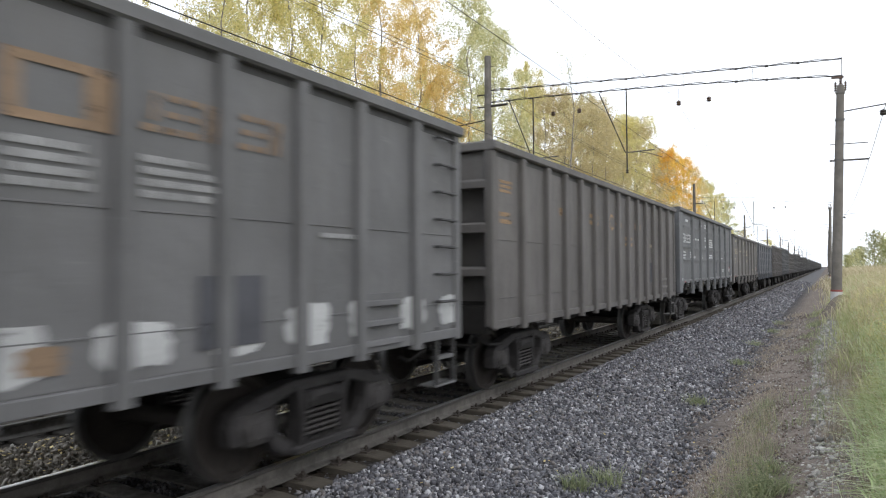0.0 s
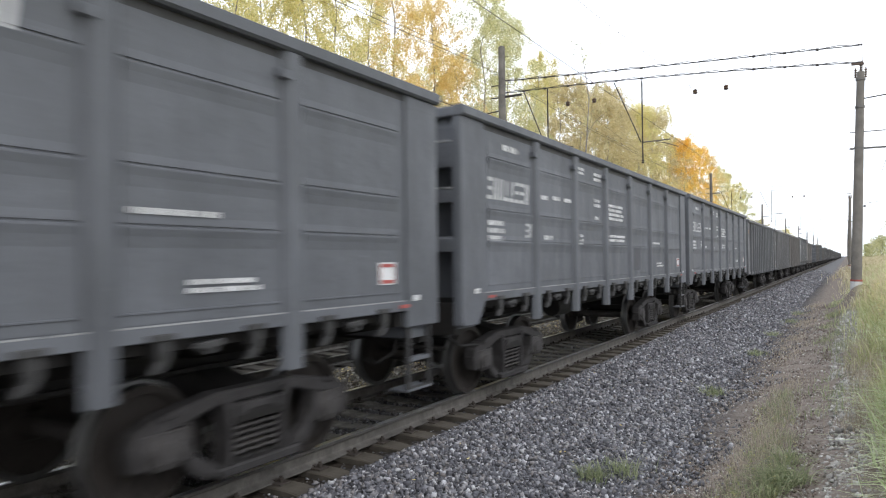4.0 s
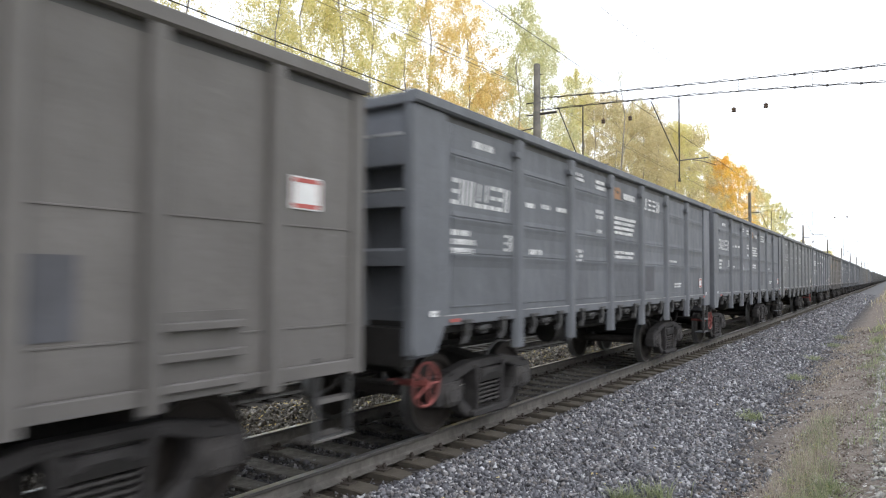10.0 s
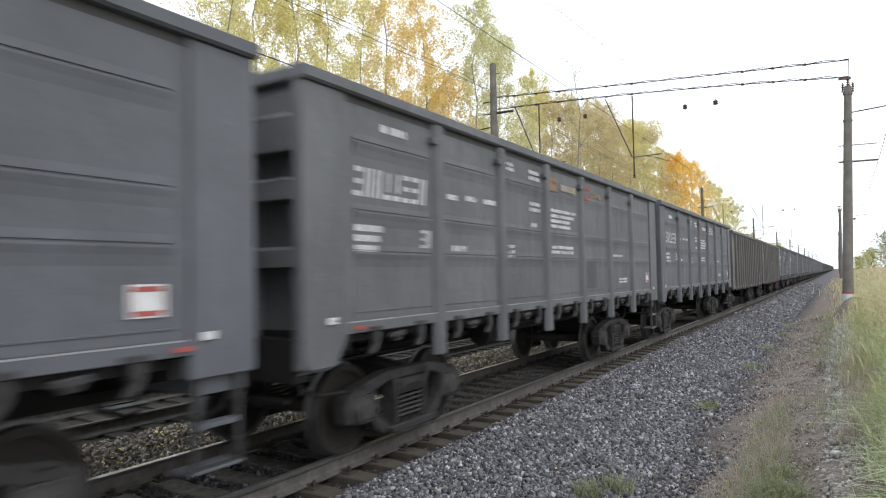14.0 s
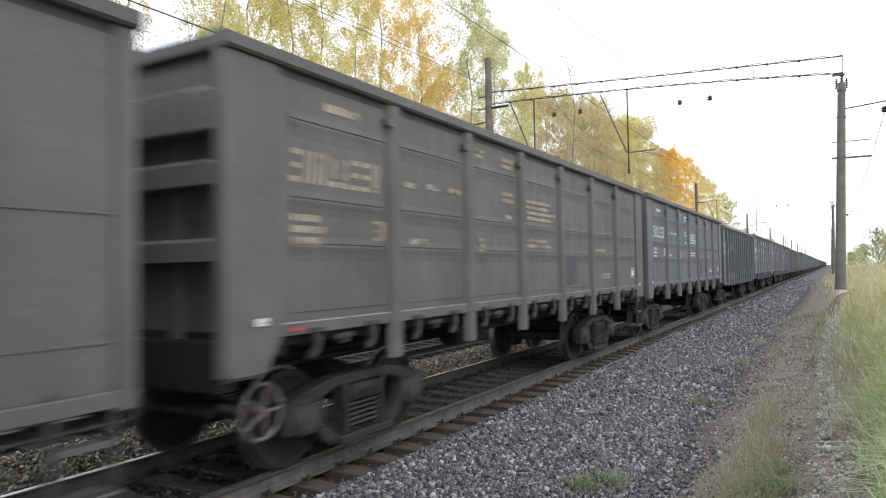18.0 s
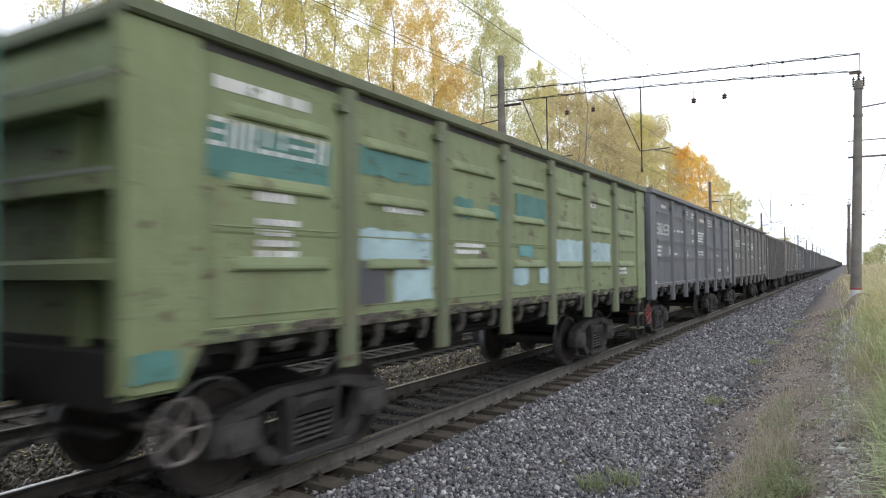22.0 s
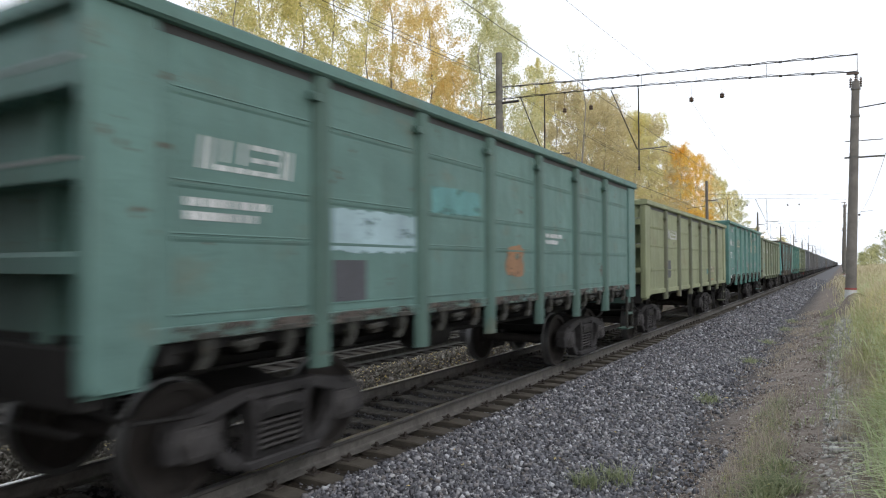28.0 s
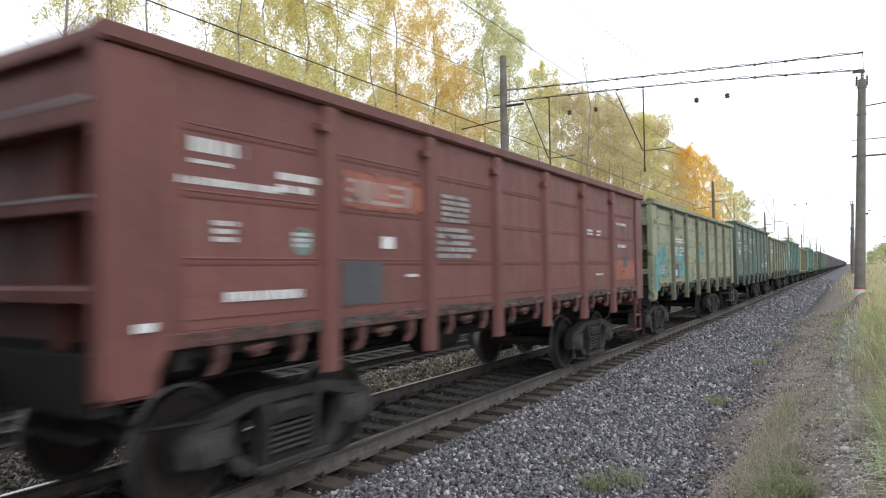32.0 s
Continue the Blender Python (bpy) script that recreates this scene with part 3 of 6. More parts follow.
# ---- trees ----
def leaf_material(name, a, b, c):
    m, n, l, bsdf = nodes_of(name)
    geo = n.new("ShaderNodeNewGeometry")
    r = ramp(n, [(0.0, a), (0.5, b), (1.0, c)])
    l.new(geo.outputs["Random Per Island"], r.inputs[0])
    tr = n.new("ShaderNodeBsdfTranslucent")
    mx = n.new("ShaderNodeMixShader")
    mx.inputs[0].default_value = 0.65
    l.new(r.outputs[0], bsdf.inputs["Base Color"]), l.new(r.outputs[0], tr.inputs[0])
    bsdf.inputs["Roughness"].default_value = 0.7
    l.new(bsdf.outputs[0], mx.inputs[1]), l.new(tr.outputs[0], mx.inputs[2])
    l.new(mx.outputs[0], n["Material Output"].inputs[0])
    return m


LEAVES = {
    "yellow_green": leaf_material("leaves_yellow_green", (0.56, 0.54, 0.23), (0.80, 0.73, 0.36), (0.91, 0.83, 0.48)),
    "green": leaf_material("leaves_green", (0.49, 0.50, 0.26), (0.69, 0.68, 0.40), (0.85, 0.81, 0.52)),
    "golden": leaf_material("leaves_golden", (0.70, 0.54, 0.21), (0.87, 0.70, 0.33), (0.91, 0.80, 0.46)),
    "olive_brown": leaf_material("leaves_olive_brown", (0.48, 0.41, 0.22), (0.68, 0.59, 0.35), (0.81, 0.73, 0.48)),
    "orange": leaf_material("leaves_orange", (0.82, 0.50, 0.10), (0.90, 0.63, 0.14), (0.92, 0.74, 0.24)),
    "bush": leaf_material("leaves_bush", (0.21, 0.25, 0.11), (0.38, 0.41, 0.19), (0.58, 0.53, 0.28)),
}
bark = plain("birch_bark", (0.30, 0.28, 0.25), 0.9, 0, 0.45, 4, 0.3)
dark_bark = plain("dark_bark", (0.09, 0.075, 0.06), 0.9, 0, 0.35, 4, 0.3)


def quads(centres, us, vs, sizes):
    """Leaf quads: verts and faces."""
    c, s = np.asarray(centres), np.asarray(sizes)[:, None]
    u, v = np.asarray(us) * s, np.asarray(vs) * s * 0.7
    verts = np.stack([c - u, c - v * 0.9, c + u, c + v], 1).reshape(-1, 3)
    return verts, np.arange(len(verts)).reshape(-1, 4)


def build_tree(seed, h, spread, limbs, twigs, droop, leaf, base=0.22, per=13, gap=0.0):
    """Meshes of trunk with limbs, and of a crown of single leaves hung along twigs."""
    rnd = random.Random(seed)
    bm = bmesh.new()
    p, r = Vector((0, 0, -0.4)), 0.0058 * h + 0.02
    axis = [p]
    for i in range(9):
        q = Vector((rnd.uniform(-0.12, 0.12) * h / 18 * i * 0.4, rnd.uniform(-0.12, 0.12) * h / 18 * i * 0.4, h * 0.97 * (i + 1) / 9))
        rod(bm, p, q, r * (1 - i / 9.6), r * (1 - (i + 1) / 9.6), 7, False)
        axis.append(q)
        p = q
    cs, us, vs, ss = [], [], [], []
    for k in range(limbs):
        f = base + (0.98 - base) * (k + rnd.random()) / limbs
        at = axis[min(9, int(f * 9))].lerp(axis[min(9, int(f * 9) + 1)], f * 9 % 1)
        az = k * 2.39996 + rnd.uniform(-0.5, 0.5)
        g = (f - base) / (1 - base)
        length = spread * (0.45 + 1.1 * math.sin(math.pi * min(1, 0.18 + 0.8 * g)) ** 0.9 * (1 - 0.55 * g)) * rnd.uniform(0.7, 1.25)
        up = rnd.uniform(0.55, 1.1) + 0.35 * g
        pts, d = [at], Vector((math.cos(az), math.sin(az), math.tan(up) * 0.75)).normalized()
        for j in range(6):
            d = (d + Vector((rnd.uniform(-0.12, 0.12), rnd.uniform(-0.12, 0.12), -droop * (0.1 + 0.07 * j)))).normalized()
            pts.append(pts[-1] + d * length / 6)
        lr = 0.0016 * h * (1.1 - f)
        for j in range(6):
            rod(bm, pts[j], pts[j + 1], max(0.006, lr * (1 - j / 6.5)), max(0.005, lr * (1 - (j + 1) / 6.5)), 4, False)
        for t in range(twigs):
            if rnd.random() < gap:
                continue
            s = rnd.uniform(0.22, 1.0) * 6
            j = min(5, int(s))
            a = pts[j].lerp(pts[j + 1], s - j)
            w = Vector((rnd.gauss(0, 0.55), rnd.gauss(0, 0.55), rnd.uniform(-1.0, 0.5) - droop * 1.3)).normalized()
            tl = rnd.uniform(0.35, 1.25) * h / 18
            for q in range(per):
                c = a + w * tl * (q + rnd.random()) / per + Vector((rnd.gauss(0, 0.055), rnd.gauss(0, 0.055), rnd.gauss(0, 0.055))) * h / 18 * 1.6
                u = Vector((rnd.gauss(0, 1), rnd.gauss(0, 1), rnd.gauss(0, 1))).normalized()
                v = u.cross(Vector((rnd.gauss(0, 1), rnd.gauss(0, 1), rnd.gauss(0, 1)))).normalized()
                cs.append(c), us.append(u), vs.append(v), ss.append(leaf * rnd.uniform(0.6, 1.25))
    trunk = mesh_of("trunk", bm, bark, True)
    verts, faces = quads(cs, us, vs, ss)
    return trunk, from_arrays("crown", verts, faces, LEAVES["green"], 4)


PROTO = [build_tree(11, 18, 2.7, 50, 24, 1.1, 0.053, 0.20, 24, 0.1), build_tree(12, 18, 2.4, 46, 22, 1.25, 0.052, 0.22, 24, 0.15),
         build_tree(13, 18, 3.0, 52, 25, 0.9, 0.054, 0.14, 24, 0.06), build_tree(14, 18, 2.6, 48, 22, 1.0, 0.052, 0.18, 22, 0.2),
         build_tree(15, 18, 3.4, 56, 22, 0.55, 0.062, 0.10, 24)]
SPARSE = build_tree(16, 18, 2.6, 40, 4, 0.8, 0.055, 0.2, 9, 0.3)
BUSH = [build_tree(17, 6, 2.4, 40, 13, 0.15, 0.06, 0.04, 16), build_tree(18, 6, 2.0, 36, 12, 0.2, 0.06, 0.05, 16)]
WORDS = {"yellow_green": "birch with yellow-green autumn leaves", "green": "birch still mostly green with drooping twigs", "golden": "birch with golden-yellow autumn leaves",
         "olive_brown": "tree with thinning olive-brown leaves", "orange": "tree with bright orange autumn leaves", "bush": "low leafy bush with dark green leaves"}


def plant(az, dist, h, tone, proto, zoff=None, turn=0.0, dark=False, width=1.0):
    x, y = -dist * math.sin(radians(az)), dist * math.cos(radians(az))
    trunk, crown = proto
    h = h - ground_z(x) * 0.9 + 0.8 if az > 0 and h > 8 else h
    ref = 6 if proto in BUSH else 18
    t = thing("bush" if proto in BUSH else "tree", WORDS[tone] + (" on the bank" if az < 0 else " beyond the second track"), "bush" if proto in BUSH else "tree",
              "wood along the line" if az > 0 else "bushes on the bank", at=(x, y, ground_z(x) - 0.1))
    t.rotation_euler, t.scale = (0, 0, turn), (h / ref * width, h / ref * width, h / ref)
    hang("trunk", trunk, t, mat=dark_bark if dark else bark)
    hang("crown", crown, t, mat=LEAVES[tone])


# the trees that stand out, by bearing and distance from the path
for az, dist, h, tone, k in ((47.5, 27, 15, "yellow_green", 1), (45, 30, 17.5, "yellow_green", 0),
                             (42, 31, 19, "yellow_green", 0), (39.5, 33, 18.5, "yellow_green", 2), (36.5, 38, 17.5, "yellow_green", 3), (34.5, 39, 20.5, "golden", 1), (31.5, 42, 20, "golden", 0),
                             (29.5, 40, 14, "golden", 2), (27, 43, 20, "green", 0), (25, 47, 19, "green", 2), (22.6, 50, 17, "yellow_green", 0), (20.8, 56, 17, "olive_brown", 2),
                             (19.2, 58, 16.5, "olive_brown", 4), (17.8, 64, 16.5, "olive_brown", 2), (16.6, 70, 17.5, "olive_brown", 4), (15.4, 76, 17, "yellow_green", 2), (14.2, 82, 20, "yellow_green", 0),
                             (13.2, 86, 20.5, "yellow_green", 2), (12.2, 92, 17.5, "olive_brown", 4), (11.4, 98, 15, "olive_brown", 2), (10.6, 104, 15, "orange", 4), (9.9, 112, 16.5, "orange", 2),
                             (9.2, 118, 15.5, "golden", 4), (8.5, 126, 15, "yellow_green", 2), (7.9, 135, 14.5, "yellow_green", 4), (7.3, 146, 14, "yellow_green", 2), (6.7, 160, 13.5, "green", 4)):
    plant(az, dist, h * (1.17 if az < 11.6 else 1.0 if az < 14.5 else 1.08 if az < 18 else 1.0), tone, PROTO[k], turn=az * 1.7, width=0.9)
for az, dist, h, tone, k in ((21.6, 62, 17, "olive_brown", 4), (18.4, 66, 16.5, "yellow_green", 2), (17.0, 62, 15, "olive_brown", 4), (15.8, 68, 16, "olive_brown", 2), (14.6, 74, 16.5, "yellow_green", 4), (13.4, 80, 17, "olive_brown", 4), (12.0, 100, 17.5, "golden", 2), (11.0, 92, 14.5, "orange", 4)):
    plant(az, dist, h * (1.17 if az < 11.6 else 1.06), tone, PROTO[k], turn=az * 2.3)
plant(18.6, 50, 17.5, "green", SPARSE, turn=1)
plant(60, 27, 17, "green", SPARSE, turn=2)
plant(57, 28, 17.5, "yellow_green", PROTO[1], turn=3, width=0.75)
plant(56.5, 25, 14, "yellow_green", SPARSE, turn=4)
plant(54, 26, 15, "olive_brown", SPARSE, turn=5)
plant(50.5, 27, 12, "olive_brown", SPARSE, turn=6)
rnd = random.Random(5)
for i in range(20):   # second row and undergrowth
    az = 47.5 - i * 2.0
    d = (25 + rnd.uniform(0, 4)) / max(0.16, math.sin(radians(az)))
    plant(az + rnd.uniform(-0.6, 0.6), d, rnd.uniform(12, 16.5), rnd.choice(["green", "olive_brown", "yellow_green", "golden"]), PROTO[rnd.randrange(5)], turn=i)
for i in range(34):
    az = 58 - i * 1.5
    d = (19 + rnd.uniform(0, 3)) / max(0.14, math.sin(radians(az)))
    plant(az + rnd.uniform(-0.5, 0.5), d, rnd.uniform(4, 7.5), rnd.choice(["yellow_green", "olive_brown", "green"]), BUSH[i % 2], turn=i, dark=True)
for i in range(26):   # far along the line
    y = 165 + i * 16 + rnd.uniform(-4, 4)
    x = 19 + rnd.uniform(-2, 6)
    plant(math.degrees(math.atan2(x, y)), math.hypot(x, y), rnd.uniform(8.5, 12.5) * (1 if y < 330 else 0.85), rnd.choice(["yellow_green", "olive_brown", "green"]), PROTO[rnd.randrange(5)], turn=i, width=1.25)
for i in range(26):   # bank beside the path, far off
    y = 70 + i * 10 + rnd.uniform(-3, 3)
    x = 4.6 + rnd.uniform(0, 2.8)
    plant(-math.degrees(math.atan2(x, y)), math.hypot(x, y), rnd.uniform(3.2, 4.6), rnd.choice(["bush", "bush", "green"]), BUSH[i % 2], turn=i, dark=True)


# ---- the train: open-top gondola wagons ----
# Wagon space: y from its rear end forward, x across, z from the rail heads.
HALF, SKIN = 1.57, 1.50
KINDS = {  # length of the body, top, seams, foot of the side wall, posts, corner plate, tops and feet of the end beams
    "tall": dict(long=13.16, beams=((3.34, 3.02), (2.77, 2.59), (2.17, 1.99)), top=3.765, seams=(3.22, 2.54, 2.14, 1.55), swell=True, foot=1.36, posts=6, corner=0.62, hooks=True),
    "mid": dict(long=12.78, beams=((3.22, 3.04), (2.58, 2.44), (1.98, 1.84)), top=3.70, seams=(3.14, 2.49, 2.11, 1.54), swell=False, foot=1.36, posts=6, corner=0.50, hooks=True),
    "mid_three": dict(long=12.78, beams=((3.22, 3.04), (2.58, 2.44), (1.98, 1.84)), top=3.70, seams=(2.49, 2.11, 1.54), swell=False, foot=1.36, posts=6, corner=0.50, hooks=True),
    "old": dict(long=12.78, beams=((3.02, 2.86), (2.39, 2.29), (1.81, 1.70)), top=3.484, seams=(2.94, 2.46, 1.98, 1.55), swell=False, foot=1.36, posts=6, corner=0.50, hooks=True),
    "plain": dict(long=12.78, beams=((3.0, 2.84), (2.39, 2.29), (1.81, 1.70)), top=3.44, seams=(2.82, 2.37, 1.77, 1.37), swell=False, foot=1.17, posts=6, corner=0.50, hooks=False),
    "barred": dict(long=13.10, beams=((3.22, 3.04), (2.58, 2.44), (1.98, 1.84)), top=3.71, seams=(2.22, 1.54), ribs=(3.10, 2.56, 1.92), swell=False, foot=1.36, posts=6, corner=0.62, hooks=True),
    "ribbed": dict(long=12.79, beams=((3.12, 3.0), (2.52, 2.38), (1.9, 1.78)), top=3.65, seams=(2.28, 1.46), swell=False, foot=1.05, posts=13, corner=0.06, hooks=False),
}
CACHE = {}


def cached(key, fn):
    if key not in CACHE:
        CACHE[key] = fn()
    return CACHE[key]


def pitch_of(k):
    return (k["long"] - 2 * k["corner"]) / (k["posts"] + 1)


def bays(k):
    """Ends of the side's panels along the wagon; the ribbed wagons have two wide bays at either end."""
    if k["posts"] == 6:
        return [k["corner"] + pitch_of(k) * j for j in range(8)]
    return [0.03, 1.05, 2.10] + [2.10 + 0.859 * j for j in range(1, 11)] + [k["long"] - 1.07, k["long"] - 0.03]


def side_wall_mesh(k):
    bm = bmesh.new()
    box(bm, SKIN - 0.045, SKIN, 0.03, k["long"] - 0.03, k["foot"], k["top"] - 0.12)
    return mesh_of("side_wall", bm, rusty)


def rim_shade_mesh(k):
    """A dark strip tucked under the top rim: the rim's shade put in as colour."""
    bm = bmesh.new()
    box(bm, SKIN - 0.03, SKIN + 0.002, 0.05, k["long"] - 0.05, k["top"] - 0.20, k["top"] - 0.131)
    return mesh_of("rim_web", bm, recess_shade)


def sill_mesh(k):
    """The rolled sill along the foot of the side."""
    bm = bmesh.new()
    prism(bm, [(SKIN - 0.06, k["foot"]), (SKIN + 0.026, k["foot"]), (SKIN + 0.03, k["foot"] + 0.006), (SKIN + 0.03, k["foot"] + 0.10), (SKIN + 0.022, k["foot"] + 0.11), (SKIN - 0.06, k["foot"] + 0.11)], "y", 0.05, k["long"] - 0.05)
    return mesh_of("side_sill", bm, rusty)


def edge_mesh(k):
    """A thin pale line along the top edge of the sill."""
    bm = bmesh.new()
    box(bm, SKIN + 0.0225, SKIN + 0.0318, k["corner"], k["long"] - k["corner"], k["foot"] + 0.102, k["foot"] + 0.113)
    return mesh_of("worn_edge", bm, faded_mark)


def grime_mesh(k):
    """A coat of rust and grime worn off in places, on the sill and the foot of the side."""
    bm = bmesh.new()
    box(bm, SKIN + 0.0305, SKIN + 0.032, 0.06, k["long"] - 0.06, k["foot"] + 0.002, k["foot"] + 0.108)
    return mesh_of("grime", bm, sill_grime)


def rib_mesh(z, w, x):
    """A pressed rib with run-out ends: sloping above, undercut below."""
    bm = bmesh.new()
    prof = [(0.0, z + 0.085), (0.016, z + 0.06), (0.036, z + 0.015), (0.040, z - 0.012), (0.030, z - 0.028), (0.0, z - 0.036)]
    rows = []
    for y, f in ((-w, 0.0), (-w + 0.07, 1.0), (w - 0.07, 1.0), (w, 0.0)):
        rows.append([bm.verts.new((x + 0.001 + dx * f, y, zz)) for dx, zz in prof])
    for p, q in zip(rows, rows[1:]):
        for j in range(len(prof) - 1):
            bm.faces.new((p[j], q[j], q[j + 1], p[j + 1]))
    return mesh_of("rib", bm, rusty)


def panel_mesh(k):
    """One side panel: its skin bent into a groove and a rounded swelling at every seam."""
    bm = bmesh.new()
    w = pitch_of(k) / 2 - (0.14 if k["posts"] == 6 else 0.08)
    x, prof = SKIN + 0.003, [(SKIN - 0.004, k["foot"] + 0.12), (SKIN + 0.003, k["foot"] + 0.12)]
    for i, z in enumerate(sorted(k["seams"])):
        if k["swell"] and i:
            prof += [(x, z - 0.15), (x + 0.010, z - 0.075), (x + 0.022, z - 0.024), (x + 0.021, z - 0.012), (x - 0.002, z - 0.002), (x - 0.004, z + 0.008), (x + 0.008, z + 0.010), (x + 0.007, z + 0.022), (x, z + 0.07)]
        elif k["posts"] == 6 and i:
            prof += [(x, z - 0.05), (x + 0.008, z - 0.03), (x + 0.010, z - 0.012), (x - 0.006, z - 0.008), (x - 0.006, z + 0.006), (x + 0.005, z + 0.009), (x, z + 0.02)]
        else:
            prof += [(x, z), (x + 0.010, z + 0.002), (x + 0.010, z + 0.012), (x, z + 0.014)]
    prof += [(x, k["top"] - 0.20), (SKIN - 0.004, k["top"] - 0.20)]
    prism(bm, prof, "y", -w, w)
    return mesh_of("side_panel", bm, rusty)


def post_mesh(k):
    bm = bmesh.new()
    w = 0.088 if k["posts"] == 6 else 0.066
    foot = 1.0
    depth = HALF + (0.0 if k["posts"] == 6 else 0.02)
    prism(bm, [(-w - (0.03 if k["posts"] == 6 else 0.004), SKIN - 0.003), (-w, depth - 0.02), (-w * 0.7, depth), (w * 0.7, depth), (w, depth - 0.02), (w + (0.03 if k["posts"] == 6 else 0.004), SKIN - 0.003)], "z", foot, k["top"] - 0.14)
    for v in bm.verts:
        v.co = Vector((v.co.y, v.co.x, v.co.z))
    if k["posts"] == 6:
        box(bm, SKIN - 0.05, depth - 0.03, -w * 0.8, w * 0.8, foot, foot + 0.3)
        box(bm, SKIN + 0.01, depth + 0.012, -w - 0.085, -w + 0.03, k["top"] - 0.37, k["top"] - 0.30)
    bmesh.ops.recalc_face_normals(bm, faces=bm.faces)
    return mesh_of("post", bm, rusty)


def corner_mesh(k, front):
    """The wide plate at a corner of the body with its folded end."""
    bm = bmesh.new()
    c = max(0.16, k["corner"])
    foot = (1.18 if front else 1.03) if k["posts"] == 6 else 1.02
    y0, y1 = (0.0, c) if not front else (k["long"] - c, k["long"])
    outer = [(y0, foot + (0.05 if not front else 0)), (y1, foot), (y1, k["top"] - 0.13), (y0, k["top"] - 0.13)]
    if k["posts"] == 6 and not front:
        outer = [(0.0, foot + 0.14), (0.06, foot + 0.05), (0.70 * c, foot + 0.05), (c, foot + 0.33), (c, k["top"] - 0.13), (0.0, k["top"] - 0.13)]
    prism(bm, outer, "x", SKIN - 0.05, SKIN + 0.035)
    ye = (0.0, 0.03) if not front else (k["long"] - 0.03, k["long"])
    box(bm, SKIN - 0.09, SKIN + 0.01, ye[0] - 0.004, ye[1] + 0.004, foot + 0.06, k["top"] - 0.13)
    bevel(bm, 0.012)
    return mesh_of("corner_post", bm, rusty)


def end_wall_mesh(k):
    """The flush head of the end wall."""
    bm = bmesh.new()
    z = k["beams"][0][0]
    prism(bm, [(0.10, k["top"] - 0.1), (0.05, k["top"] - 0.26), (0.05, z - 0.02), (0.40, z - 0.04), (0.40, k["top"] - 0.1)], "x", -SKIN + 0.05, SKIN - 0.05)
    return mesh_of("end_wall", bm, rusty)


def end_recess_mesh(k):
    """The set-back lower sheet of the end wall."""
    bm = bmesh.new()
    q = SKIN - 0.052
    prism(bm, [(-q, 0.04), (-q + 0.006, 0.04), (-q + 0.006, 0.24), (q - 0.006, 0.24), (q - 0.006, 0.04), (q, 0.04), (q, 0.47), (-q, 0.47)], "z", 1.05, k["beams"][0][0] - 0.05)
    return mesh_of("end_recess", bm, recess_shade)


def end_beam_mesh(k, i):
    top, foot = k["beams"][i]
    bm = bmesh.new()
    prism(bm, [(0.0, foot), (0.40, foot), (0.40, top + 0.02), (0.02, top), (0.0, top - 0.03)], "x", -SKIN + 0.06, SKIN - 0.06)
    return mesh_of("end_beam", bm, rusty)


def beam_edge_mesh(k, i):
    """A thin pale strip along the upper edge of an end beam."""
    top = k["beams"][i][0]
    bm = bmesh.new()
    box(bm, -SKIN + 0.10, SKIN - 0.10, -0.004, 0.03, top - 0.014, top + 0.004)
    return mesh_of("worn_edge", bm, faded_mark)


def end_post_mesh(k):
    bm = bmesh.new()
    box(bm, -0.06, 0.06, 0.17, 0.30, 1.1, k["beams"][0][1])
    return mesh_of("end_post", bm, rusty)


def rim_mesh(k, along):
    """The bevelled tube round the top."""
    bm = bmesh.new()
    z = k["top"]
    if along:
        prism(bm, [(SKIN - 0.09, z - 0.13), (HALF - 0.01, z - 0.13), (HALF + 0.015, z - 0.11), (HALF + 0.015, z - 0.02), (HALF - 0.02, z), (SKIN - 0.06, z), (SKIN - 0.09, z - 0.03)], "y", -0.02, k["long"] + 0.02)
    else:
        prism(bm, [(-0.025, z - 0.13), (0.13, z - 0.13), (0.13, z - 0.02), (0.10, z - 0.004), (0.01, z - 0.004), (-0.025, z - 0.03)], "x", -SKIN + 0.09, SKIN - 0.09)
    return mesh_of("top_rim", bm, rusty)


def floor_mesh(k):
    bm = bmesh.new()
    box(bm, -SKIN + 0.06, SKIN - 0.06, 0.22, k["long"] - 0.22, 1.36, 1.42)
    return mesh_of("floor", bm, sooty)


def underframe_mesh(k):
    """The centre sill: an open box girder with the end sills."""
    bm = bmesh.new()
    prism(bm, [(-0.24, 0.90), (-0.14, 0.90), (-0.14, 1.26), (0.14, 1.26), (0.14, 0.90), (0.24, 0.90), (0.24, 1.34), (-0.24, 1.34)], "y", 0.05, k["long"] - 0.05)
    return mesh_of("underframe", bm, sooty)


def crossbeam_mesh():
    bm = bmesh.new()
    prism(bm, [(-1.46, 1.34), (1.46, 1.34), (1.46, 1.2), (0.4, 1.02), (-0.4, 1.02), (-1.46, 1.2)], "y", -0.06, 0.06)
    return mesh_of("crossbeam", bm, sooty)


def end_sill_mesh():
    bm = bmesh.new()
    box(bm, -1.42, 1.42, 0.02, 0.20, 0.98, 1.36)
    return mesh_of("end_sill", bm, sooty)


def foot_plate_mesh():
    """The backing plate of the foot bars low on the side."""
    bm = bmesh.new()
    box(bm, SKIN, SKIN + 0.02, -0.36, 0.36, 1.06, 1.64)
    return mesh_of("foot_plate", bm, rusty)


def foot_bar_mesh():
    bm = bmesh.new()
    box(bm, SKIN + 0.01, SKIN + 0.075, -0.33, 0.33, -0.03, 0.03)
    bevel(bm, 0.008)
    return mesh_of("foot_bar", bm, rusty)


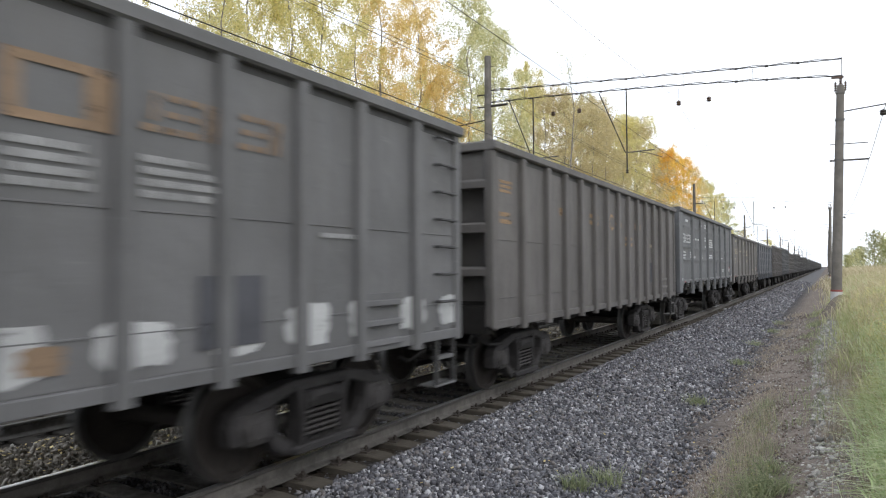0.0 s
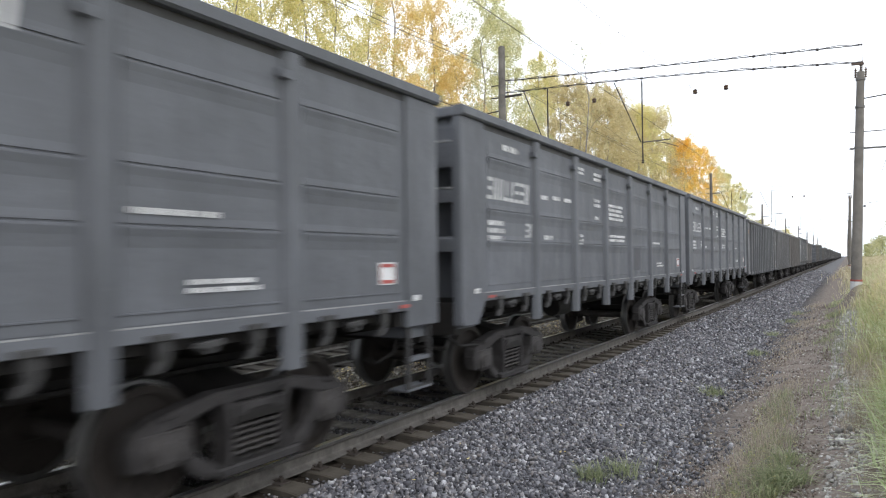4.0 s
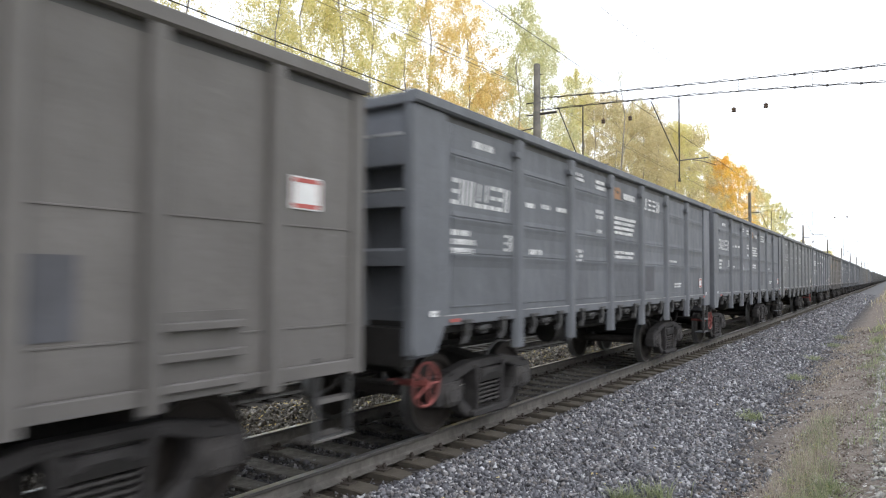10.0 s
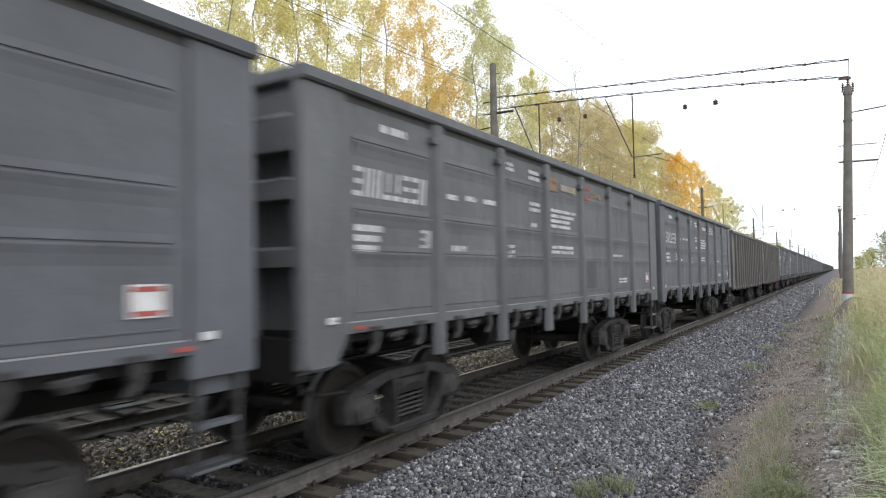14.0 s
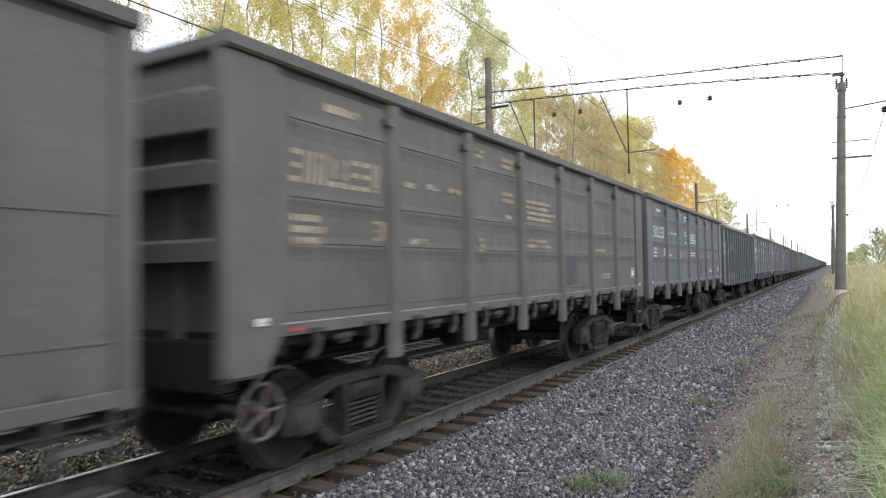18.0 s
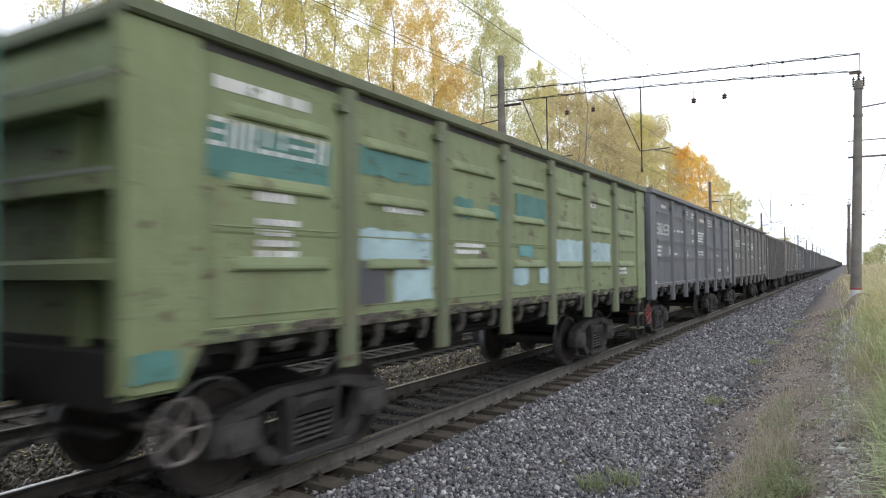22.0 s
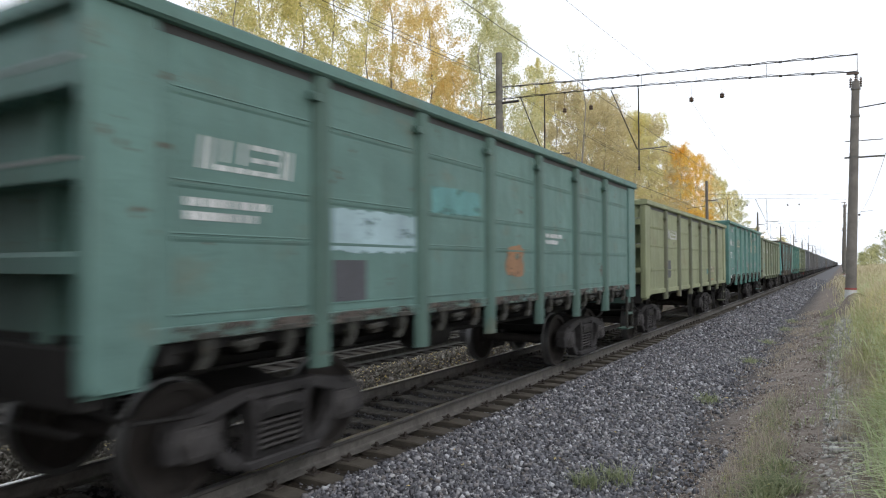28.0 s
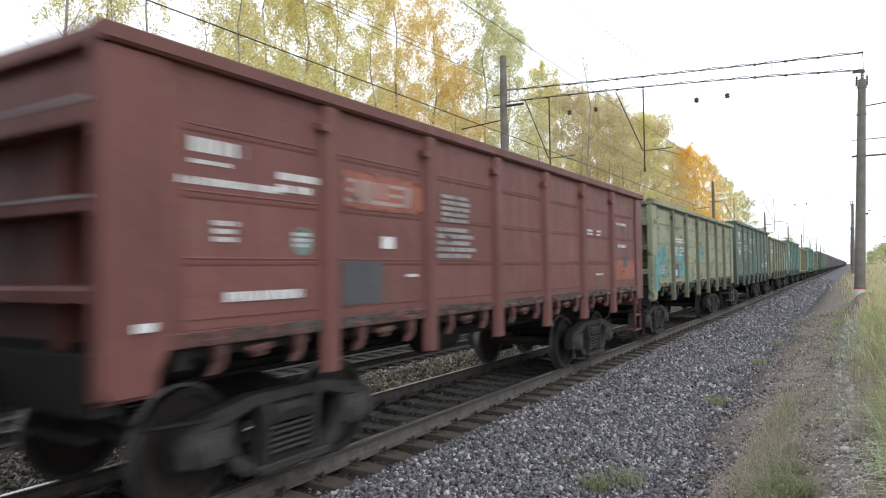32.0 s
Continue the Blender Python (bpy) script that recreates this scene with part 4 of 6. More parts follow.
def hook_mesh():
    """A hatch lock: hinge block, curved latch and its stop."""
    bm = bmesh.new()
    prism(bm, [(-0.055, 1.37), (0.045, 1.37), (0.060, 1.32), (0.05, 1.24), (0.005, 1.175), (-0.045, 1.14), (-0.085, 1.145), (-0.06, 1.18), (-0.02, 1.23), (-0.035, 1.30)], "x", SKIN - 0.02, SKIN + 0.05)
    box(bm, SKIN - 0.08, SKIN + 0.065, -0.11, 0.09, 1.36, 1.41)
    bevel(bm, 0.008)
    return mesh_of("hatch_lock", bm, rusty)


def stop_mesh():
    bm = bmesh.new()
    prism(bm, [(-0.12, 1.315), (0.10, 1.33), (0.12, 1.285), (0.055, 1.27), (0.05, 1.235), (-0.055, 1.225), (-0.07, 1.26), (-0.13, 1.275)], "x", SKIN - 0.06, SKIN + 0.03)
    rod(bm, (SKIN + 0.03, -0.03, 1.28), (SKIN + 0.07, -0.03, 1.28), 0.025, 0.025, 6)
    bevel(bm, 0.006)
    return mesh_of("hatch_hinge", bm, rusty)


def hatch_mesh():
    bm = bmesh.new()
    prism(bm, [(0.35, 1.345), (SKIN - 0.08, 1.345), (SKIN - 0.08, 1.27), (0.35, 1.22)], "y", -0.7, 0.7)
    for y in (-0.45, 0, 0.45):
        prism(bm, [(0.4, 1.24), (SKIN - 0.1, 1.285), (SKIN - 0.1, 1.24), (0.4, 1.17)], "y", y - 0.03, y + 0.03)
    return mesh_of("floor_hatch", bm, sooty)


def step_mesh():
    """Two stiles joined across the foot."""
    bm = bmesh.new()
    prism(bm, [(-0.225, 1.2), (-0.175, 1.2), (-0.175, 0.54), (0.185, 0.54), (0.185, 1.2), (0.22, 1.2), (0.22, 0.51), (-0.225, 0.51)], "x", SKIN - 0.03, SKIN + 0.015)
    return mesh_of("step", bm, rusty)


def tread_mesh():
    bm = bmesh.new()
    box(bm, SKIN - 0.22, SKIN + 0.02, -0.24, 0.24, 0.50, 0.525)
    bevel(bm, 0.005)
    return mesh_of("tread", bm, rusty)


def cross_rung_mesh():
    bm = bmesh.new()
    box(bm, SKIN - 0.08, SKIN + 0.012, -0.176, 0.186, 0.815, 0.855)
    return mesh_of("rung", bm, rusty)


def rung_mesh():
    bm = bmesh.new()
    path_rod(bm, [(SKIN, -0.19, 0), (SKIN + 0.085, -0.19, 0), (SKIN + 0.085, 0.19, 0), (SKIN, 0.19, 0)], 0.018, 6)
    return mesh_of("rung", bm, steel_grey)


def rigging_mesh(k):
    """Long brake rod and air pipe under the floor."""
    bm = bmesh.new()
    rod(bm, (0.45, 1.4, 0.93), (0.45, k["long"] - 1.4, 0.93), 0.03, 0.03, 6)
    return mesh_of("brake_rod", bm, sooty)


def pipe_mesh(k):
    bm = bmesh.new()
    path_rod(bm, [(-0.55, 0.1, 1.05), (-0.55, 2.0, 0.96), (-0.55, k["long"] - 2.0, 0.96), (-0.55, k["long"] - 0.1, 1.05)], 0.025, 6)
    return mesh_of("air_pipe", bm, sooty)


def tank_mesh():
    bm = bmesh.new()
    lathe(bm, [(-0.5, 0.05), (-0.46, 0.16), (-0.38, 0.2), (0.38, 0.2), (0.46, 0.16), (0.5, 0.05)], 14, "y", (-0.85, 0, 0.98))
    return mesh_of("air_tank", bm, sooty, True)


def handwheel_mesh():
    bm = bmesh.new()
    torus(bm, (0, 0, 0), 0.235, 0.017, "x", 22, 7)
    for i in range(5):
        a = 1.2566 * i
        rod(bm, (0.015, 0, 0), (0, 0.225 * math.cos(a), 0.225 * math.sin(a)), 0.016, 0.013, 6)
    rod(bm, (-0.5, 0, 0), (0.05, 0, 0), 0.03, 0.045, 8)
    return mesh_of("handwheel", bm, rusty, True)


def coupler_mesh():
    bm = bmesh.new()
    box(bm, -0.09, 0.09, -0.40, 0.08, 0.96, 1.15)
    prism(bm, [(-0.2, -0.44), (0.16, -0.49), (0.2, -0.36), (0.1, -0.22), (-0.12, -0.22), (-0.2, -0.3)], "z", 0.9, 1.2)
    box(bm, -0.25, 0.25, -0.03, 0.03, 0.9, 1.22)
    path_rod(bm, [(0.5, 0.0, 0.98), (0.52, -0.2, 0.72), (0.42, -0.42, 0.6), (0.3, -0.49, 0.66)], 0.028, 6)
    bevel(bm, 0.015)
    return mesh_of("coupler", bm, sooty)


def cylinder_mesh():
    bm = bmesh.new()
    lathe(bm, [(-0.42, 0.1), (-0.4, 0.18), (0.36, 0.18), (0.4, 0.1)], 14, "y", (0.75, 0, 1.0))
    rod(bm, (0.75, 0.4, 1.0), (0.75, 1.2, 1.0), 0.03, 0.03, 6)
    box(bm, 0.6, 0.9, -0.3, -0.22, 1.0, 1.3), box(bm, 0.6, 0.9, 0.2, 0.28, 1.0, 1.3)
    return mesh_of("brake_cylinder", bm, sooty, True)


def lever_mesh():
    bm = bmesh.new()
    path_rod(bm, [(1.1, -0.1, 0.98), (1.2, 0.25, 0.78), (1.18, 0.75, 0.74)], 0.022, 6)
    rod(bm, (0.5, -0.2, 0.8), (1.25, -0.2, 0.8), 0.025, 0.025, 6)
    return mesh_of("brake_lever", bm, sooty)


# bogie
def frame_mesh():
    """Cast side frame: arched top chord, open windows, pedestals round the axle boxes, spring seat."""
    bm = bmesh.new()
    x0, x1 = 0.93, 1.11
    prism(bm, [(-1.23, 0.50), (-1.19, 0.65), (-1.02, 0.735), (-0.46, 0.835), (0.46, 0.835), (1.02, 0.735), (1.19, 0.65), (1.23, 0.50), (1.10, 0.50), (1.05, 0.60), (0.72, 0.65), (0.44, 0.73), (-0.44, 0.73), (-0.72, 0.65), (-1.05, 0.60), (-1.10, 0.50)], "x", x0, x1)
    for s in (-1, 1):
        prism(bm, [(s * 0.77, 0.68), (s * 0.70, 0.68), (s * 0.685, 0.50), (s * 0.61, 0.36), (s * 0.45, 0.265), (s * 0.35, 0.14), (s * 0.53, 0.155), (s * 0.67, 0.24), (s * 0.765, 0.38)], "x", x0 + 0.012, x1 - 0.012)
        prism(bm, [(s * 0.42, 0.79), (s * 0.29, 0.79), (s * 0.275, 0.58), (s * 0.275, 0.22), (s * 0.35, 0.22), (s * 0.335, 0.46), (s * 0.36, 0.66)], "x", x0 - 0.02, x1 + 0.02)
        prism(bm, [(s * 1.23, 0.56), (s * 1.12, 0.56), (s * 1.09, 0.36), (s * 1.20, 0.37)], "x", x0, x1)
        prism(bm, [(s * 0.78, 0.66), (s * 0.70, 0.66), (s * 0.68, 0.36), (s * 0.765, 0.36)], "x", x0, x1 + 0.012)
        prism(bm, [(s * 0.98, 0.755), (s * 0.86, 0.775), (s * 0.86, 0.72), (s * 0.98, 0.70)], "x", x0 + 0.03, x1 + 0.03)
    prism(bm, [(-0.44, 0.14), (0.44, 0.14), (0.50, 0.225), (-0.50, 0.225)], "x", x0 - 0.05, x1 + 0.05)
    prism(bm, [(-0.27, 0.715), (0.27, 0.715), (0.27, 0.60), (0.20, 0.60), (0.12, 0.638), (-0.12, 0.638), (-0.20, 0.60), (-0.27, 0.60)], "x", x0 + 0.04, x1 + 0.035)
    bevel(bm, 0.016)
    return mesh_of("side_frame", bm, cast)


def spring_mesh():
    """One coil spring of the bogie."""
    bm = bmesh.new()
    n = 66
    path_rod(bm, [(1.035 + 0.078 * math.cos(0.6 * i), 0.078 * math.sin(0.6 * i), 0.25 + 0.33 * i / n) for i in range(n + 1)], 0.018, 5)
    return mesh_of("spring", bm, axle_iron, True)


def axlebox_mesh():
    bm = bmesh.new()
    lathe(bm, [(0.86, 0.14), (1.12, 0.14), (1.15, 0.125), (1.17, 0.07)], 16, "x", (0, 0, 0.4785))
    for i in range(4):
        a = 0.785 + 1.5708 * i
        rod(bm, (1.14, 0.1 * math.cos(a), 0.4785 + 0.1 * math.sin(a)), (1.175, 0.1 * math.cos(a), 0.4785 + 0.1 * math.sin(a)), 0.016, 0.016, 6)
    prism(bm, [(-0.19, 0.63), (0.19, 0.63), (0.19, 0.52), (0.155, 0.40), (0.11, 0.345), (-0.11, 0.345), (-0.155, 0.40), (-0.19, 0.52)], "x", 0.90, 1.125)
    bevel(bm, 0.01)
    return mesh_of("axle_box", bm, axle_iron)


def wheelset_mesh():
    """Two disc wheels on an axle, about its own centre."""
    bm = bmesh.new()
    for s in (-1, 1):
        prof = [(0.66, 0.12), (0.70, 0.13), (0.745, 0.16), (0.765, 0.33), (0.735, 0.385), (0.725, 0.44), (0.722, 0.505), (0.748, 0.505), (0.757, 0.4785), (0.855, 0.474), (0.858, 0.41), (0.815, 0.395), (0.80, 0.35), (0.79, 0.18), (0.82, 0.13), (0.86, 0.12)]
        lathe(bm, [(s * a, r) for a, r in prof], 40, "x")
    lathe(bm, [(-1.05, 0.07), (-0.86, 0.075), (-0.6, 0.085), (0.6, 0.085), (0.86, 0.075), (1.05, 0.07)], 14, "x")
    me = mesh_of("wheelset", bm, [wheel_mat, tyre_mat], True)
    for p in me.polygons:
        r = math.hypot(p.center.y, p.center.z)
        if r > 0.465 and 0.72 < abs(p.center.x) < 0.857:
            p.material_index = 1
    return me


def bolster_mesh():
    bm = bmesh.new()
    prism(bm, [(-1.08, 0.66), (1.08, 0.66), (1.08, 0.80), (0.5, 0.92), (-0.5, 0.92), (-1.08, 0.80)], "y", -0.19, 0.19)
    box(bm, -1.14, 1.14, -0.27, 0.27, 0.56, 0.67)
    lathe(bm, [(0.9, 0.2), (1.02, 0.2)], 14, "z")
    for s in (-1, 1):
        for y in (-0.36, 0.36):
            rod(bm, (-0.9, y * 1.2, 0.42), (0.9, y * 1.2, 0.42), 0.045, 0.045, 6)
            box(bm, s * 0.80 - 0.05, s * 0.80 + 0.05, y * 1.15 - 0.06, y * 1.15 + 0.06, 0.33, 0.62)
    return mesh_of("bogie", bm, sooty)


def add_bogie(wagon, y, spin_list):
    b = hang("bogie", cached("bolster", bolster_mesh), wagon, (0, y, 0))
    for rz in (0, 180):
        hang("side_frame", cached("frame", frame_mesh), b, rz=rz)
        for dy in (-0.175, 0.0, 0.175):
            hang("spring", cached("spring", spring_mesh), b, (0, dy, 0), rz)
        for dy in (-0.925, 0.925):
            hang("axle_box", cached("axlebox", axlebox_mesh), b, (0, dy, 0), rz)
    for dy in (-0.925, 0.925):
        spin_list.append((hang("wheelset", cached("wheelset", wheelset_mesh), b, (0, dy, 0.4785)), dy))


# ---- markings on the side: (shape, from the rear end, height, width, tall, colour) ----
def bars(bm, u, z, w, h, rows, seed, x):
    """Lines of lettering too small to read, as broken bars."""
    rnd = random.Random(seed)
    step = h / rows
    for r in range(rows):
        a = u
        zz = z + h - step * (r + 1) + step * 0.2
        end = u + w * rnd.uniform(0.72, 1.0)
        while a < end:
            b = min(end, a + step * 0.6 * rnd.uniform(0.5, 1.25))
            box(bm, x, x + 0.003, a, b, zz, zz + step * 0.62)
            a = b + step * (0.17 if rnd.random() < 0.82 else 0.5)


def glyphs(bm, u, z, w, h, count, x):
    """A row of thin slanted bars, in pairs upright and in threes level, where a number stands."""
    g = w / count
    for i in range(count):
        a = u + g * i
        for b0, b1, c0, c1 in (((0.04, 0.24, 0, 1), (0.48, 0.68, 0, 1)), ((0.04, 0.66, 0, 0.17), (0.10, 0.66, 0.42, 0.58), (0.04, 0.66, 0.83, 1)), ((0.04, 0.66, 0, 0.18), (0.34, 0.54, 0.28, 1)))[(i * 5 + count) // 2 % 3]:
            q = [bm.verts.new((x + dx, a + g * b + 0.13 * h * c, z + h * c)) for dx in (0, 0.003) for b, c in ((b0, c0), (b1, c0), (b1, c1), (b0, c1))]
            for f in ((0, 1, 2, 3), (4, 5, 6, 7), (0, 1, 5, 4), (1, 2, 6, 5), (2, 3, 7, 6), (3, 0, 4, 7)):
                bm.faces.new([q[k] for k in f])


def ring(bm, u, z, r, x, width=0.12, a0=0.0, a1=6.28319, n=32):
    for i in range(n):
        t0, t1 = a0 + (a1 - a0) * i / n, a0 + (a1 - a0) * (i + 1) / n
        c = [bm.verts.new((x + 0.003, u + q * math.cos(t), z + q * math.sin(t))) for t, q in ((t0, r), (t1, r), (t1, r - width), (t0, r - width))]
        bm.faces.new(c)


def blob(bm, u, z, w, h, x, seed, n=22):
    """A stain or a touched-up patch with an uneven edge."""
    rnd = random.Random(seed)
    k = [rnd.uniform(0.82, 1.08) for _ in range(n)]
    vs = []
    for i in range(n):
        a = 6.28319 * i / n
        c, s = math.cos(a), math.sin(a)
        q = k[i] / max(abs(c), abs(s)) ** 0.75
        vs.append(bm.verts.new((x + 0.002, u + w / 2 + w / 2 * c * q * 0.92, z + h / 2 + h / 2 * s * q * 0.92)))
    bm.faces.new(vs)


def ragged(bm, u, z, w, h, x, seed):
    """A hand-painted rectangle with an uneven edge."""
    rnd = random.Random(seed)
    j = min(0.022, 0.1 * min(w, h))
    nu, nz = max(3, int(w / 0.09)), max(3, int(h / 0.09))
    pts = [(u + w * i / nu, z) for i in range(nu)] + [(u + w, z + h * i / nz) for i in range(nz)] + [(u + w - w * i / nu, z + h) for i in range(nu)] + [(u, z + h - h * i / nz) for i in range(nz)]
    bm.faces.new([bm.verts.new((x + 0.002, a + rnd.uniform(-j, j), b + rnd.uniform(-j, j))) for a, b in pts])


MARK = {"w": white_mark, "g": faded_mark, "sr": sign_red, "fo": faded_orange, "c": cream_mark, "o": orange_mark, "r": red_mark, "b": blotch, "d": patch_dark, "y": patch_yellow, "cy": patch_cyan, "pb": patch_pale, "tl": patch_teal, "ro": patch_orange, "br": patch_brick, "gc": patch_grey_cyan, "fw": patch_faded}
MARK_WORDS = {"bars": "lettering", "glyphs": "number_marking", "ring": "ring_emblem", "blob": "stain", "oval": "round_emblem", "box": "paint_patch", "sign": "sign_plate"}


def add_marks(wagon, marks, seed, k):
    for i, (shape, u, z, w, h, tone, *more) in enumerate(marks):
        bm = bmesh.new()
        u = k["corner"] + (u - 0.66) * pitch_of(k) / 1.66 if k["posts"] == 6 and u >= 0.66 else u
        x = SKIN + 0.0045 + 0.0007 * i + (0.0015 if shape in ("bars", "glyphs", "ring") else 0)
        if u < k["corner"] - 0.06 or u > k["long"] - k["corner"]:
            x += 0.036 if more != ["low"] else 0
        if k["posts"] == 6 and z < k["foot"] + 0.1 and k["corner"] <= u <= k["long"] - k["corner"]:
            x += 0.03
        if shape == "bars":
            bars(bm, u, z, w, h, more[0] if more else 1, seed * 31 + i, x)
        elif shape == "glyphs":
            glyphs(bm, u, z, w, h, more[0] if more else 8, x)
        elif shape == "ring":
            ring(bm, u, z, w, x, h, *more)
        elif shape == "oval":
            bm.faces.new([bm.verts.new((x + 0.002, u + w * math.cos(6.28319 * j / 24), z + h * math.sin(6.28319 * j / 24))) for j in range(24)])
        elif shape == "blob":
            blob(bm, u, z, w, h, x, seed * 7 + i)
        elif tone in ("tl", "pb", "cy", "fw", "gc", "ro", "br", "y") and shape == "box":
            ragged(bm, u, z, w, h, x, seed * 13 + i)
        else:
            box(bm, x, x + 0.002, u, u + w, z, z + h)
        me = mesh_of(MARK_WORDS[shape], bm, MARK[tone])
        for p in me.polygons:
            if p.normal.x < -0.5 and (shape in ("ring", "blob", "oval") or len(me.polygons) == 1):
                p.flip()
        ob = hang(MARK_WORDS[shape], me, wagon)
        if shape in ("bars", "glyphs"):
            tagged(ob, kind="stuff")
        if shape == "sign" and tone == "w":
            bm = bmesh.new()
            for zz in (z + 0.012, z + h - 0.05):
                box(bm, x + 0.003, x + 0.005, u + 0.035, u + w - 0.035, zz, zz + 0.036)
            for uu in (u + 0.025, u + w - 0.035):
                box(bm, x + 0.003, x + 0.005, uu, uu + 0.008, z + 0.03, z + h - 0.03)
            hang("sign_border", mesh_of("sign_border", bm, sign_red), ob)


def grey_marks(tone, logo, top):
    s = (top - 1.4) / 2.365
    Z = lambda z: 1.4 + (z - 1.4) * s
    m = [("glyphs", 0.78, Z(2.68), 1.36, 0.29 * s, tone), ("bars", 1.25, Z(3.34), 0.55, 0.13, tone), ("bars", 0.80, Z(2.12), 0.5, 0.30, tone, 3), ("glyphs", 1.95, Z(2.2), 0.24, 0.2, tone, 2),
         ("bars", 2.55, Z(2.78), 0.3, 0.10, tone), ("bars", 3.02, Z(2.80), 0.35, 0.10, tone), ("bars", 3.5, Z(2.80), 0.35, 0.10, tone), ("bars", 2.65, Z(2.16), 0.4, 0.11, tone),
         ("bars", 4.2, Z(3.35), 0.3, 0.14, tone, 2), ("bars", 5.0, Z(3.3), 0.45, 0.18, tone, 2), ("bars", 5.0, Z(2.82), 0.4, 0.18, tone, 2), ("bars", 5.05, Z(2.58), 0.25, 0.10, tone), ("bars", 4.2, Z(2.1), 0.25, 0.22, tone, 3),
         ("bars", 5.85, Z(2.62), 1.2, 0.34, tone, 4), ("bars", 5.85, Z(2.2), 1.1, 0.16, tone, 2), ("bars", 9.15, Z(2.2), 0.8, 0.07, tone), ("bars", 9.6, Z(1.66), 0.7, 0.12, tone, 2),
         ("sign", 11.81, 1.645, 0.285, 0.225, "w"), ("box", 0.3, 1.47, 0.15, 0.06, "w"), ("box", 12.35, 1.46, 0.13, 0.06, "w"), ("box", 0.72, 1.395, 0.2, 0.035, "sr"), ("box", 12.12, 1.395, 0.17, 0.035, "sr"), ("box", 7.5, 1.62, 0.62, 0.5, "d")]
    if logo:
        m += [("bars", 6.3, Z(3.24), 0.75, 0.17, tone), ("glyphs", 7.45, Z(3.2), 1.1, 0.22, tone, 4), ("box", 5.8, Z(3.24), 0.35, 0.2, "ro")]
    return m


BLOTCHES = [("blob", 0.15 + 0.863 * i, 1.2, 0.62, 0.42 - 0.008 * (i % 5), "b") for i in range(15)]


def face(frame_tone, text, lines):
    """The large frame, name and lines of lettering on the ribbed wagons."""
    return [("box", 7.36, 3.10, 0.70, 0.06, frame_tone), ("box", 7.36, 2.76, 0.70, 0.06, frame_tone), ("box", 7.36, 2.82, 0.10, 0.28, frame_tone), ("box", 7.86, 2.82, 0.20, 0.28, frame_tone), ("glyphs", 8.26, 2.83, 0.68, 0.28, text, 4), ("glyphs", 9.12, 2.83, 0.50, 0.28, text, 3),
            ("bars", 7.36, 2.36, 0.69, 0.32, lines, 4), ("bars", 8.26, 2.36, 0.68, 0.32, lines, 4), ("bars", 10.12, 2.16, 0.62, 0.07, lines)]


RIB_MARKS = [("bars", 0.3, 2.95, 0.45, 0.2, "o", 3), ("bars", 0.3, 2.5, 0.45, 0.2, "o", 2), ("bars", 2.75, 2.75, 0.6, 0.2, "o"), ("bars", 4.45, 2.7, 0.6, 0.25, "o", 2), ("ring", 6.0, 2.85, 0.17, 0.05, "o", 0.6, 5.6),
             ("bars", 6.3, 2.75, 0.5, 0.15, "o"), ("bars", 7.1, 2.35, 0.7, 0.25, "o", 2), ("bars", 8.0, 2.75, 0.6, 0.2, "o"), ("bars", 9.6, 2.35, 0.6, 0.15, "c"), ("box", 9.55, 1.5, 0.66, 0.5, "d")]
WHITE_RIB = [("bars", 0.3, 2.7, 0.5, 0.2, "w", 2), ("bars", 0.35, 2.4, 0.3, 0.2, "w", 2), ("bars", 1.2, 2.62, 0.5, 0.1, "w"), ("bars", 1.95, 2.45, 0.5, 0.2, "w", 2), ("glyphs", 2.75, 2.62, 0.62, 0.24, "w", 3), ("glyphs", 3.62, 2.62, 0.62, 0.24, "w", 3),
             ("glyphs", 3.9, 2.3, 0.25, 0.15, "w", 2), ("bars", 5.4, 2.55, 0.4, 0.15, "w", 2), ("bars", 6.2, 2.36, 0.6, 0.22, "w", 3), ("bars", 7.05, 2.36, 0.6, 0.22, "w", 3), ("bars", 7.95, 2.36, 0.6, 0.22, "w", 3), ("bars", 5.5, 1.9, 0.4, 0.1, "w"), ("box", 9.55, 1.5, 0.66, 0.5, "d"), ("sign", 11.9, 2.42, 0.34, 0.27, "w")]
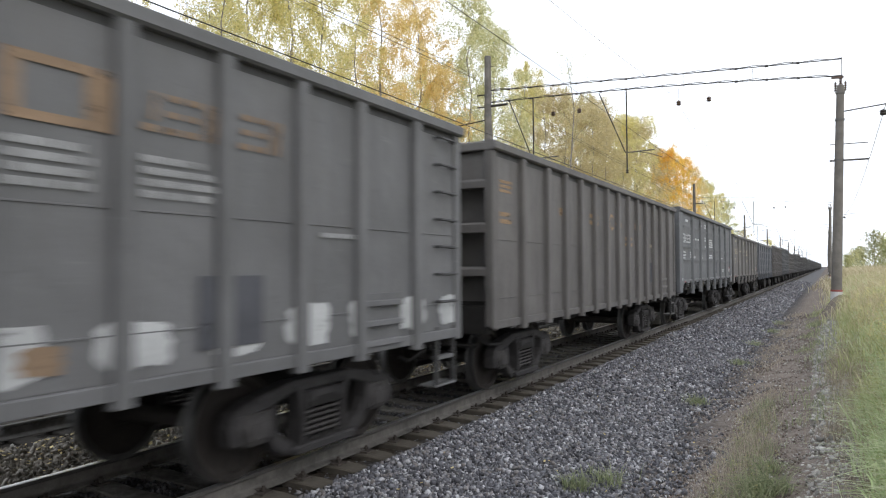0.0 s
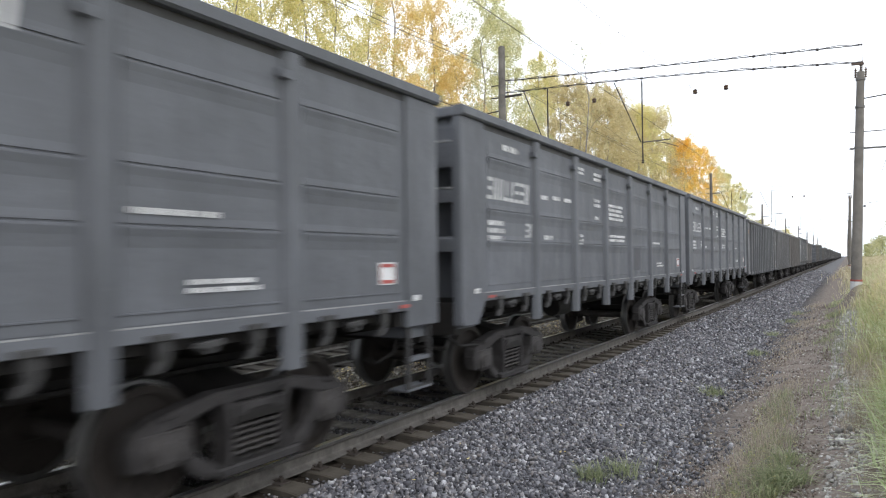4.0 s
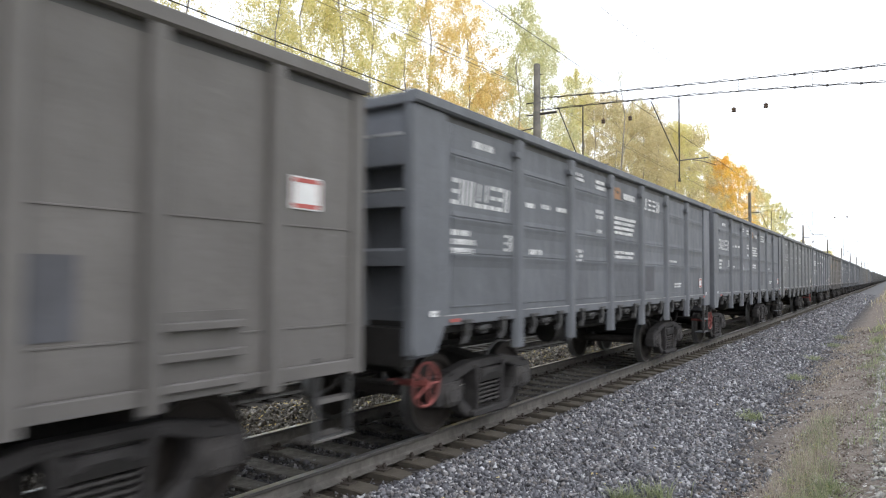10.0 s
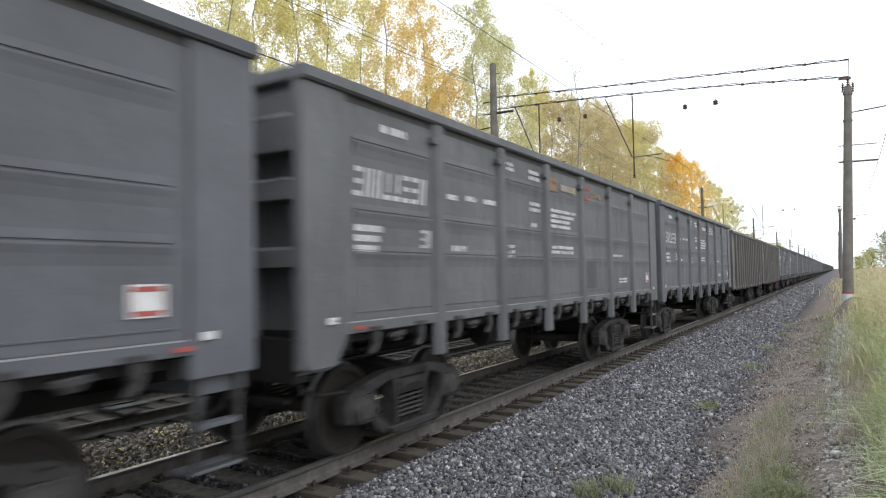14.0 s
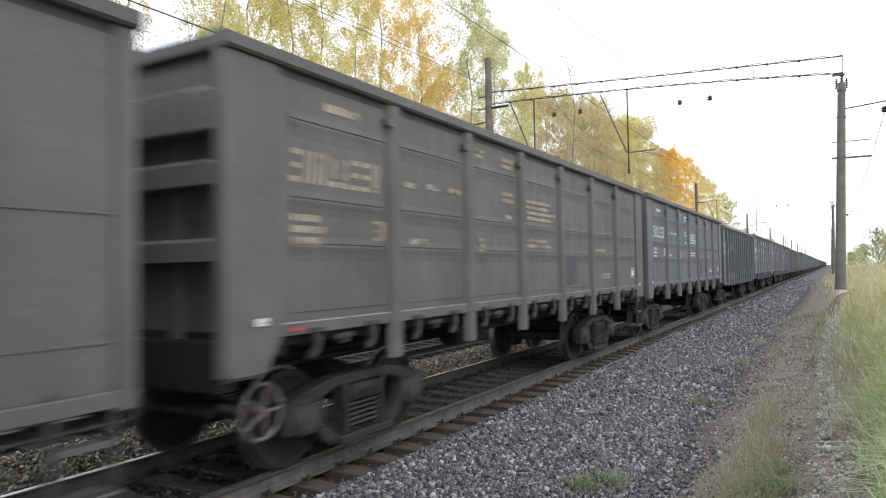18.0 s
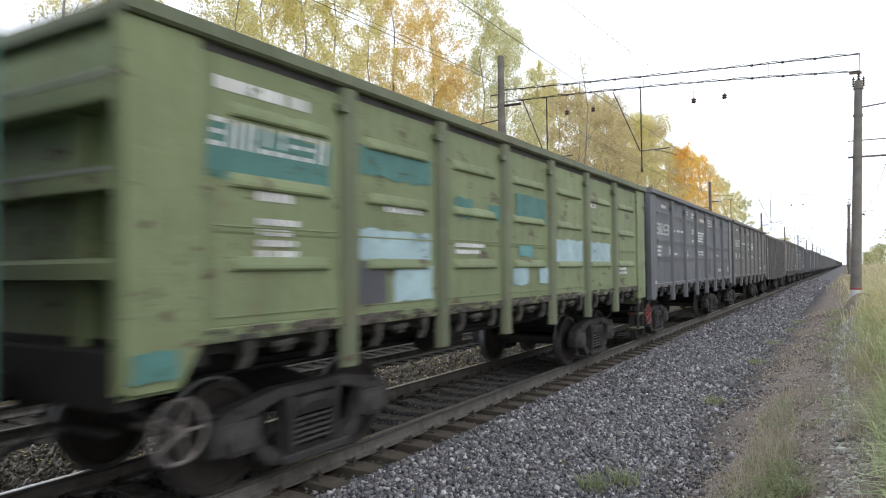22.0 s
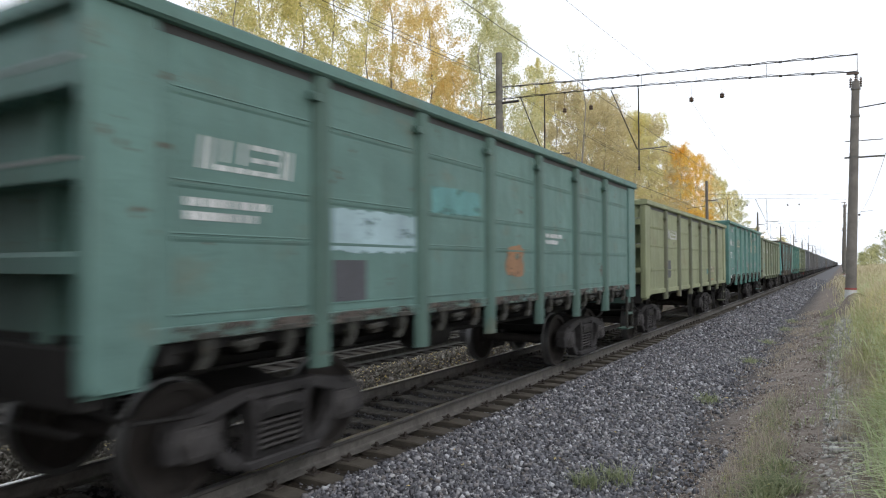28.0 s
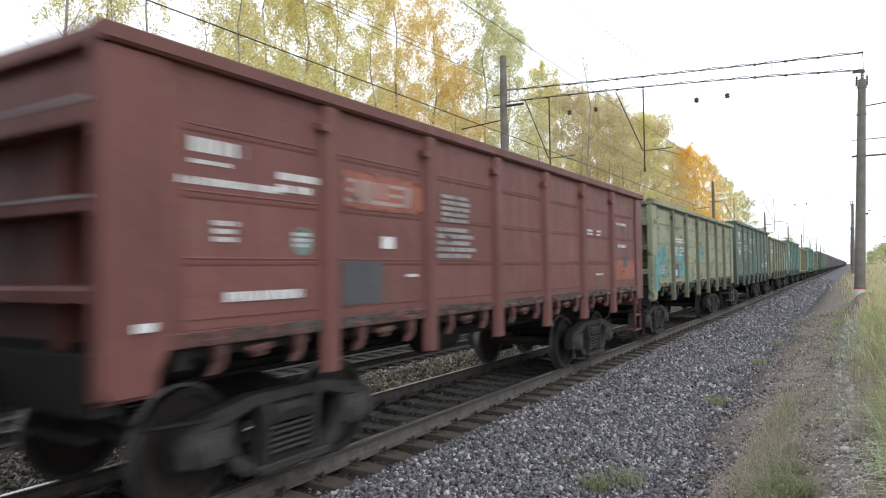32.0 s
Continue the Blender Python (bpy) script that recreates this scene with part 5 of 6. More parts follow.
COM_MARKS = [("bars", 1.2, 3.22, 0.55, 0.2, "g"), ("oval", 1.05, 2.80, 0.17, 0.14, "w"), ("bars", 1.45, 2.66, 0.6, 0.22, "g", 2), ("bars", 0.80, 2.34, 0.62, 0.07, "w"), ("bars", 0.86, 2.25, 0.5, 0.06, "w"), ("bars", 0.92, 2.17, 0.38, 0.05, "w"), ("bars", 1.75, 2.13, 0.28, 0.16, "g", 3), ("glyphs", 2.46, 2.66, 1.36, 0.31, "c"),
             ("bars", 3.15, 2.36, 0.22, 0.18, "g", 3), ("box", 2.48, 1.56, 0.55, 0.52, "d"), ("bars", 1.2, 1.66, 0.6, 0.1, "g"), ("blob", 2.05, 1.70, 0.2, 0.28, "gc"), ("bars", 4.2, 2.75, 0.4, 0.12, "g"), ("bars", 6.1, 2.62, 0.4, 0.18, "g", 2), ("bars", 6.9, 2.5, 0.35, 0.12, "g"), ("bars", 6.2, 1.74, 0.6, 0.3, "g", 3),
             ("ring", 8.22, 2.98, 0.52, 0.11, "c", 1.15, 6.1), ("ring", 8.3, 3.12, 0.19, 0.07, "c"), ("ring", 8.3, 2.84, 0.19, 0.07, "c"), ("bars", 8.52, 3.0, 0.3, 0.22, "g"),
             ("bars", 9.2, 3.12, 1.15, 0.2, "g"), ("glyphs", 9.25, 2.52, 1.2, 0.34, "c", 4), ("bars", 7.5, 1.72, 1.1, 0.26, "g", 4), ("bars", 9.2, 1.72, 1.1, 0.32, "g", 5), ("blob", 6.75, 1.55, 0.16, 0.4, "fo"), ("blob", 4.9, 1.6, 0.18, 0.9, "gc"), ("bars", 10.8, 1.8, 0.5, 0.18, "c", 2), ("blob", 0.3, 1.32, 0.3, 0.13, "w")]

TRAIN = {}   # number from the first passing wagon: kind, coat, markings, words, extras


def wagon_kind(i, kind, coat, marks, words, rim=None, post=None, wheel=None, ladder=False, brace=False):
    TRAIN[i] = (kind, coat, marks, words, rim, post, wheel, ladder, brace)


T, S = KINDS["tall"]["top"], KINDS["old"]["top"]
wagon_kind(-3, "old", "brown_grey", grey_marks("c", False, S), "brownish-grey gondola wagon with faded lettering")
wagon_kind(-2, "tall", "grey", grey_marks("w", False, T), "grey gondola wagon with white lettering")
wagon_kind(-1, "ribbed", "brown_grey", RIB_MARKS, "brown-grey ribbed gondola wagon with faded orange lettering")
wagon_kind(0, "ribbed", "pale_grey", BLOTCHES + face("fo", "fo", "g") + [("blob", 7.45, 1.26, 0.3, 0.2, "fo"), ("blob", 0.3, 1.28, 0.3, 0.22, "fo"), ("bars", 0.3, 2.6, 0.5, 0.25, "g", 3), ("glyphs", 2.3, 2.55, 1.6, 0.25, "c", 6), ("box", 8.74, 1.30, 0.64, 0.54, "d")],
           "grey ribbed gondola wagon with white salt blotches along the foot", ladder=True)
wagon_kind(1, "ribbed", "grey", face("o", "g", "g") + [("bars", 0.3, 2.95, 0.45, 0.2, "o", 3), ("glyphs", 2.75, 2.62, 1.5, 0.26, "g", 5), ("box", 7.36, 1.5, 0.66, 0.34, "d"), ("bars", 11.3, 1.62, 0.5, 0.22, "g", 4), ("sign", 12.38, 2.38, 0.26, 0.22, "w"), ("blob", 11.9, 1.15, 0.6, 0.3, "b")], "dark grey ribbed gondola wagon with a rectangular orange mark")
wagon_kind(2, "tall", "blue_grey", grey_marks("w", False, T), "blue-grey gondola wagon with white lettering")
wagon_kind(3, "tall", "blue_grey", grey_marks("w", False, T), "blue-grey gondola wagon with white lettering and dark panels")
wagon_kind(4, "tall", "blue_grey", grey_marks("w", True, T), "blue-grey gondola wagon with white lettering")
wagon_kind(5, "tall", "brown_grey", grey_marks("o", True, T), "brownish-grey gondola wagon with faded orange lettering")
wagon_kind(6, "tall", "blue_grey", grey_marks("w", True, T), "blue-grey gondola wagon with bright white lettering", wheel="red")
wagon_kind(7, "tall", "grey", grey_marks("g", True, T), "weathered grey gondola wagon with dull lettering")
wagon_kind(8, "tall", "blue_grey", grey_marks("w", True, T), "blue-grey gondola wagon with a red handwheel", wheel="red")
wagon_kind(9, "tall", "blue_grey", grey_marks("w", True, T), "blue-grey gondola wagon with white lettering and a red handwheel", wheel="red")
wagon_kind(10, "ribbed", "brown_grey", WHITE_RIB, "brown-grey ribbed gondola wagon with a red and white sign")
wagon_kind(11, "ribbed", "brown_grey", RIB_MARKS + [("glyphs", 2.4, 2.6, 1.4, 0.28, "o", 5), ("sign", 10.95, 1.58, 0.3, 0.2, "o"), ("bars", 3.6, 1.1, 0.6, 0.2, "o", 2), ("bars", 9.9, 1.08, 1.2, 0.2, "o", 2), ("bars", 9.6, 2.22, 0.95, 0.14, "o", 2)], "brown-grey ribbed gondola wagon with orange lettering and a ladder", ladder=True)
wagon_kind(12, "tall", "blue_grey", grey_marks("w", True, T), "blue-grey gondola wagon with white lettering")
wagon_kind(13, "tall", "grey", grey_marks("w", False, T) + [("ring", 7.7, 3.35, 0.14, 0.05, "r", 0.6, 5.6), ("bars", 7.9, 3.28, 0.6, 0.14, "o"), ("box", 5.8, 3.24, 0.3, 0.2, "ro"), ("bars", 6.3, 3.24, 0.75, 0.17, "c")], "grey gondola wagon with white lettering and a red ring emblem")
wagon_kind(14, "tall", "blue_grey", grey_marks("w", True, T), "blue-grey gondola wagon with white lettering and a yellow patch")
wagon_kind(15, "ribbed", "blue_grey", WHITE_RIB + BLOTCHES[1:5] + [("box", 7.1, 2.9, 0.55, 0.2, "y")], "blue-grey ribbed gondola wagon with a yellow mark")
wagon_kind(16, "tall", "grey", grey_marks("w", False, T), "grey gondola wagon with white lettering")
wagon_kind(17, "tall", "brown_grey", grey_marks("c", False, T), "brownish-grey gondola wagon with faded lettering")
wagon_kind(18, "ribbed", "dark_grey", [m for m in WHITE_RIB if m[0] != "sign"] + [("blob", 0.3, 1.2, 0.5, 0.22, "fo")], "dark grey ribbed gondola wagon with white lettering and a dusty foot")
wagon_kind(19, "tall", "dark_grey", grey_marks("w", False, T), "dark brown-grey gondola wagon with white lettering")
wagon_kind(20, "tall", "blue_grey", grey_marks("w", True, T), "blue-grey gondola wagon with bright white lettering and a faded red handwheel", wheel="red")
wagon_kind(21, "barred", "olive", [("bars", 0.8, 3.22, 1.1, 0.16, "w"), ("box", 0.72, 2.58, 1.38, 0.42, "tl"), ("glyphs", 0.74, 2.82, 1.34, 0.22, "w"), ("bars", 1.2, 2.42, 0.4, 0.12, "w"), ("bars", 1.2, 1.98, 0.5, 0.34, "w", 4), ("box", 2.5, 2.8, 1.3, 0.3, "tl"), ("bars", 2.9, 2.45, 0.7, 0.1, "w"), ("box", 2.48, 1.98, 1.3, 0.3, "pb"), ("box", 2.48, 1.55, 0.45, 0.42, "d"), ("box", 3.05, 1.55, 0.75, 0.38, "pb"),
                                ("box", 4.3, 2.52, 0.45, 0.22, "tl"), ("box", 5.15, 2.52, 0.35, 0.2, "tl"), ("bars", 4.3, 2.05, 0.8, 0.16, "w", 2), ("box", 6.0, 2.56, 1.1, 0.38, "tl"), ("box", 5.9, 1.65, 0.5, 0.24, "pb"), ("box", 6.8, 1.65, 0.35, 0.24, "pb"), ("box", 6.1, 2.05, 0.5, 0.16, "cy"), ("box", 7.5, 1.98, 1.25, 0.36, "pb"), ("box", 9.15, 1.98, 1.2, 0.36, "pb"), ("box", 0.05, 1.16, 0.36, 0.2, "tl"), ("bars", 9.2, 2.95, 0.4, 0.12, "w"), ("bars", 10.9, 1.72, 0.7, 0.16, "w", 2)],
           "olive-green gondola wagon with teal and pale blue paint patches", post="olive_post")
wagon_kind(22, "mid", "green", COM_MARKS, "green gondola wagon with a cream ring emblem and lettering", rim="dirty_teal")
wagon_kind(23, "mid", "cyan", [("glyphs", 0.80, 3.1, 1.4, 0.26, "w"), ("box", 2.9, 2.5, 0.75, 0.26, "ro"), ("box", 2.5, 1.56, 0.5, 0.38, "d"), ("bars", 0.8, 2.2, 0.4, 0.14, "w"), ("box", 0.75, 2.03, 1.0, 0.06, "w"), ("bars", 0.85, 1.75, 0.35, 0.14, "w", 2), ("bars", 1.9, 2.6, 0.3, 0.2, "w", 2), ("bars", 4.4, 2.6, 0.5, 0.12, "w"), ("bars", 6.0, 2.55, 0.4, 0.12, "w")],
           "bright cyan gondola wagon with diagonal braces and rusty posts", post="dirty_brown", brace=True)
wagon_kind(24, "plain", "tan_green", [("bars", 1.2, 2.58, 0.5, 0.3, "w", 2), ("bars", 1.3, 2.2, 0.25, 0.12, "c"), ("glyphs", 2.5, 2.58, 1.3, 0.24, "w"), ("box", 3.1, 2.25, 0.25, 0.16, "c"), ("box", 2.5, 1.54, 0.5, 0.46, "d"), ("box", 6.0, 1.72, 0.8, 0.24, "tl"), ("bars", 6.0, 2.5, 0.7, 0.2, "w", 2), ("bars", 9.2, 3.0, 0.8, 0.1, "o"), ("box", 1.2, 1.62, 0.3, 0.3, "cy"), ("box", 11.0, 2.1, 0.5, 0.2, "cy"), ("box", 8.8, 1.28, 0.45, 0.12, "cy")],
           "tan-green gondola wagon with rust-chipped smooth sides", post="olive_post")
wagon_kind(25, "mid", "teal", COM_MARKS, "teal gondola wagon with a cream ring emblem and lettering")
wagon_kind(26, "plain", "sage", [("box", 8.6, 1.56, 0.9, 0.16, "tl"), ("bars", 9.3, 1.3, 0.8, 0.12, "o"), ("box", 9.2, 2.98, 0.35, 0.12, "tl"), ("bars", 9.3, 1.62, 1.0, 0.2, "c", 3), ("glyphs", 2.5, 2.58, 1.3, 0.24, "w"), ("box", 2.5, 1.54, 0.5, 0.46, "d")], "sage-green gondola wagon with worn sides", post="dirty_olive")
wagon_kind(27, "mid", "grey_teal", [("glyphs", 1.0, 2.6, 1.0, 0.24, "w", 6), ("bars", 0.9, 2.2, 0.8, 0.2, "w", 2), ("box", 2.5, 2.02, 1.4, 0.4, "pb"), ("box", 4.2, 2.5, 1.2, 0.3, "cy"), ("box", 2.5, 1.56, 0.5, 0.38, "d"), ("blob", 6.1, 1.7, 0.7, 0.5, "ro"), ("bars", 7.6, 2.2, 0.7, 0.2, "w", 2)], "weathered teal gondola wagon with pale patches", post="dirty_teal")
wagon_kind(28, "old", "worn_green", [("box", 0.72, 2.52, 1.4, 0.3, "tl"), ("glyphs", 0.75, 2.54, 1.3, 0.24, "w"), ("box", 2.5, 2.48, 1.35, 0.36, "tl"), ("blob", 2.7, 2.52, 0.4, 0.2, "w"), ("box", 2.5, 2.02, 1.35, 0.34, "ro"), ("box", 2.5, 1.56, 0.7, 0.4, "d"), ("box", 4.2, 2.52, 1.2, 0.32, "tl"), ("bars", 4.3, 2.6, 0.9, 0.16, "w", 2), ("box", 5.9, 2.54, 0.9, 0.2, "cy"), ("box", 6.0, 2.05, 0.9, 0.26, "cy"), ("blob", 6.8, 2.05, 0.25, 0.2, "w"), ("box", 7.5, 2.05, 0.5, 0.25, "cy"),
                                     ("ring", 8.1, 2.46, 0.46, 0.1, "c"), ("ring", 8.15, 2.46, 0.2, 0.08, "c", 0.5, 4.5), ("box", 9.15, 1.6, 1.3, 1.2, "fw"), ("box", 10.8, 1.6, 1.3, 0.8, "fw"), ("blob", 1.15, 1.66, 0.5, 0.26, "tl"), ("blob", 0.22, 1.4, 0.32, 0.36, "tl"), ("box", 0.75, 2.02, 0.62, 0.44, "tl"), ("bars", 0.78, 2.04, 0.5, 0.40, "w", 4), ("bars", 1.3, 2.98, 0.5, 0.16, "w"), ("blob", 1.0, 3.0, 0.6, 0.26, "fw"), ("blob", 3.5, 1.65, 0.5, 0.3, "fw"), ("bars", 6.1, 1.72, 0.9, 0.14, "c", 2)], "weathered green and rust gondola wagon with a cream ring emblem", post="dirty_olive")
wagon_kind(29, "mid_three", "dark_green", [("box", 0.98 + 0.045 * j, 3.24 - 0.062 * j, 0.66 - 0.09 * j, 0.032, "w") for j in range(6)] + [("blob", 1.2, 3.06, 0.2, 0.2, "w"), ("bars", 0.88, 2.78, 1.0, 0.075, "w"), ("bars", 1.2, 2.68, 0.35, 0.06, "g")] + [("box", 0.98 + 0.02 * j, 2.60 - 0.055 * j, 0.74 - 0.04 * j, 0.026, "w") for j in range(6)] + [("bars", 1.08, 2.40, 0.5, 0.1, "w"), ("bars", 1.3, 2.2, 0.36, 0.1, "g", 2), ("box", 2.95, 3.0, 0.14, 0.26, "w"), ("glyphs", 2.5, 2.5, 1.35, 0.26, "c"), ("box", 3.05, 2.18, 0.2, 0.18, "c"), ("box", 3.0, 1.58, 0.4, 0.4, "d"), ("box", 4.15, 2.95, 0.25, 0.22, "cy"), ("box", 4.95, 2.88, 0.22, 0.24, "w"), ("box", 6.0, 2.9, 0.2, 0.26, "w"), ("box", 5.9, 2.5, 0.3, 0.2, "y"), ("box", 6.7, 1.6, 0.42, 0.78, "cy"),
                                     ("blob", 1.2, 1.68, 0.4, 0.28, "y"), ("bars", 1.62, 1.62, 0.45, 0.38, "g", 5), ("bars", 0.72, 1.56, 0.8, 0.06, "g"), ("box", 7.6, 2.85, 0.18, 0.24, "w"), ("box", 9.2, 2.75, 0.2, 0.2, "w"), ("bars", 9.3, 1.75, 0.8, 0.2, "w", 3), ("bars", 10.85, 1.75, 1.0, 0.3, "w", 4), ("blob", 0.12, 1.24, 0.3, 0.34, "tl"), ("bars", 4.2, 2.5, 0.4, 0.1, "w"), ("bars", 4.9, 2.45, 0.4, 0.1, "w"), ("bars", 10.8, 2.3, 0.9, 0.1, "w")], "dark green gondola wagon with a winged emblem and many small patches")
wagon_kind(30, "old", "light_olive", [("box", 2.45, 1.58, 1.42, 0.38, "cy"), ("box", 2.45, 2.02, 1.42, 0.42, "cy"), ("glyphs", 2.5, 2.16, 1.3, 0.24, "w"), ("bars", 2.5, 2.5, 1.3, 0.14, "w", 2), ("box", 2.5, 1.56, 0.6, 0.4, "d"), ("blob", 2.55, 1.6, 0.35, 0.2, "w"), ("box", 6.0, 2.1, 0.6, 0.32, "cy"), ("box", 4.2, 1.42, 0.5, 0.1, "cy"), ("box", 0.72, 1.60, 1.0, 0.36, "cy"), ("blob", 0.70, 1.98, 1.05, 0.44, "cy"), ("bars", 0.95, 1.68, 0.6, 0.24, "g", 3), ("box", 0.10, 1.3, 0.5, 0.85, "cy"), ("blob", 0.8, 2.5, 0.6, 0.3, "fw"), ("blob", 2.4, 3.0, 0.4, 0.2, "d"), ("bars", 9.2, 2.8, 0.6, 0.12, "o")], "light olive gondola wagon with a cyan painted panel", post="dirty_olive")
wagon_kind(31, "old", "red_brown", [("bars", 0.85, 2.72, 0.55, 0.17, "w"), ("bars", 0.85, 2.66, 0.5, 0.05, "w"), ("bars", 0.75, 2.50, 1.15, 0.09, "w"), ("bars", 1.7, 2.52, 0.5, 0.20, "w", 2), ("bars", 1.05, 2.10, 0.26, 0.18, "w", 3), ("oval", 1.98, 2.14, 0.12, 0.12, "gc"), ("bars", 1.87, 2.08, 0.22, 0.14, "w", 3), ("box", 2.5, 2.48, 1.36, 0.34, "br"), ("glyphs", 2.55, 2.53, 1.1, 0.22, "g"), ("box", 3.1, 2.1, 0.22, 0.12, "w"), ("box", 2.5, 1.57, 0.62, 0.40, "d"), ("bars", 4.25, 2.42, 0.7, 0.34, "g", 5), ("bars", 4.15, 2.0, 0.9, 0.38, "g", 5),
                                    ("bars", 1.15, 1.64, 0.85, 0.12, "w"), ("bars", 3.5, 1.8, 0.3, 0.05, "w"), ("bars", 9.2, 2.45, 0.3, 0.12, "w", 2), ("bars", 9.7, 2.45, 0.3, 0.12, "w", 2), ("box", 10.7, 1.62, 1.5, 0.4, "br"), ("blob", 11.3, 1.85, 0.35, 0.25, "d"), ("bars", 11.0, 2.25, 0.6, 0.1, "w"), ("box", 0.22, 1.50, 0.15, 0.06, "w"), ("bars", 10.9, 2.7, 0.9, 0.08, "w"), ("bars", 9.6, 1.72, 0.5, 0.06, "w")], "red-brown gondola wagon with white lettering and a dark square patch")

# out of view: added so that the rear end of wagon 31 is shaded
wagon_kind(32, "old", "red_brown", [], "red-brown gondola wagon following in the train")

SPIN = {}
HANDWHEELS = (5, 6, 7, 8, 9, 17, 20, 21, 23, 28, 29)


def build_wagon(i):
    kind, coat, marks, words, rim, post, wheel, ladder, brace = TRAIN[i]
    k, mat = KINDS[kind], PAINTS[coat]
    pm = PAINTS[post] if post else mat
    rm = PAINTS[rim] if rim else pm if i in (21, 23, 28, 29) else mat
    hm = PAINTS["dirty_red"] if coat == "red_brown" else PAINTS["lock_green"] if i > 20 else PAINTS["lock_grey"]
    bm_end = PAINTS["dirty_brown"] if i == 23 else mat
    w = thing("gondola_wagon", words, "freight wagon", "wagons of the train", at=(XC, CENTRE - PITCH * i - k["long"] / 2, 0))
    P = pitch_of(k)
    for rz in (0, 180):
        at = (0, 0, 0) if rz == 0 else (0, k["long"], 0)
        hang("side_wall", cached(("wall", kind), lambda: side_wall_mesh(k)), w, at, rz, mat)
        # painted shade under the rim: darkest on three wagons, body colour on the last
        hang("rim_web", cached(("web", kind), lambda: rim_shade_mesh(k)), w, at, rz, None if i in (21, 23, 24) else mat if i > 30 else PAINTS["lock_grey"])
        hang("side_sill", cached(("sill", kind), lambda: sill_mesh(k)), w, at, rz, mat)
        if rz == 0 and kind == "tall":
            hang("worn_edge", cached(("edge", kind), lambda: edge_mesh(k)), w, at, rz, label="thin pale edge")
        if rz == 0 and i > 20 and k["hooks"]:
            hang("grime", cached(("grime", kind), lambda: grime_mesh(k)), w, at, rz)
        ends = bays(k)
        for a, b in zip(ends, ends[1:]):
            p = hang("side_panel", cached(("panel", kind), lambda: panel_mesh(k)), w, (0, (a + b) / 2, 0), rz, mat)
            p.scale = (1, (b - a) / P, 1)
            for z in k.get("ribs", ()):
                hang("rib", cached(("rib", kind, z), lambda: rib_mesh(z, P / 2 - 0.26, SKIN + 0.003)), p, mat=mat)
            if a > 1:
                hang("post", cached(("post", kind), lambda: post_mesh(k)), w, (0, a, 0), rz, pm)
        hang("corner_post", cached(("c0", kind), lambda: corner_mesh(k, False)), w, at, rz, mat)
        hang("corner_post", cached(("c1", kind), lambda: corner_mesh(k, True)), w, at, rz, mat)
        hang("end_wall", cached(("end", kind), lambda: end_wall_mesh(k)), w, at, rz, bm_end)
        hang("end_recess", cached(("recess", kind), lambda: end_recess_mesh(k)), w, at, rz, bm_end)
        for j in range(3):
            hang("end_beam", cached(("endbeam", kind, j), lambda: end_beam_mesh(k, j)), w, at, rz, bm_end)
            if rz == 0 and 0 <= i < 32 and j < 2:
                hang("worn_edge", cached(("beamedge", kind, j), lambda: beam_edge_mesh(k, j)), w, label="thin pale edge")
        for x in (-0.75, 0.75):
            hang("end_post", cached(("endpost", kind), lambda: end_post_mesh(k)), w, (x, at[1], 0), rz, bm_end)
        hang("top_rim", cached(("rimy", kind), lambda: rim_mesh(k, True)), w, at, rz, rm)
        hang("top_rim", cached(("rimx", kind), lambda: rim_mesh(k, False)), w, at, rz, rm)
        hang("coupler", cached("coupler", coupler_mesh), w, (0, (k["long"] - 12.74) / 2 if rz == 0 else k["long"] - (k["long"] - 12.74) / 2, 0), rz)
        if k["hooks"]:
            for j in range(7):
                y = k["corner"] + P * (j + 0.5)
                for dy in (-0.42, 0.42):
                    hang("hatch_lock", cached("hook", hook_mesh), w, (0, y + dy, 0), rz, hm)
                if rz == 0:
                    hang("hatch_hinge", cached("stop", stop_mesh), w, (0, y, 0), rz, hm)
                hang("floor_hatch", cached("hatch", hatch_mesh), w, (0, y, 0), rz)
    hang("floor", cached(("floor", k["long"]), lambda: floor_mesh(k)), w)
    hang("underframe", cached(("under", k["long"]), lambda: underframe_mesh(k)), w)
    for j in range(8):
        hang("crossbeam", cached("cross", crossbeam_mesh), w, (0, 0.66 + (k["long"] - 1.32) * j / 7, 0))
    for rz in (0, 180):
        hang("end_sill", cached("endsill", end_sill_mesh), w, (0, 0 if rz == 0 else k["long"], 0), rz)
    if kind == "ribbed":
        fp = hang("foot_plate", cached("footplate", foot_plate_mesh), w, (0, k["long"] - 1.72, 0), mat=mat)
        for z in (1.14, 1.34, 1.54):
            hang("foot_bar", cached("footbar", foot_bar_mesh), fp, (0, 0, z), mat=pm)
    for y, rz in ((k["long"] - 0.36, 0), (0.36, 180)):
        st = hang("step", cached("step", step_mesh), w, (0, y, 0), rz, hm)
        hang("tread", cached("tread", tread_mesh), st, mat=pm)
        hang("rung", cached("crossrung", cross_rung_mesh), st, mat=pm)
    hang("brake_cylinder", cached("cyl", cylinder_mesh), w, (0, 5.2, 0))
    hang("brake_rod", cached(("rodlong", k["long"]), lambda: rigging_mesh(k)), w)
    hang("air_pipe", cached(("pipe", k["long"]), lambda: pipe_mesh(k)), w)
    hang("air_tank", cached("tank", tank_mesh), w, (0, 7.4, 0))
    hang("brake_lever", cached("lever", lever_mesh), w, (0, 0.3, 0))
    if i in HANDWHEELS:
        hang("handwheel", cached("hand", handwheel_mesh), w, (1.28, 0.62, 0.72), 0, dull_red if wheel else dusty_iron, "red painted handwheel" if wheel else "")
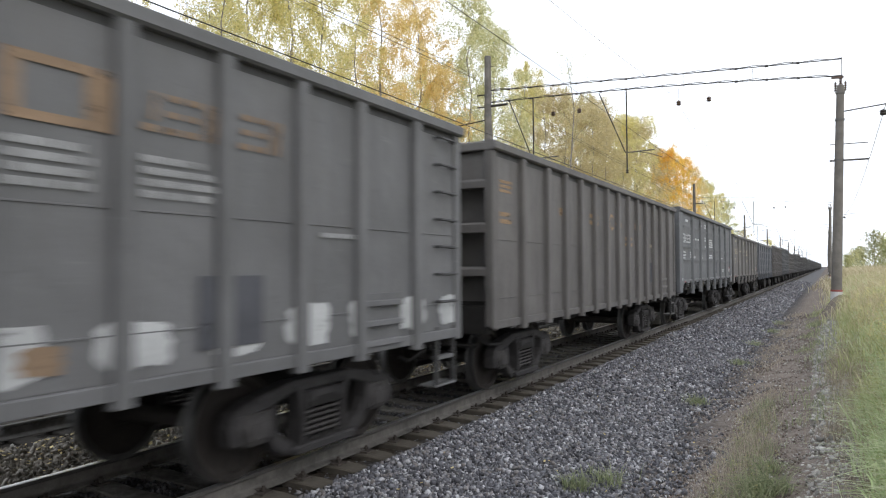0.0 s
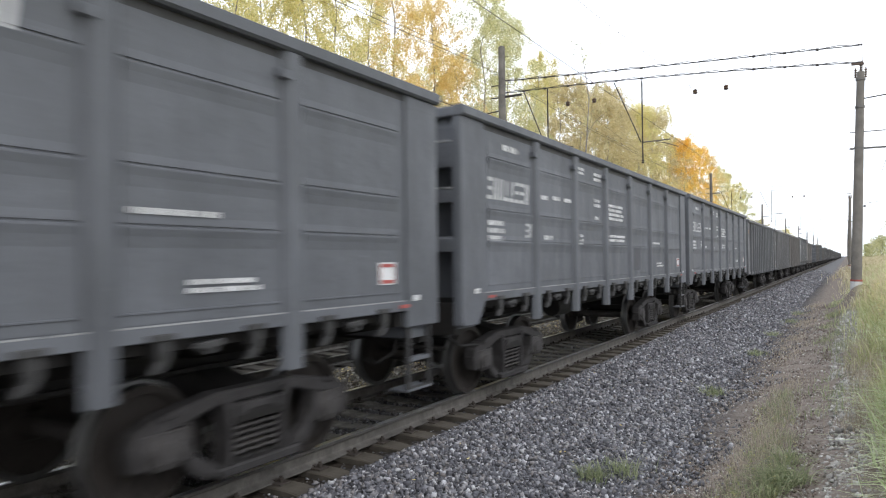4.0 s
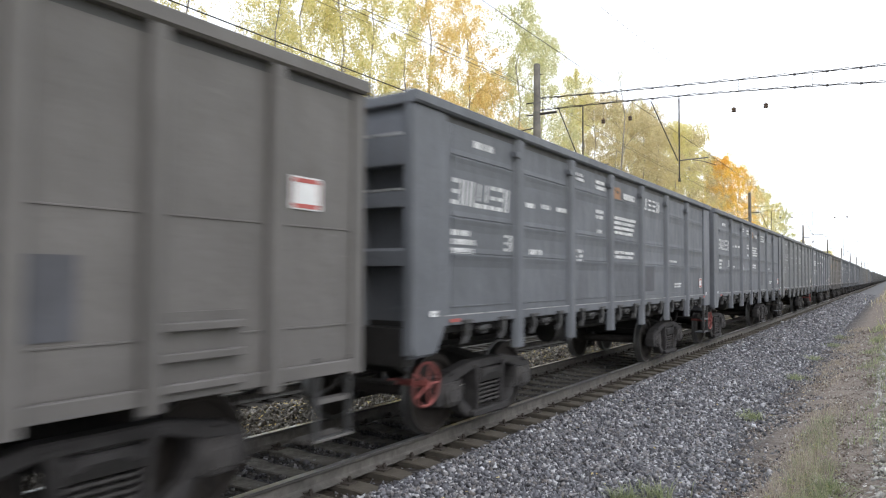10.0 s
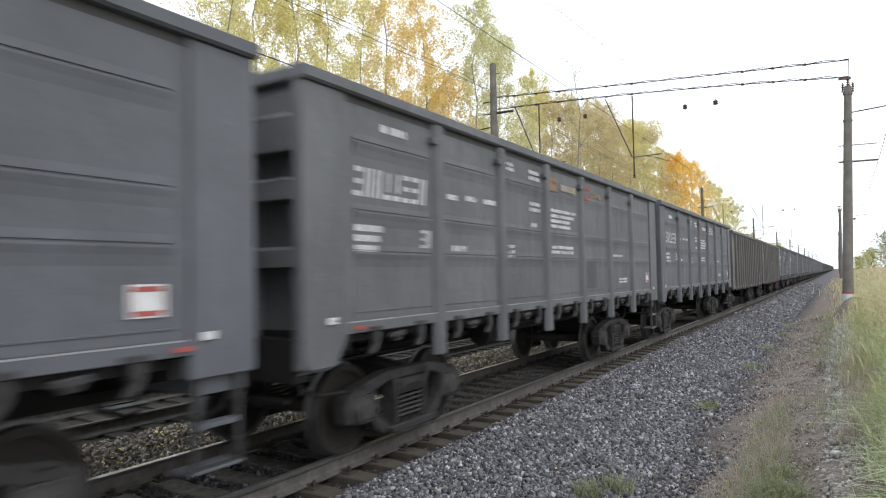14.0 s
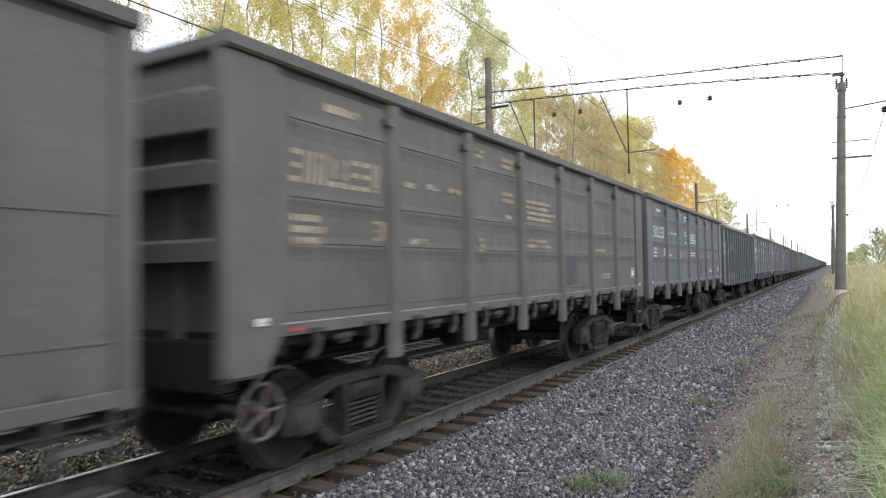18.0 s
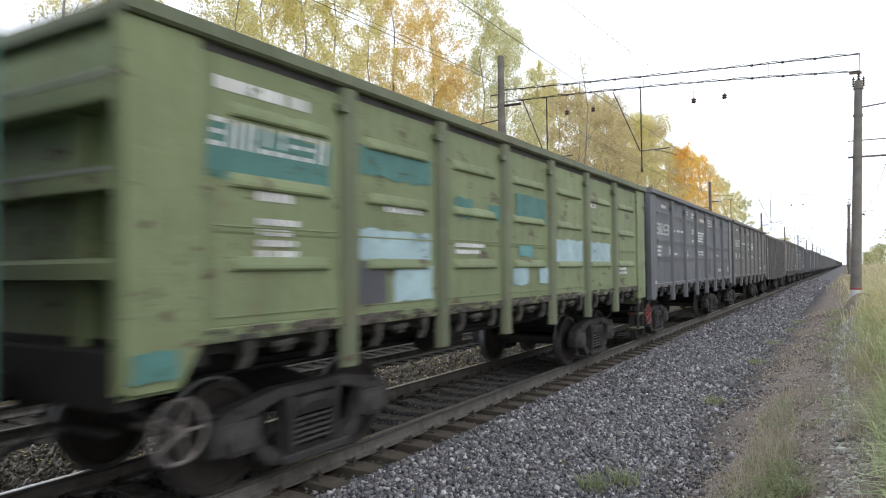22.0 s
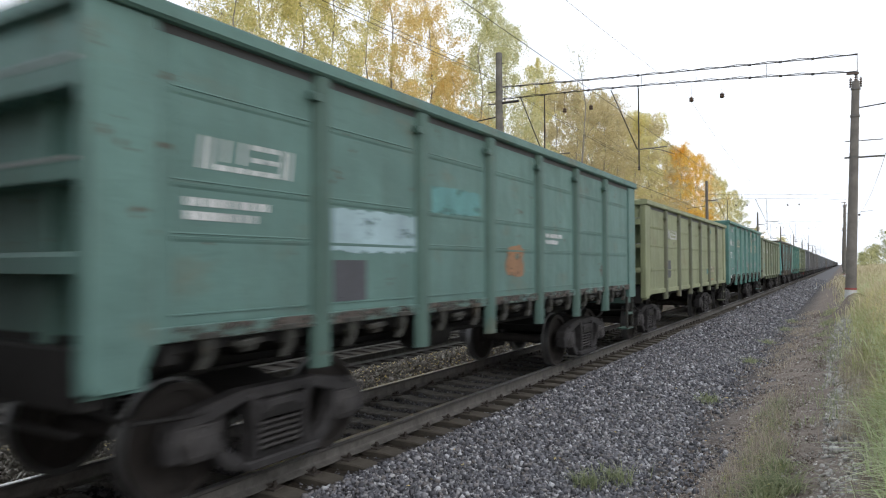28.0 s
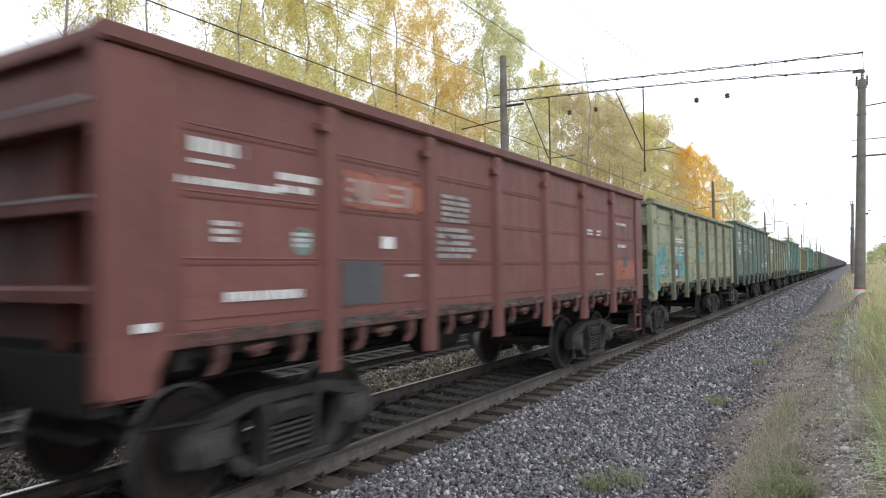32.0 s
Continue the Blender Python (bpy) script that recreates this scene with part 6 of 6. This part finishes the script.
    if ladder:
        for z in range(7):
            hang("rung", cached("rung", rung_mesh), w, (0, k["long"] - 0.42, 1.50 + 0.32 * z), mat=PAINTS["lock_grey"])
    if brace:
        for y0, y1 in ((0.04, 2.05), (k["long"] - 0.06, k["long"] - 1.9)):
            bm = bmesh.new()
            rod(bm, (SKIN + 0.06, y0, k["top"] - 0.12), (SKIN + 0.06, y1, 1.3), 0.055, 0.055, 6)
            part("brace", bm, PAINTS["dirty_brown"], w, "weathered diagonal brace")
    spins = []
    add_bogie(w, k["long"] / 2 - 4.26, spins)
    add_bogie(w, k["long"] / 2 + 4.26, spins)
    add_marks(w, marks, i + 40, k)
    SPIN[i] = spins
    return w


def far_body_mesh(kind):
    k = KINDS[kind]
    bm = bmesh.new()
    box(bm, -SKIN, SKIN, 0.12, k["long"] - 0.12, k["foot"], k["top"] - 0.1)
    for s in (-1, 1):
        for z in k["seams"]:
            box(bm, s * (SKIN + 0.014) - 0.016, s * (SKIN + 0.014) + 0.016, 0.4, k["long"] - 0.4, z - 0.08, z)
        for j in range(k["posts"] + 2):
            y = k["corner"] + pitch_of(k) * j
            box(bm, s * SKIN - 0.06, s * SKIN + 0.06, y - 0.08, y + 0.08, 1.02, k["top"] - 0.1)
        box(bm, s * (SKIN + 0.02) - 0.05, s * (SKIN + 0.02) + 0.05, 0, k["long"], k["top"] - 0.13, k["top"])
    for z in (1.2, 2.0, 2.6, 3.2):
        box(bm, -SKIN, SKIN, 0.0, 0.2, z, z + 0.15)
    return mesh_of("body", bm, rusty)


def far_bogie_mesh():
    bm = bmesh.new()
    for x in (-1, 1):
        prism(bm, [(-1.2, 0.4), (-1.16, 0.68), (-0.42, 0.86), (0.42, 0.86), (1.16, 0.68), (1.2, 0.4), (0.7, 0.42), (0.4, 0.18), (-0.4, 0.18), (-0.7, 0.42)], "x", x * 1.02 - 0.09, x * 1.02 + 0.09)
        for y in (-0.925, 0.925):
            lathe(bm, [(x * 0.73, 0.47), (x * 0.85, 0.47)], 18, "x", (0, y, 0.4785))
    box(bm, -1, 1, -0.2, 0.2, 0.6, 0.95)
    return mesh_of("bogie", bm, sooty)


def far_under_mesh():
    bm = bmesh.new()
    box(bm, -0.2, 0.2, -0.48, 12.95 + 0.48, 0.98, 1.3)
    for j in range(14):
        for s in (-1, 1):
            y = 0.95 + 0.85 * j
            box(bm, s * 1.42 - 0.06, s * 1.42 + 0.06, y - 0.08, y + 0.08, 1.06, 1.37)
    return mesh_of("underframe", bm, sooty)


FAR = ["dark_grey", "grey", "brown_grey", "dark_grey", "blue_grey", "brown_grey", "grey"]


def build_far_wagon(i):
    coat = FAR[(-i * 7) % len(FAR)] if i < -8 else {-4: "blue_grey", -5: "brown_grey", -6: "grey", -7: "brown_grey", -8: "dark_grey"}[i]
    kind = ("tall", "old", "ribbed")[(-i) % 3]
    w = thing("gondola_wagon", coat.replace("_", " ") + " gondola wagon far ahead in the train", "freight wagon", "wagons of the train", at=(XC, CENTRE - PITCH * i - KINDS[kind]["long"] / 2, 0))
    hang("body", cached(("far", kind), lambda: far_body_mesh(kind)), w, mat=PAINTS[coat])
    hang("underframe", cached("farunder", far_under_mesh), w)
    for y in (2.15, 10.8):
        hang("bogie", cached("farbogie", far_bogie_mesh), w, (0, y, 0))
    return w


WAGONS = {i: build_wagon(i) for i in sorted(TRAIN)}
WAGONS.update({i: build_far_wagon(i) for i in range(-44, -3)})


# ---- ballast stones, grass, fallen leaves ----
def stone_material(name, k):
    m, n, l, b = nodes_of(name)
    geo = n.new("ShaderNodeNewGeometry")
    info = n.new("ShaderNodeObjectInfo")
    add = n.new("ShaderNodeMath")
    l.new(geo.outputs["Random Per Island"], add.inputs[0]), l.new(info.outputs["Random"], add.inputs[1])
    fr = n.new("ShaderNodeMath")
    fr.operation = "FRACT"
    l.new(add.outputs[0], fr.inputs[0])
    r = ramp(n, [(0.0, scaled((0.060, 0.061, 0.070), k)), (0.38, scaled((0.134, 0.136, 0.156), k)), (0.62, scaled((0.238, 0.242, 0.266), k)), (0.78, scaled((0.19, 0.175, 0.172), k)), (1.0, scaled((0.55, 0.56, 0.595), k))])
    l.new(fr.outputs[0], r.inputs[0])
    v = coords(n, l)
    c = mixc(n, l, ramp_of(n, l, noise_tex(n, l, v, 60, 4), 0.4, 0.75, 0.4), r.outputs[0], (0.07, 0.062, 0.055))
    l.new(c, b.inputs["Base Color"])
    b.inputs["Roughness"].default_value = 0.85
    b.inputs["Specular IOR Level"].default_value = 0.25
    return m


STONE = stone_material("ballast_stone", 1.0)
# darker copy of the ballast stone, for the shade beneath the wagons
SHADED_STONE = stone_material("shaded_ballast_stone", 0.42)
EARTHY_STONE = stone_material("earthy_ballast_stone", 1.0)


def retint(mat, colours):
    for el, c in zip(mat.node_tree.nodes["Color Ramp"].color_ramp.elements, colours):
        el.color = (*c, 1)


retint(EARTHY_STONE, ((0.10, 0.09, 0.076), (0.19, 0.172, 0.146), (0.29, 0.27, 0.235), (0.17, 0.143, 0.115), (0.48, 0.46, 0.42)))
CUBE_V = np.array([(x, y, z) for z in (-1, 1) for y in (-1, 1) for x in (-1, 1)], float) * 0.62
CUBE_F = np.array([(0, 2, 1), (1, 2, 3), (4, 5, 6), (5, 7, 6), (0, 1, 4), (1, 5, 4), (2, 6, 3), (3, 6, 7), (0, 4, 2), (2, 4, 6), (1, 3, 5), (3, 7, 5)])
gen = np.random.default_rng(8)


def stone_shapes(count):
    """Broken stones: hexahedra with displaced corners, some wedge-like."""
    shapes = []
    for _ in range(count):
        v = CUBE_V * gen.uniform(0.38, 1.45, 3) + gen.uniform(-0.36, 0.36, (8, 3))
        v[4:, :2] *= gen.uniform(0.3, 0.95)
        a, b_ = gen.uniform(0, 6.28, 2)
        rz = np.array([[np.cos(a), -np.sin(a), 0], [np.sin(a), np.cos(a), 0], [0, 0, 1]])
        rx = np.array([[1, 0, 0], [0, np.cos(b_), -np.sin(b_)], [0, np.sin(b_), np.cos(b_)]])
        shapes.append(v @ rz.T @ rx.T)
    return np.array(shapes)


SHAPES = stone_shapes(60)
PX, PZ = [p[0] for p in PROFILE], [p[1] for p in PROFILE]


def scatter(name, label, regions, mat, fade=None, bare=False):
    """Stones over rectangles of the plan; fade thins them out between two x, bare keeps the sleepers clear."""
    vs = []
    for x0, x1, y0, y1, per, lo, hi, sink in regions:
        n_ = int((x1 - x0) * (y1 - y0) * per)
        x, y = gen.uniform(x0, x1, n_), gen.uniform(y0, y1, n_)
        keep = np.hypot(x, y) > 3.2
        if fade:
            edge = x + 0.30 * np.sin(y * 1.3 + 0.6 * np.sin(y * 2.9)) + 0.15 * np.sin(y * 5.1)
            keep &= gen.uniform(0, 1, n_) < np.clip((fade[1] - edge) / (fade[1] - fade[0]), 0, 1) ** 1.5
        if bare:
            keep &= (np.abs((y - 1.7275) % 0.545 - 0.2725) > 0.12) | (gen.uniform(0, 1, n_) < 0.3)
        x, y = x[keep], y[keep]
        s = lo + (hi - lo) * gen.uniform(0, 1, len(x)) ** 1.6
        z = np.interp(x, PX, PZ) + s * gen.uniform(-0.5, 0.8, len(x)) - sink
        a = gen.uniform(0, 6.28, len(x))
        sh = SHAPES[gen.integers(0, len(SHAPES), len(x))] * s[:, None, None]
        c, q = np.cos(a)[:, None], np.sin(a)[:, None]
        out = np.stack([sh[..., 0] * c - sh[..., 1] * q + x[:, None], sh[..., 0] * q + sh[..., 1] * c + y[:, None], sh[..., 2] + z[:, None]], -1)
        vs.append(out.reshape(-1, 3))
    v = np.concatenate(vs)
    f = (np.arange(len(v) // 8)[:, None, None] * 8 + CUBE_F[None]).reshape(-1, 3)
    ob = new(name, from_arrays(name, v, f, mat, 3))
    return tagged(ob, label, "stones", kind="stuff")


scatter("ballast_stones", "crushed grey granite ballast beside the rails", [
    (-4.24, -1.9, -7, 2.2, 420, 0.024, 0.046, 0.0),     (-4.24, -1.9, 2.2, 11, 1750, 0.016, 0.034, 0.0), (-4.24, -1.9, 11, 20, 1000, 0.020, 0.038, 0.0), (-4.38, -1.9, 20, 34, 380, 0.030, 0.05, 0.0), (-4.36, -1.9, 34, 60, 150, 0.042, 0.068, 0.0), (-4.66, -4.24, 2.4, 24, 300, 0.012, 0.026, 0.012), (-4.36, -1.9, 60, 110, 60, 0.06, 0.10, 0.01)], STONE)
scatter("ballast_stones", "thinning ballast at the foot of the shoulder", [(-1.95, -0.9, 2.6, 12, 900, 0.014, 0.034, 0.0), (-1.95, -0.9, 12, 34, 380, 0.018, 0.038, 0.0)], STONE, (-2.0, -1.1))
scatter("ballast_stones", "ballast between the rails of the near track, darkened for the train's shade", [(-6.2, -4.80, 2.6, 14, 420, 0.018, 0.038, 0.0), (-6.2, -4.80, 14, 26, 200, 0.022, 0.042, 0.0)], SHADED_STONE, bare=True)
scatter("ballast_stones", "heaped earthy ballast between the two tracks", [(-8.5, -6.45, 2.2, 24, 420, 0.018, 0.038, 0.0), (-8.0, -6.7, 2.2, 26, 180, 0.02, 0.042, -0.07)], EARTHY_STONE)
GRAVEL = stone_material("brown_gravel", 1.0)
retint(GRAVEL, ((0.12, 0.096, 0.084), (0.23, 0.19, 0.165), (0.32, 0.285, 0.255), (0.21, 0.16, 0.137), (0.58, 0.55, 0.52)))
scatter("path_gravel", "small brown gravel and litter on the earth path", [(-1.95, -0.25, 3.4, 9, 900, 0.005, 0.019, 0.003), (-1.95, -0.3, 9, 18, 450, 0.007, 0.024, 0.003), (-1.9, -0.3, 18, 34, 160, 0.010, 0.03, 0.003)], GRAVEL)
PEBBLE = stone_material("pale_path_stone", 2.3)
retint(PEBBLE, ((0.28, 0.27, 0.255), (0.45, 0.44, 0.42), (0.62, 0.61, 0.59), (0.36, 0.33, 0.30), (0.82, 0.81, 0.79)))
scatter("path_pebbles", "pale stones scattered along the earth path", [(-0.20, 0.24, 3.6, 12, 620, 0.010, 0.040, 0.004), (-0.28, 0.26, 12, 22, 420, 0.012, 0.042, 0.004), (-0.20, 0.30, 22, 32, 420, 0.014, 0.045, 0.004), (-1.6, -0.2, 3.6, 12, 190, 0.006, 0.018, 0.002), (-1.6, -0.3, 12, 30, 80, 0.008, 0.024, 0.002)], PEBBLE)
heap = thing("loose_ballast", "loose grey ballast stones lying beside the path", "stones", "ballast", at=(-2.9, 5.6, 0))
STONES = [from_arrays("stone", SHAPES[i], CUBE_F, STONE, 3) for i in range(16)]
for i in range(290):
    x, y, s = gen.uniform(-0.9, 0.9), gen.uniform(-0.9, 2.2), gen.uniform(0.022, 0.040)
    ob = hang("stone", STONES[i % 16], heap, (x, y, ground_z(x - 2.9) + s * 0.75), gen.uniform(0, 360))
    ob.scale = (s, s, s)
big = thing("path_stone", "large pale stone at the edge of the path", "stone", at=(0.16, 4.75, ground_z(0.16)))
hang("stone", STONES[3], big, (0, 0, 0.03), 40, PEBBLE).scale = (0.11, 0.09, 0.07)


def blades(count, place, length, width, bend, lean=0.35):
    """Bent blades of grass: two quads each."""
    x, y, z = place(count)
    n_ = len(x)
    h, w = gen.uniform(*length, n_), width * gen.uniform(0.7, 1.3, n_)
    a = gen.uniform(0, 6.28, n_)
    d = np.stack([np.cos(a), np.sin(a), np.zeros(n_)], 1)
    side = np.stack([-np.sin(a), np.cos(a), np.zeros(n_)], 1) * w[:, None]
    root = np.stack([x, y, z], 1)
    l0, l1 = gen.uniform(0.05, lean, n_)[:, None], gen.uniform(0.3, bend, n_)[:, None]
    mid = root + d * l0 * h[:, None] + np.array([0, 0, 0.6]) * h[:, None]
    tip = root + d * (l0 + l1) * h[:, None] + np.stack([np.zeros(n_), np.zeros(n_), h * (1.0 - 0.45 * l1[:, 0])], 1)
    v = np.stack([root - side, root + side, mid + side * 0.8, mid - side * 0.8, tip + side * 0.12, tip - side * 0.12], 1).reshape(-1, 3)
    b = np.arange(n_)[:, None] * 6
    f = np.concatenate([b + np.array([[0, 1, 2, 3]]), b + np.array([[3, 2, 4, 5]])], 1).reshape(-1, 4)
    return v, f


def clumped(x0, x1, y0, y1, clumps, spread, zoff=0.0):
    def place(count):
        cx, cy = gen.uniform(x0, x1, clumps), gen.uniform(y0, y1, clumps)
        k = gen.integers(0, clumps, count)
        x, y = cx[k] + gen.normal(0, spread, count), cy[k] + gen.normal(0, spread, count)
        keep = np.hypot(x, y) > 4.1
        x, y = x[keep], y[keep]
        return x, y, np.array([ground_z(a) for a in x]) - 0.02 + zoff
    return place


GRASS = {
    "lush": leaf_material("grass_lush", (0.38, 0.48, 0.23), (0.66, 0.75, 0.46), (0.90, 0.92, 0.74)),
    "tuft": leaf_material("grass_tuft", (0.33, 0.36, 0.16), (0.54, 0.57, 0.29), (0.76, 0.75, 0.48)),
    "weed": leaf_material("green_weed", (0.20, 0.24, 0.13), (0.34, 0.38, 0.22), (0.52, 0.53, 0.36)),
    "dry": leaf_material("grass_dry", (0.38, 0.33, 0.19), (0.58, 0.51, 0.34), (0.80, 0.72, 0.52)),
    "stems": leaf_material("dry_stems", (0.28, 0.235, 0.185), (0.46, 0.40, 0.315), (0.66, 0.59, 0.48)),
}


def grass(name, label, mat, *sets):
    vs, fs, base = [], [], 0
    for s in sets:
        v, f = blades(*s)
        vs.append(v), fs.append(f + base)
        base += len(v)
    ob = new(name, from_arrays(name, np.concatenate(vs), np.concatenate(fs), mat, 4))
    return tagged(ob, label, "grass", kind="stuff")


grass("grass", "lush green grass on the bank beside the path", GRASS["lush"],
      (4500, clumped(0.5, 4.5, -7, 3.4, 120, 0.16), (0.18, 0.40), 0.005, 1.15, 0.5), (9500, clumped(0.36, 1.4, 3.4, 9, 110, 0.08), (0.16, 0.38), 0.007, 1.1, 0.45), (3600, clumped(0.40, 1.6, 3.4, 9, 80, 0.10), (0.26, 0.50), 0.009, 1.25, 0.5), (6000, clumped(0.32, 2.4, 9, 20, 130, 0.14), (0.2, 0.42), 0.009, 1.2, 0.5), (2600, clumped(0.4, 4, 20, 45, 70, 0.3), (0.25, 0.5), 0.008, 0.9, 0.5))
grass("meadow_grass", "dull olive grass on the bank", GRASS["tuft"],
      (5000, clumped(0.40, 1.6, 3.4, 9, 90, 0.10), (0.14, 0.42), 0.006, 1.2, 0.6), (11000, clumped(0.35, 3.2, 9, 24, 170, 0.16), (0.2, 0.5), 0.009, 0.9, 0.5), (9000, clumped(0.4, 6, 24, 60, 160, 0.4), (0.3, 0.6), 0.010, 0.7, 0.5))
grass("dry_grass", "tall dry straw-coloured grass on the bank", GRASS["dry"],
      (500, clumped(0.45, 1.6, 6.0, 9, 60, 0.10), (0.25, 0.6), 0.005, 1.2, 0.6), (6500, clumped(0.55, 3.0, 9.5, 24, 120, 0.18), (0.3, 0.6), 0.007, 0.7), (10000, clumped(0.4, 6, 22, 60, 200, 0.4), (0.35, 0.75), 0.009, 0.6), (9000, clumped(0.6, 12, 55, 120, 160, 1.0), (0.5, 1.0), 0.022, 0.5))
grass("dry_weeds", "thin dry brown weeds along the foot of the ballast", GRASS["stems"],
      (1300, clumped(-1.05, -0.62, 4.0, 9, 90, 0.09), (0.10, 0.38), 0.0016, 0.6), (700, clumped(-1.05, -0.7, 9, 13, 40, 0.10), (0.10, 0.30), 0.0018, 0.6), (2600, clumped(0.05, 0.45, 6, 16, 60, 0.1), (0.14, 0.45), 0.0022, 0.6), (1500, clumped(-1.6, -1.0, 15, 36, 60, 0.12), (0.06, 0.2), 0.004, 0.6))
grass("green_weeds", "thin green weeds among the dry stems beside the path", GRASS["weed"],
      (1000, clumped(-0.98, -0.55, 4.0, 9, 46, 0.07), (0.06, 0.26), 0.003, 0.9), (450, clumped(-1.0, -0.65, 9, 12, 24, 0.08), (0.08, 0.26), 0.0026, 0.9), (500, clumped(-0.62, -0.42, 5.4, 7.6, 7, 0.06), (0.12, 0.28), 0.006, 1.3, 0.7), (700, clumped(-0.35, 0.15, 9.5, 17, 30, 0.12), (0.08, 0.24), 0.005, 0.9), (1800, clumped(-0.6, -0.1, 17, 34, 50, 0.12), (0.08, 0.2), 0.006, 0.7))


def herbs(name, label, mat, count, x0, x1, y0, y1, height, leaf):
    """Leafy weeds: leaves set along upright stems."""
    x, y, h = gen.uniform(x0, x1, count), gen.uniform(y0, y1, count), gen.uniform(*height, count)
    per = 16
    f = gen.uniform(0.15, 1.0, (count, per))
    a = gen.uniform(0, 6.28, (count, per))
    out = 0.16 * h[:, None] * (1.15 - f) * gen.uniform(0.3, 1.2, (count, per))
    z = np.interp(x, PX, PZ)[:, None] + f * h[:, None]
    c = np.stack([x[:, None] + out * np.cos(a) + gen.normal(0, 0.01, f.shape), y[:, None] + out * np.sin(a), z], -1).reshape(-1, 3)
    up = gen.uniform(-0.5, 0.7, count * per)
    u_ = np.stack([np.cos(a).ravel(), np.sin(a).ravel(), up], 1)
    v2 = np.stack([-np.sin(a).ravel(), np.cos(a).ravel(), gen.uniform(-0.3, 0.3, count * per)], 1)
    verts, faces = quads(c, u_, v2 * 0.6, leaf * gen.uniform(0.5, 1.3, count * per))
    return tagged(new(name, from_arrays(name, verts, faces, mat, 4)), label, "weeds", kind="stuff")


herbs("leafy_weeds", "yellowing leafy weeds on the bank", LEAVES["yellow_green"], 500, 0.55, 3.0, 8, 26, (0.25, 0.7), 0.028)
herbs("leafy_weeds", "brown withered leafy weeds on the bank", LEAVES["olive_brown"], 900, 0.5, 4.5, 7, 34, (0.3, 0.85), 0.03)
herbs("leafy_weeds", "low green leafy weeds beside the path", LEAVES["bush"], 70, -1.05, -0.5, 4.2, 10, (0.06, 0.25), 0.016)
herbs("leafy_weeds", "small green weeds at the edge of the bank", LEAVES["bush"], 420, 0.25, 1.5, 5, 16, (0.1, 0.4), 0.02)
for x, y, r in ((-2.12, 7.25, 0.13), (-2.3, 6.85, 0.09), (-1.98, 12.2, 0.13), (-1.85, 17.5, 0.12), (-1.9, 22.0, 0.15), (-1.7, 26.5, 0.2), (-1.72, 30.5, 0.25)):
    v, f = blades(150, lambda n_, x=x, y=y, r=r: (gen.normal(x, r * 0.7, n_), gen.normal(y, r * 0.8, n_), np.full(n_, ground_z(x) - 0.01)), (0.08, 0.25), 0.005, 0.9, 0.6)
    tagged(new("grass_tuft", from_arrays("grass_tuft", v, f, GRASS["weed"], 4)), "small green grass tuft growing in the ballast", "grass", "tufts in the ballast")
pos = gen.uniform((-8.2, 4, 0), (-6.6, 22, 0), (1800, 3))
pos[:60] = gen.uniform((-4.0, 4, 0), (-1.2, 16, 0), (60, 3))
pos[:, 2] = [ground_z(a) + (0.09 if a < -6 else 0.035) for a in pos[:, 0]]
u = gen.normal(0, 1, (1800, 3)) * (1, 1, 0.3)
u /= np.linalg.norm(u, axis=1)[:, None]
v_ = np.cross(u, (0, 0, 1))
v_ /= np.linalg.norm(v_, axis=1)[:, None]
lv, lf = quads(pos, u, v_, gen.uniform(0.015, 0.035, 1800))
tagged(new("fallen_leaves", from_arrays("fallen_leaves", lv, lf, LEAVES["golden"], 4)), "yellow fallen birch leaves on the ballast", "leaves", kind="stuff")


def motions():
    """The train runs away along the track, and the wheels that pass close by roll."""
    for i, w in WAGONS.items():
        y = w.location.y
        walk(w, [(t, pose(XC, y + gone(t), 0)) for t in range(33)])
    for i, spins in SPIN.items():
        near = (PITCH * i - CENTRE - 6.5) / 13.55
        a, b = max(0, round((near - 0.3) * FPS)), min(32 * FPS, round((near + 2.4) * FPS))
        if b <= a:
            a, b = 0, min(32 * FPS, 60)
        times = sorted({0, 32 * FPS, *range(a, b + 1)})
        for ob, dy in spins:
            rows = [(f / FPS, pose(0, dy, 0.4785, -math.degrees(gone(min(max(f, a), b) / FPS) / 0.4785))) for f in times]
            walk(ob, rows)


motions()
